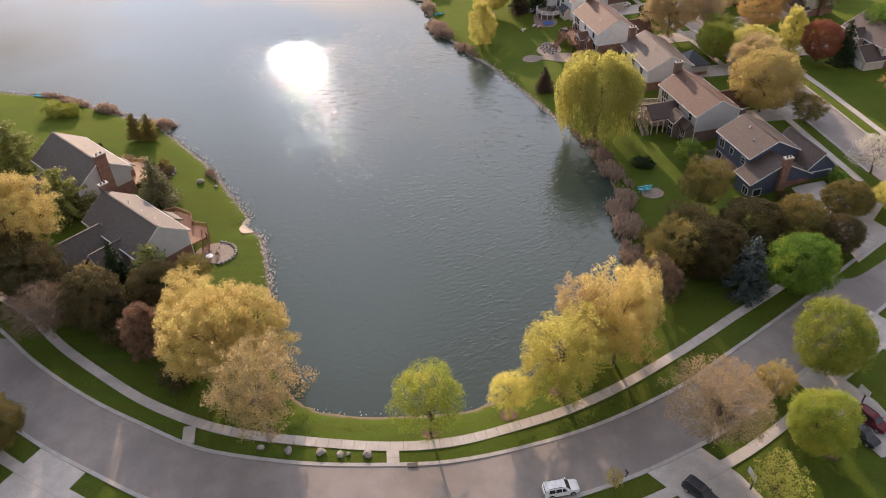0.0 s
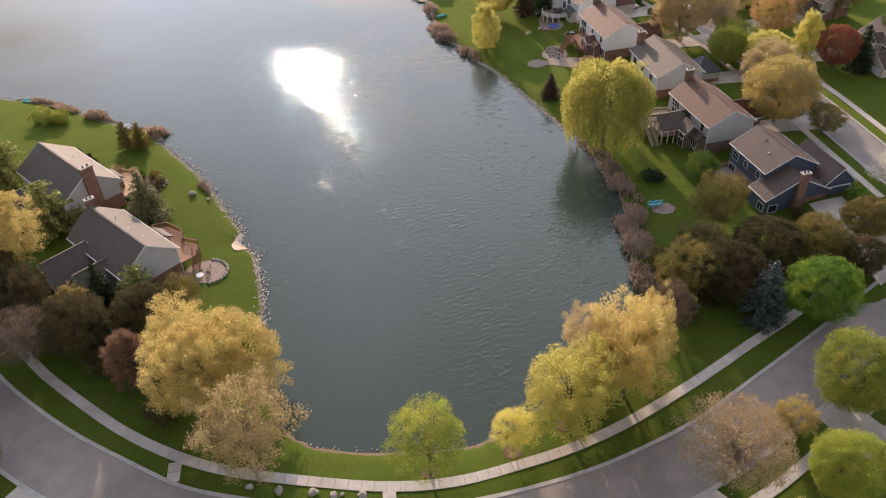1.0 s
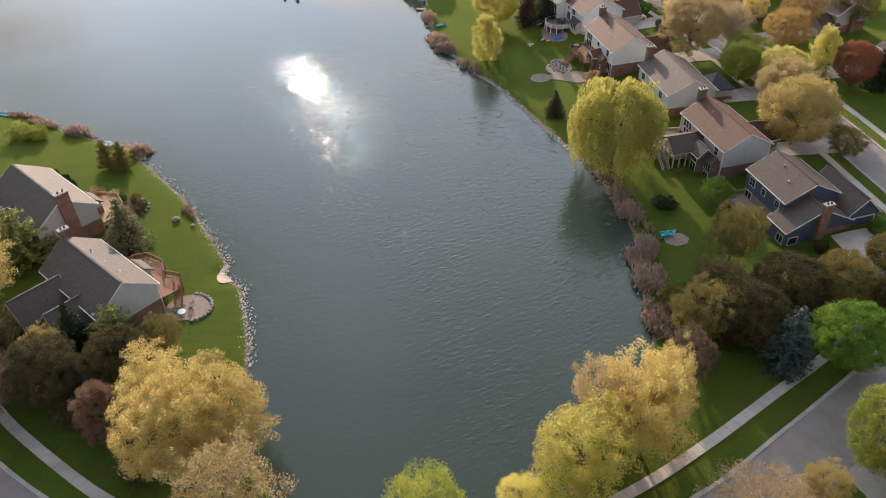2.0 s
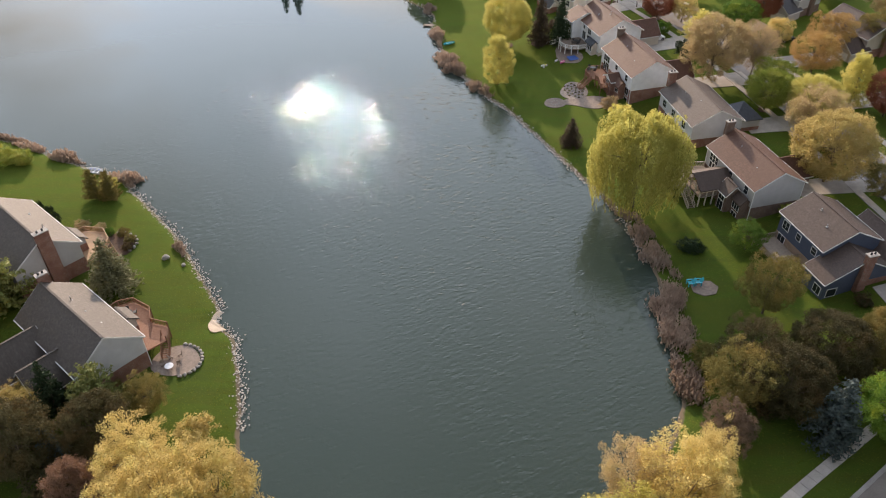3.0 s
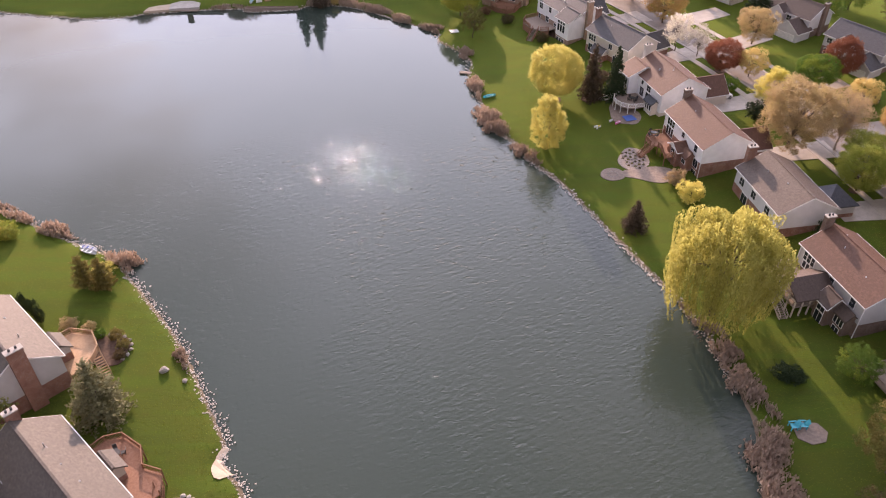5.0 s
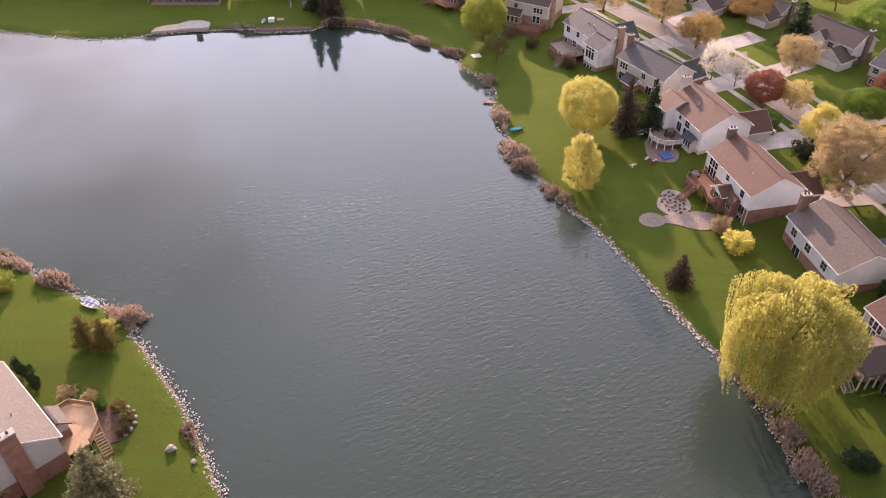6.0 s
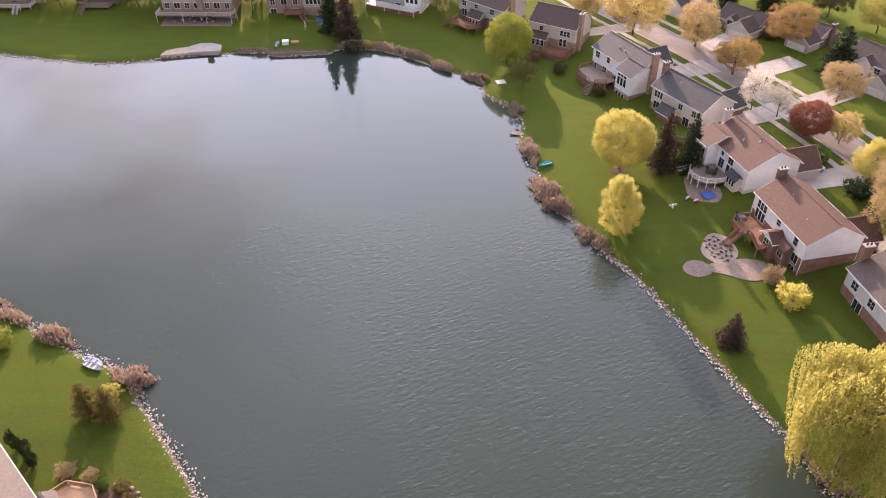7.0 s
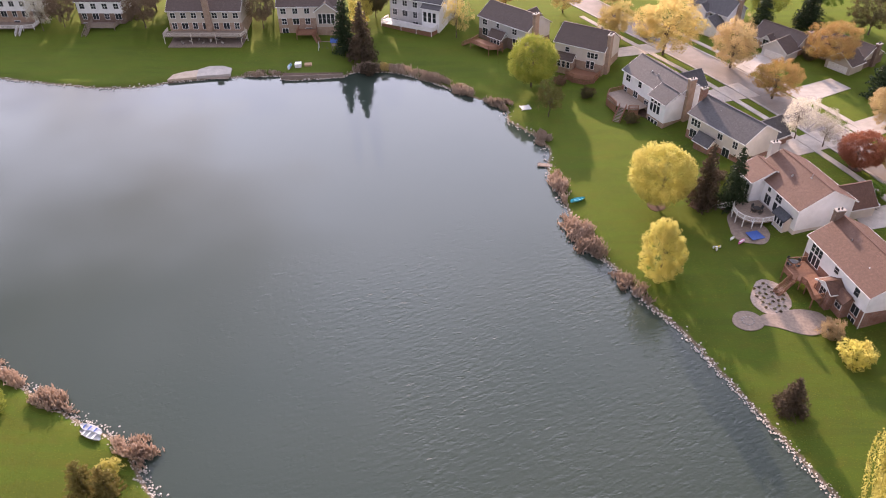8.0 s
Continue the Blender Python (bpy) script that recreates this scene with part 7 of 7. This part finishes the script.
boat(-70.4, 162.1, 158, 3.6, CAR_PAINT["silver"], WHITE, "grey and white rowing boat on stones")
boat(-64.4, 284.4, 88, 3.4, CAR_PAINT["silver"], TEAL, "grey-green rowing boat on the far lawn")
boat(-99.0, 178.4, -20, 3.8, TEAL, TEAL, "turquoise canoe on the west shore", "canoe")


def dock(x, y, turn, ln, w, wood, label, z=0.3):
    t = thing("dock", label, "dock", pose(x, y, z, 0, 0, turn))
    for i in range(int(ln / 0.3)):
        part("plank", boxes((i * 0.3, i * 0.3 + 0.27, -w / 2, w / 2, 0, 0.06)), wood, t)
    for s in (-1, 1):
        part("joist", boxes((0, ln, s * w * 0.4 - 0.05, s * w * 0.4 + 0.05, -0.16, 0)), wood, t)
        for f in (0.1, 0.9):
            part("pile", boxes((ln * f - 0.07, ln * f + 0.07, s * w * 0.47 - 0.07, s * w * 0.47 + 0.07, -1.8, 0.25)), wood, t)
    return t


dock(2.4, 234.6, 172, 4.4, 1.3, OLD_WOOD, "small dark weathered dock over the water")
dock(-1.6, 260.9, 196, 2.6, 2.2, WHITE_DECK, "small white swimming raft on the shore", 0.75)
dock(-83.2, 280.0, -90, 2.2, 7.0, OLD_WOOD, "low wooden landing at the far shore")

# retaining wall of timbers on the far shore
wall = tagged(new("retaining_wall"), "brown timber retaining wall at the far shore", "wall", kind="structure")
for k in range(6):
    bm = bmesh.new()
    beam(bm, (-65.6, 278.0, -0.35 + k * 0.25), (-49.4, 279.4, -0.35 + k * 0.25), 0.24, 0.235)
    part("timber", bm, OLD_WOOD, wall)
for k in range(6):
    q = Vector((-65.2, 277.85, 0)).lerp(Vector((-49.8, 279.2, 0)), k / 5)
    part("timber_post", boxes((q.x - 0.12, q.x + 0.12, q.y - 0.12, q.y + 0.12, -1.0, 1.3)), OLD_WOOD, wall)
paving("terrace", [(-65.4, 278.2), (-49.6, 279.5), (-49.8, 281.2), (-65.6, 281.0)], "earth fill behind the timber wall", MULCH, 0.2, 0.6)


def garden_table(x, y, z, label, top=WHITE):
    t = thing("garden_table", label, "table", pose(x, y, z))
    bm = bmesh.new()
    bmesh.ops.create_cone(bm, cap_ends=True, segments=20, radius1=0.65, radius2=0.65, depth=0.05, matrix=pose(0, 0, 0.73))
    part("tabletop", bm, top, t)
    for i in range(4):
        a = i * math.pi / 2 + 0.8
        bm = bmesh.new()
        beam(bm, (0.5 * math.cos(a), 0.5 * math.sin(a), 0), (0.35 * math.cos(a), 0.35 * math.sin(a), 0.72), 0.05, 0.05)
        part("leg", bm, DARK_METAL, t)


def patio_chair(x, y, z, turn, mat, label="tan cushioned patio chair"):
    t = thing("patio_chair", label, "chair", pose(x, y, z, 0, 0, turn), "patio chairs")
    part("seat", boxes((-0.27, 0.27, -0.27, 0.27, 0.36, 0.46)), mat, t)
    bm = bmesh.new()
    beam(bm, (-0.27, 0, 0.44), (-0.38, 0, 0.95), 0.54, 0.07)
    part("backrest", bm, mat, t)
    for sx in (-0.23, 0.23):
        for sy in (-0.23, 0.23):
            part("leg", boxes((sx - 0.025, sx + 0.025, sy - 0.025, sy + 0.025, 0, 0.37)), DARK_METAL, t)


gz = ground_at(-41, 108.6) + 0.1
garden_table(-41.2, 106.9, gz, "round white garden table on the patio")
for x, y, a in ((-41.6, 109.0, 30), (-40.3, 109.6, 200), (-40.2, 108.0, 120), (-42.4, 107.6, 300)):
    patio_chair(x, y, gz, a, OLD_WOOD)
for mm, u, v, z in ((WHITE_HOUSE, 1.8, -3.2, 3.32), (CREAM_HOUSE, 7.4, -2.8, 3.12), (WEST_HOUSE, 9.8, -2.8, 3.02)):
    q = mm @ Vector((u, v, z))
    garden_table(q.x, q.y, z, "round dark garden table on a deck", DARK_METAL)
    for k in range(4):
        a = k * math.pi / 2 + 0.4
        patio_chair(q.x + 0.95 * math.cos(a), q.y + 0.95 * math.sin(a), z, math.degrees(a) + 180, DARK_METAL, "dark metal chair round a deck table")
for i in range(7):
    patio_chair(-97.5 + i * 1.9, 299.0 + (i % 3) * 1.1, ground_at(-90, 299) + 0.12, i * 70, CONCRETE, "pale patio chair under the long deck")

# play things on the east lawns
mat = part("play_mat", boxes((-1.9, 1.9, -1.2, 1.2, 0.12, 0.2)), BLUE)
mat.matrix_basis = pose(36.6, 208.2, ground_at(36.6, 208.2), 0, 0, 16)
tagged(mat, "blue play mat below the white deck", "mat")
for x, y, ln, mt, lab in ((33.2, 206.6, 1.7, PURPLE, "pink and white toy boat on the lawn"), (31.8, 207.6, 1.2, WHITE, "white toy boat on the lawn")):
    boat(x, y, 40, ln, mt, WHITE, lab, "toy_boat")
t = thing("tricycle", "yellow-green and white toy tricycle on the lawn", "toy", pose(28.4, 205.0, ground_at(28.4, 205.0), 0, 0, 30))
bm = bmesh.new()
beam(bm, (-0.6, 0, 0.3), (0.5, 0, 0.55), 0.2, 0.14)
part("frame", bm, YELLOW, t)
part("seat", boxes((-0.55, -0.1, -0.2, 0.2, 0.5, 0.62)), WHITE, t)
for x, y in ((0.6, 0), (-0.55, 0.38), (-0.55, -0.38)):
    bm = bmesh.new()
    bmesh.ops.create_cone(bm, cap_ends=True, segments=14, radius1=0.28, radius2=0.28, depth=0.12, matrix=pose(x, y, 0.28, 90))
    part("wheel", bm, WHITE, t)

# swing set with a blue-roofed tower and a yellow slide
t = thing("swing_set", "wooden swing set with blue canopy and yellow slide", "playground", pose(-53.6, 295.2, ground_at(-53.6, 295.2), 0, 0, -4))
for sx in (-0.7, 0.7):
    for sy in (-0.7, 0.7):
        part("tower_post", boxes((sx - 0.06, sx + 0.06, sy - 0.06, sy + 0.06, -0.1, 2.6)), OLD_WOOD, t)
part("platform", boxes((-0.8, 0.8, -0.8, 0.8, 1.35, 1.45)), OLD_WOOD, t)
part("canopy", gable_roof(-0.9, 0.9, -0.9, 0.9, 2.5, 3.3, "u", 0.1, 0.1, 0.06), BLUE, t)
bm = bmesh.new()
beam(bm, (-4.6, 0, 2.3), (-0.7, 0, 2.3), 0.12, 0.12)
part("swing_beam", bm, OLD_WOOD, t)
for y in (-0.9, 0.9):
    bm = bmesh.new()
    beam(bm, (-4.6, 0, 2.3), (-4.6, y, -0.1), 0.1, 0.1)
    part("swing_leg", bm, WHITE_DECK, t)
for x in (-3.6, -2.2):
    part("swing", boxes((x - 0.22, x - 0.2, -0.02, 0.02, 0.5, 2.3), (x + 0.2, x + 0.22, -0.02, 0.02, 0.5, 2.3), (x - 0.25, x + 0.25, -0.12, 0.12, 0.46, 0.5)), DARK_METAL, t)
bm = bmesh.new()
beam(bm, (0.8, 0, 1.4), (3.4, -0.4, 0.15), 0.55, 0.06)
part("slide", bm, YELLOW, t)

for x, y, w, d, hh, mt, lab in ((-62.2, 284.8, 1.7, 1.7, 0.9, WHITE, "white storage box on the far lawn"), (-59.6, 285.4, 1.9, 1.3, 0.4, CEDAR, "low wooden sandbox on the far lawn")):
    t = thing("garden_box", lab, "box", pose(x, y, ground_at(x, y), 0, 0, 6))
    part("body", boxes((-w / 2, w / 2, -d / 2, d / 2, -0.05, hh)), mt, t)
    part("lid", boxes((-w / 2 - 0.05, w / 2 + 0.05, -d / 2 - 0.05, d / 2 + 0.05, hh, hh + 0.07)), mt, t)


def hoop(x, y, turn):
    t = thing("basketball_hoop", "white-boarded basketball hoop on a dark post beside a driveway", "basketball hoop", pose(x, y, ground_at(x, y), 0, 0, turn))
    part("post", boxes((-0.08, 0.08, -0.08, 0.08, -0.2, 3.0)), DARK_METAL, t)
    part("backboard", boxes((0.5, 0.56, -0.9, 0.9, 2.9, 3.95)), WHITE, t)
    bm = bmesh.new()
    beam(bm, (0, 0, 2.9), (0.5, 0, 3.3), 0.1, 0.1)
    part("arm", bm, DARK_METAL, t)
    bm = bmesh.new()
    for k in range(12):
        a, b = 2 * math.pi * k / 12, 2 * math.pi * (k + 1) / 12
        beam(bm, (0.82 + 0.23 * math.cos(a), 0.23 * math.sin(a), 3.05), (0.82 + 0.23 * math.cos(b), 0.23 * math.sin(b), 3.05), 0.03, 0.03)
    part("rim", bm, LEAF["orange"], t)


hoop(57.9, 65.6, 200)
hoop(37.9, 53.4, 190)

t = thing("mailbox", "dark mailbox on a post beside the kerb", "mailbox", pose(22.7, 56.2, ground_at(22.7, 56.2), 0, 0, 20))
part("post", boxes((-0.06, 0.06, -0.06, 0.06, -0.2, 1.1)), OLD_WOOD, t)
bm = bmesh.new()
bmesh.ops.create_cone(bm, cap_ends=True, segments=14, radius1=0.14, radius2=0.14, depth=0.55, matrix=pose(0, 0, 1.22, 90))
part("box", bm, DARK_METAL, t)
drain = part("storm_drain", boxes((-0.7, 0.7, -0.35, 0.35, 0, 0.2), (-0.5, 0.5, -0.3, 0.3, 0.2, 0.23)), DARK_METAL)
drain.matrix_basis = pose(-4.9, 59.75, ground_at(-4.9, 59.75), 0, 0, 2)
tagged(drain, "dark iron storm drain set in the kerb", "drain")


# ---------------------------------------------------------------- grass: tufts over the lawns, clear of paving, beds and water
bpy.context.view_layer.update()
HARD = {ASPHALT.name, CONCRETE.name, KERB.name, PAVERS.name, SAND.name, MULCH.name, STONE.name, GRANITE.name, GRAVEL.name}
hv, hf = [], []
for o in bpy.data.objects:
    if o.type == "MESH" and o.data.materials and o.data.materials[0] and o.data.materials[0].name in HARD:
        k = len(hv)
        hv += [o.matrix_world @ v.co for v in o.data.vertices]
        hf += [[k + i for i in f.vertices] for f in o.data.polygons]
paved = BVHTree.FromPolygons(hv, hf)
grng = np.random.default_rng(31)
G = np.column_stack([grng.uniform(-112, 104, 680000), grng.uniform(49, 300, 680000)])
G = G[grng.random(len(G)) < np.clip(1.25 - (G[:, 1] - 60) / 260, 0.3, 1)]
gd = shore_distance(G)
G = G[(gd > 0.8) & (gd < 70)]
gz = land(G)
keep = np.array([paved.ray_cast((x, y, z + 0.6), (0, 0, -1), 0.8)[0] is None for (x, y), z in zip(G.tolist(), gz.tolist())])
G, gz = G[keep], gz[keep]
k = len(G)
ga, gw, gh = grng.random(k) * np.pi, grng.uniform(0.05, 0.13, k), grng.uniform(0.03, 0.07, k)
lean = grng.normal(size=(k, 2)) * 0.07
cx, cy = np.cos(ga) * gw, np.sin(ga) * gw
V = np.stack([np.column_stack([G[:, 0] - cx, G[:, 1] - cy, gz - 0.01]), np.column_stack([G[:, 0] + cx, G[:, 1] + cy, gz - 0.01]),
              np.column_stack([G[:, 0] + lean[:, 0], G[:, 1] + lean[:, 1], gz + gh])], 1).reshape(-1, 3)
tagged(part("grass", (V.tolist(), np.arange(3 * k).reshape(-1, 3).tolist()), LEAF["grass"]), "short yellow-green mown grass on the lawns", "grass", kind="stuff")
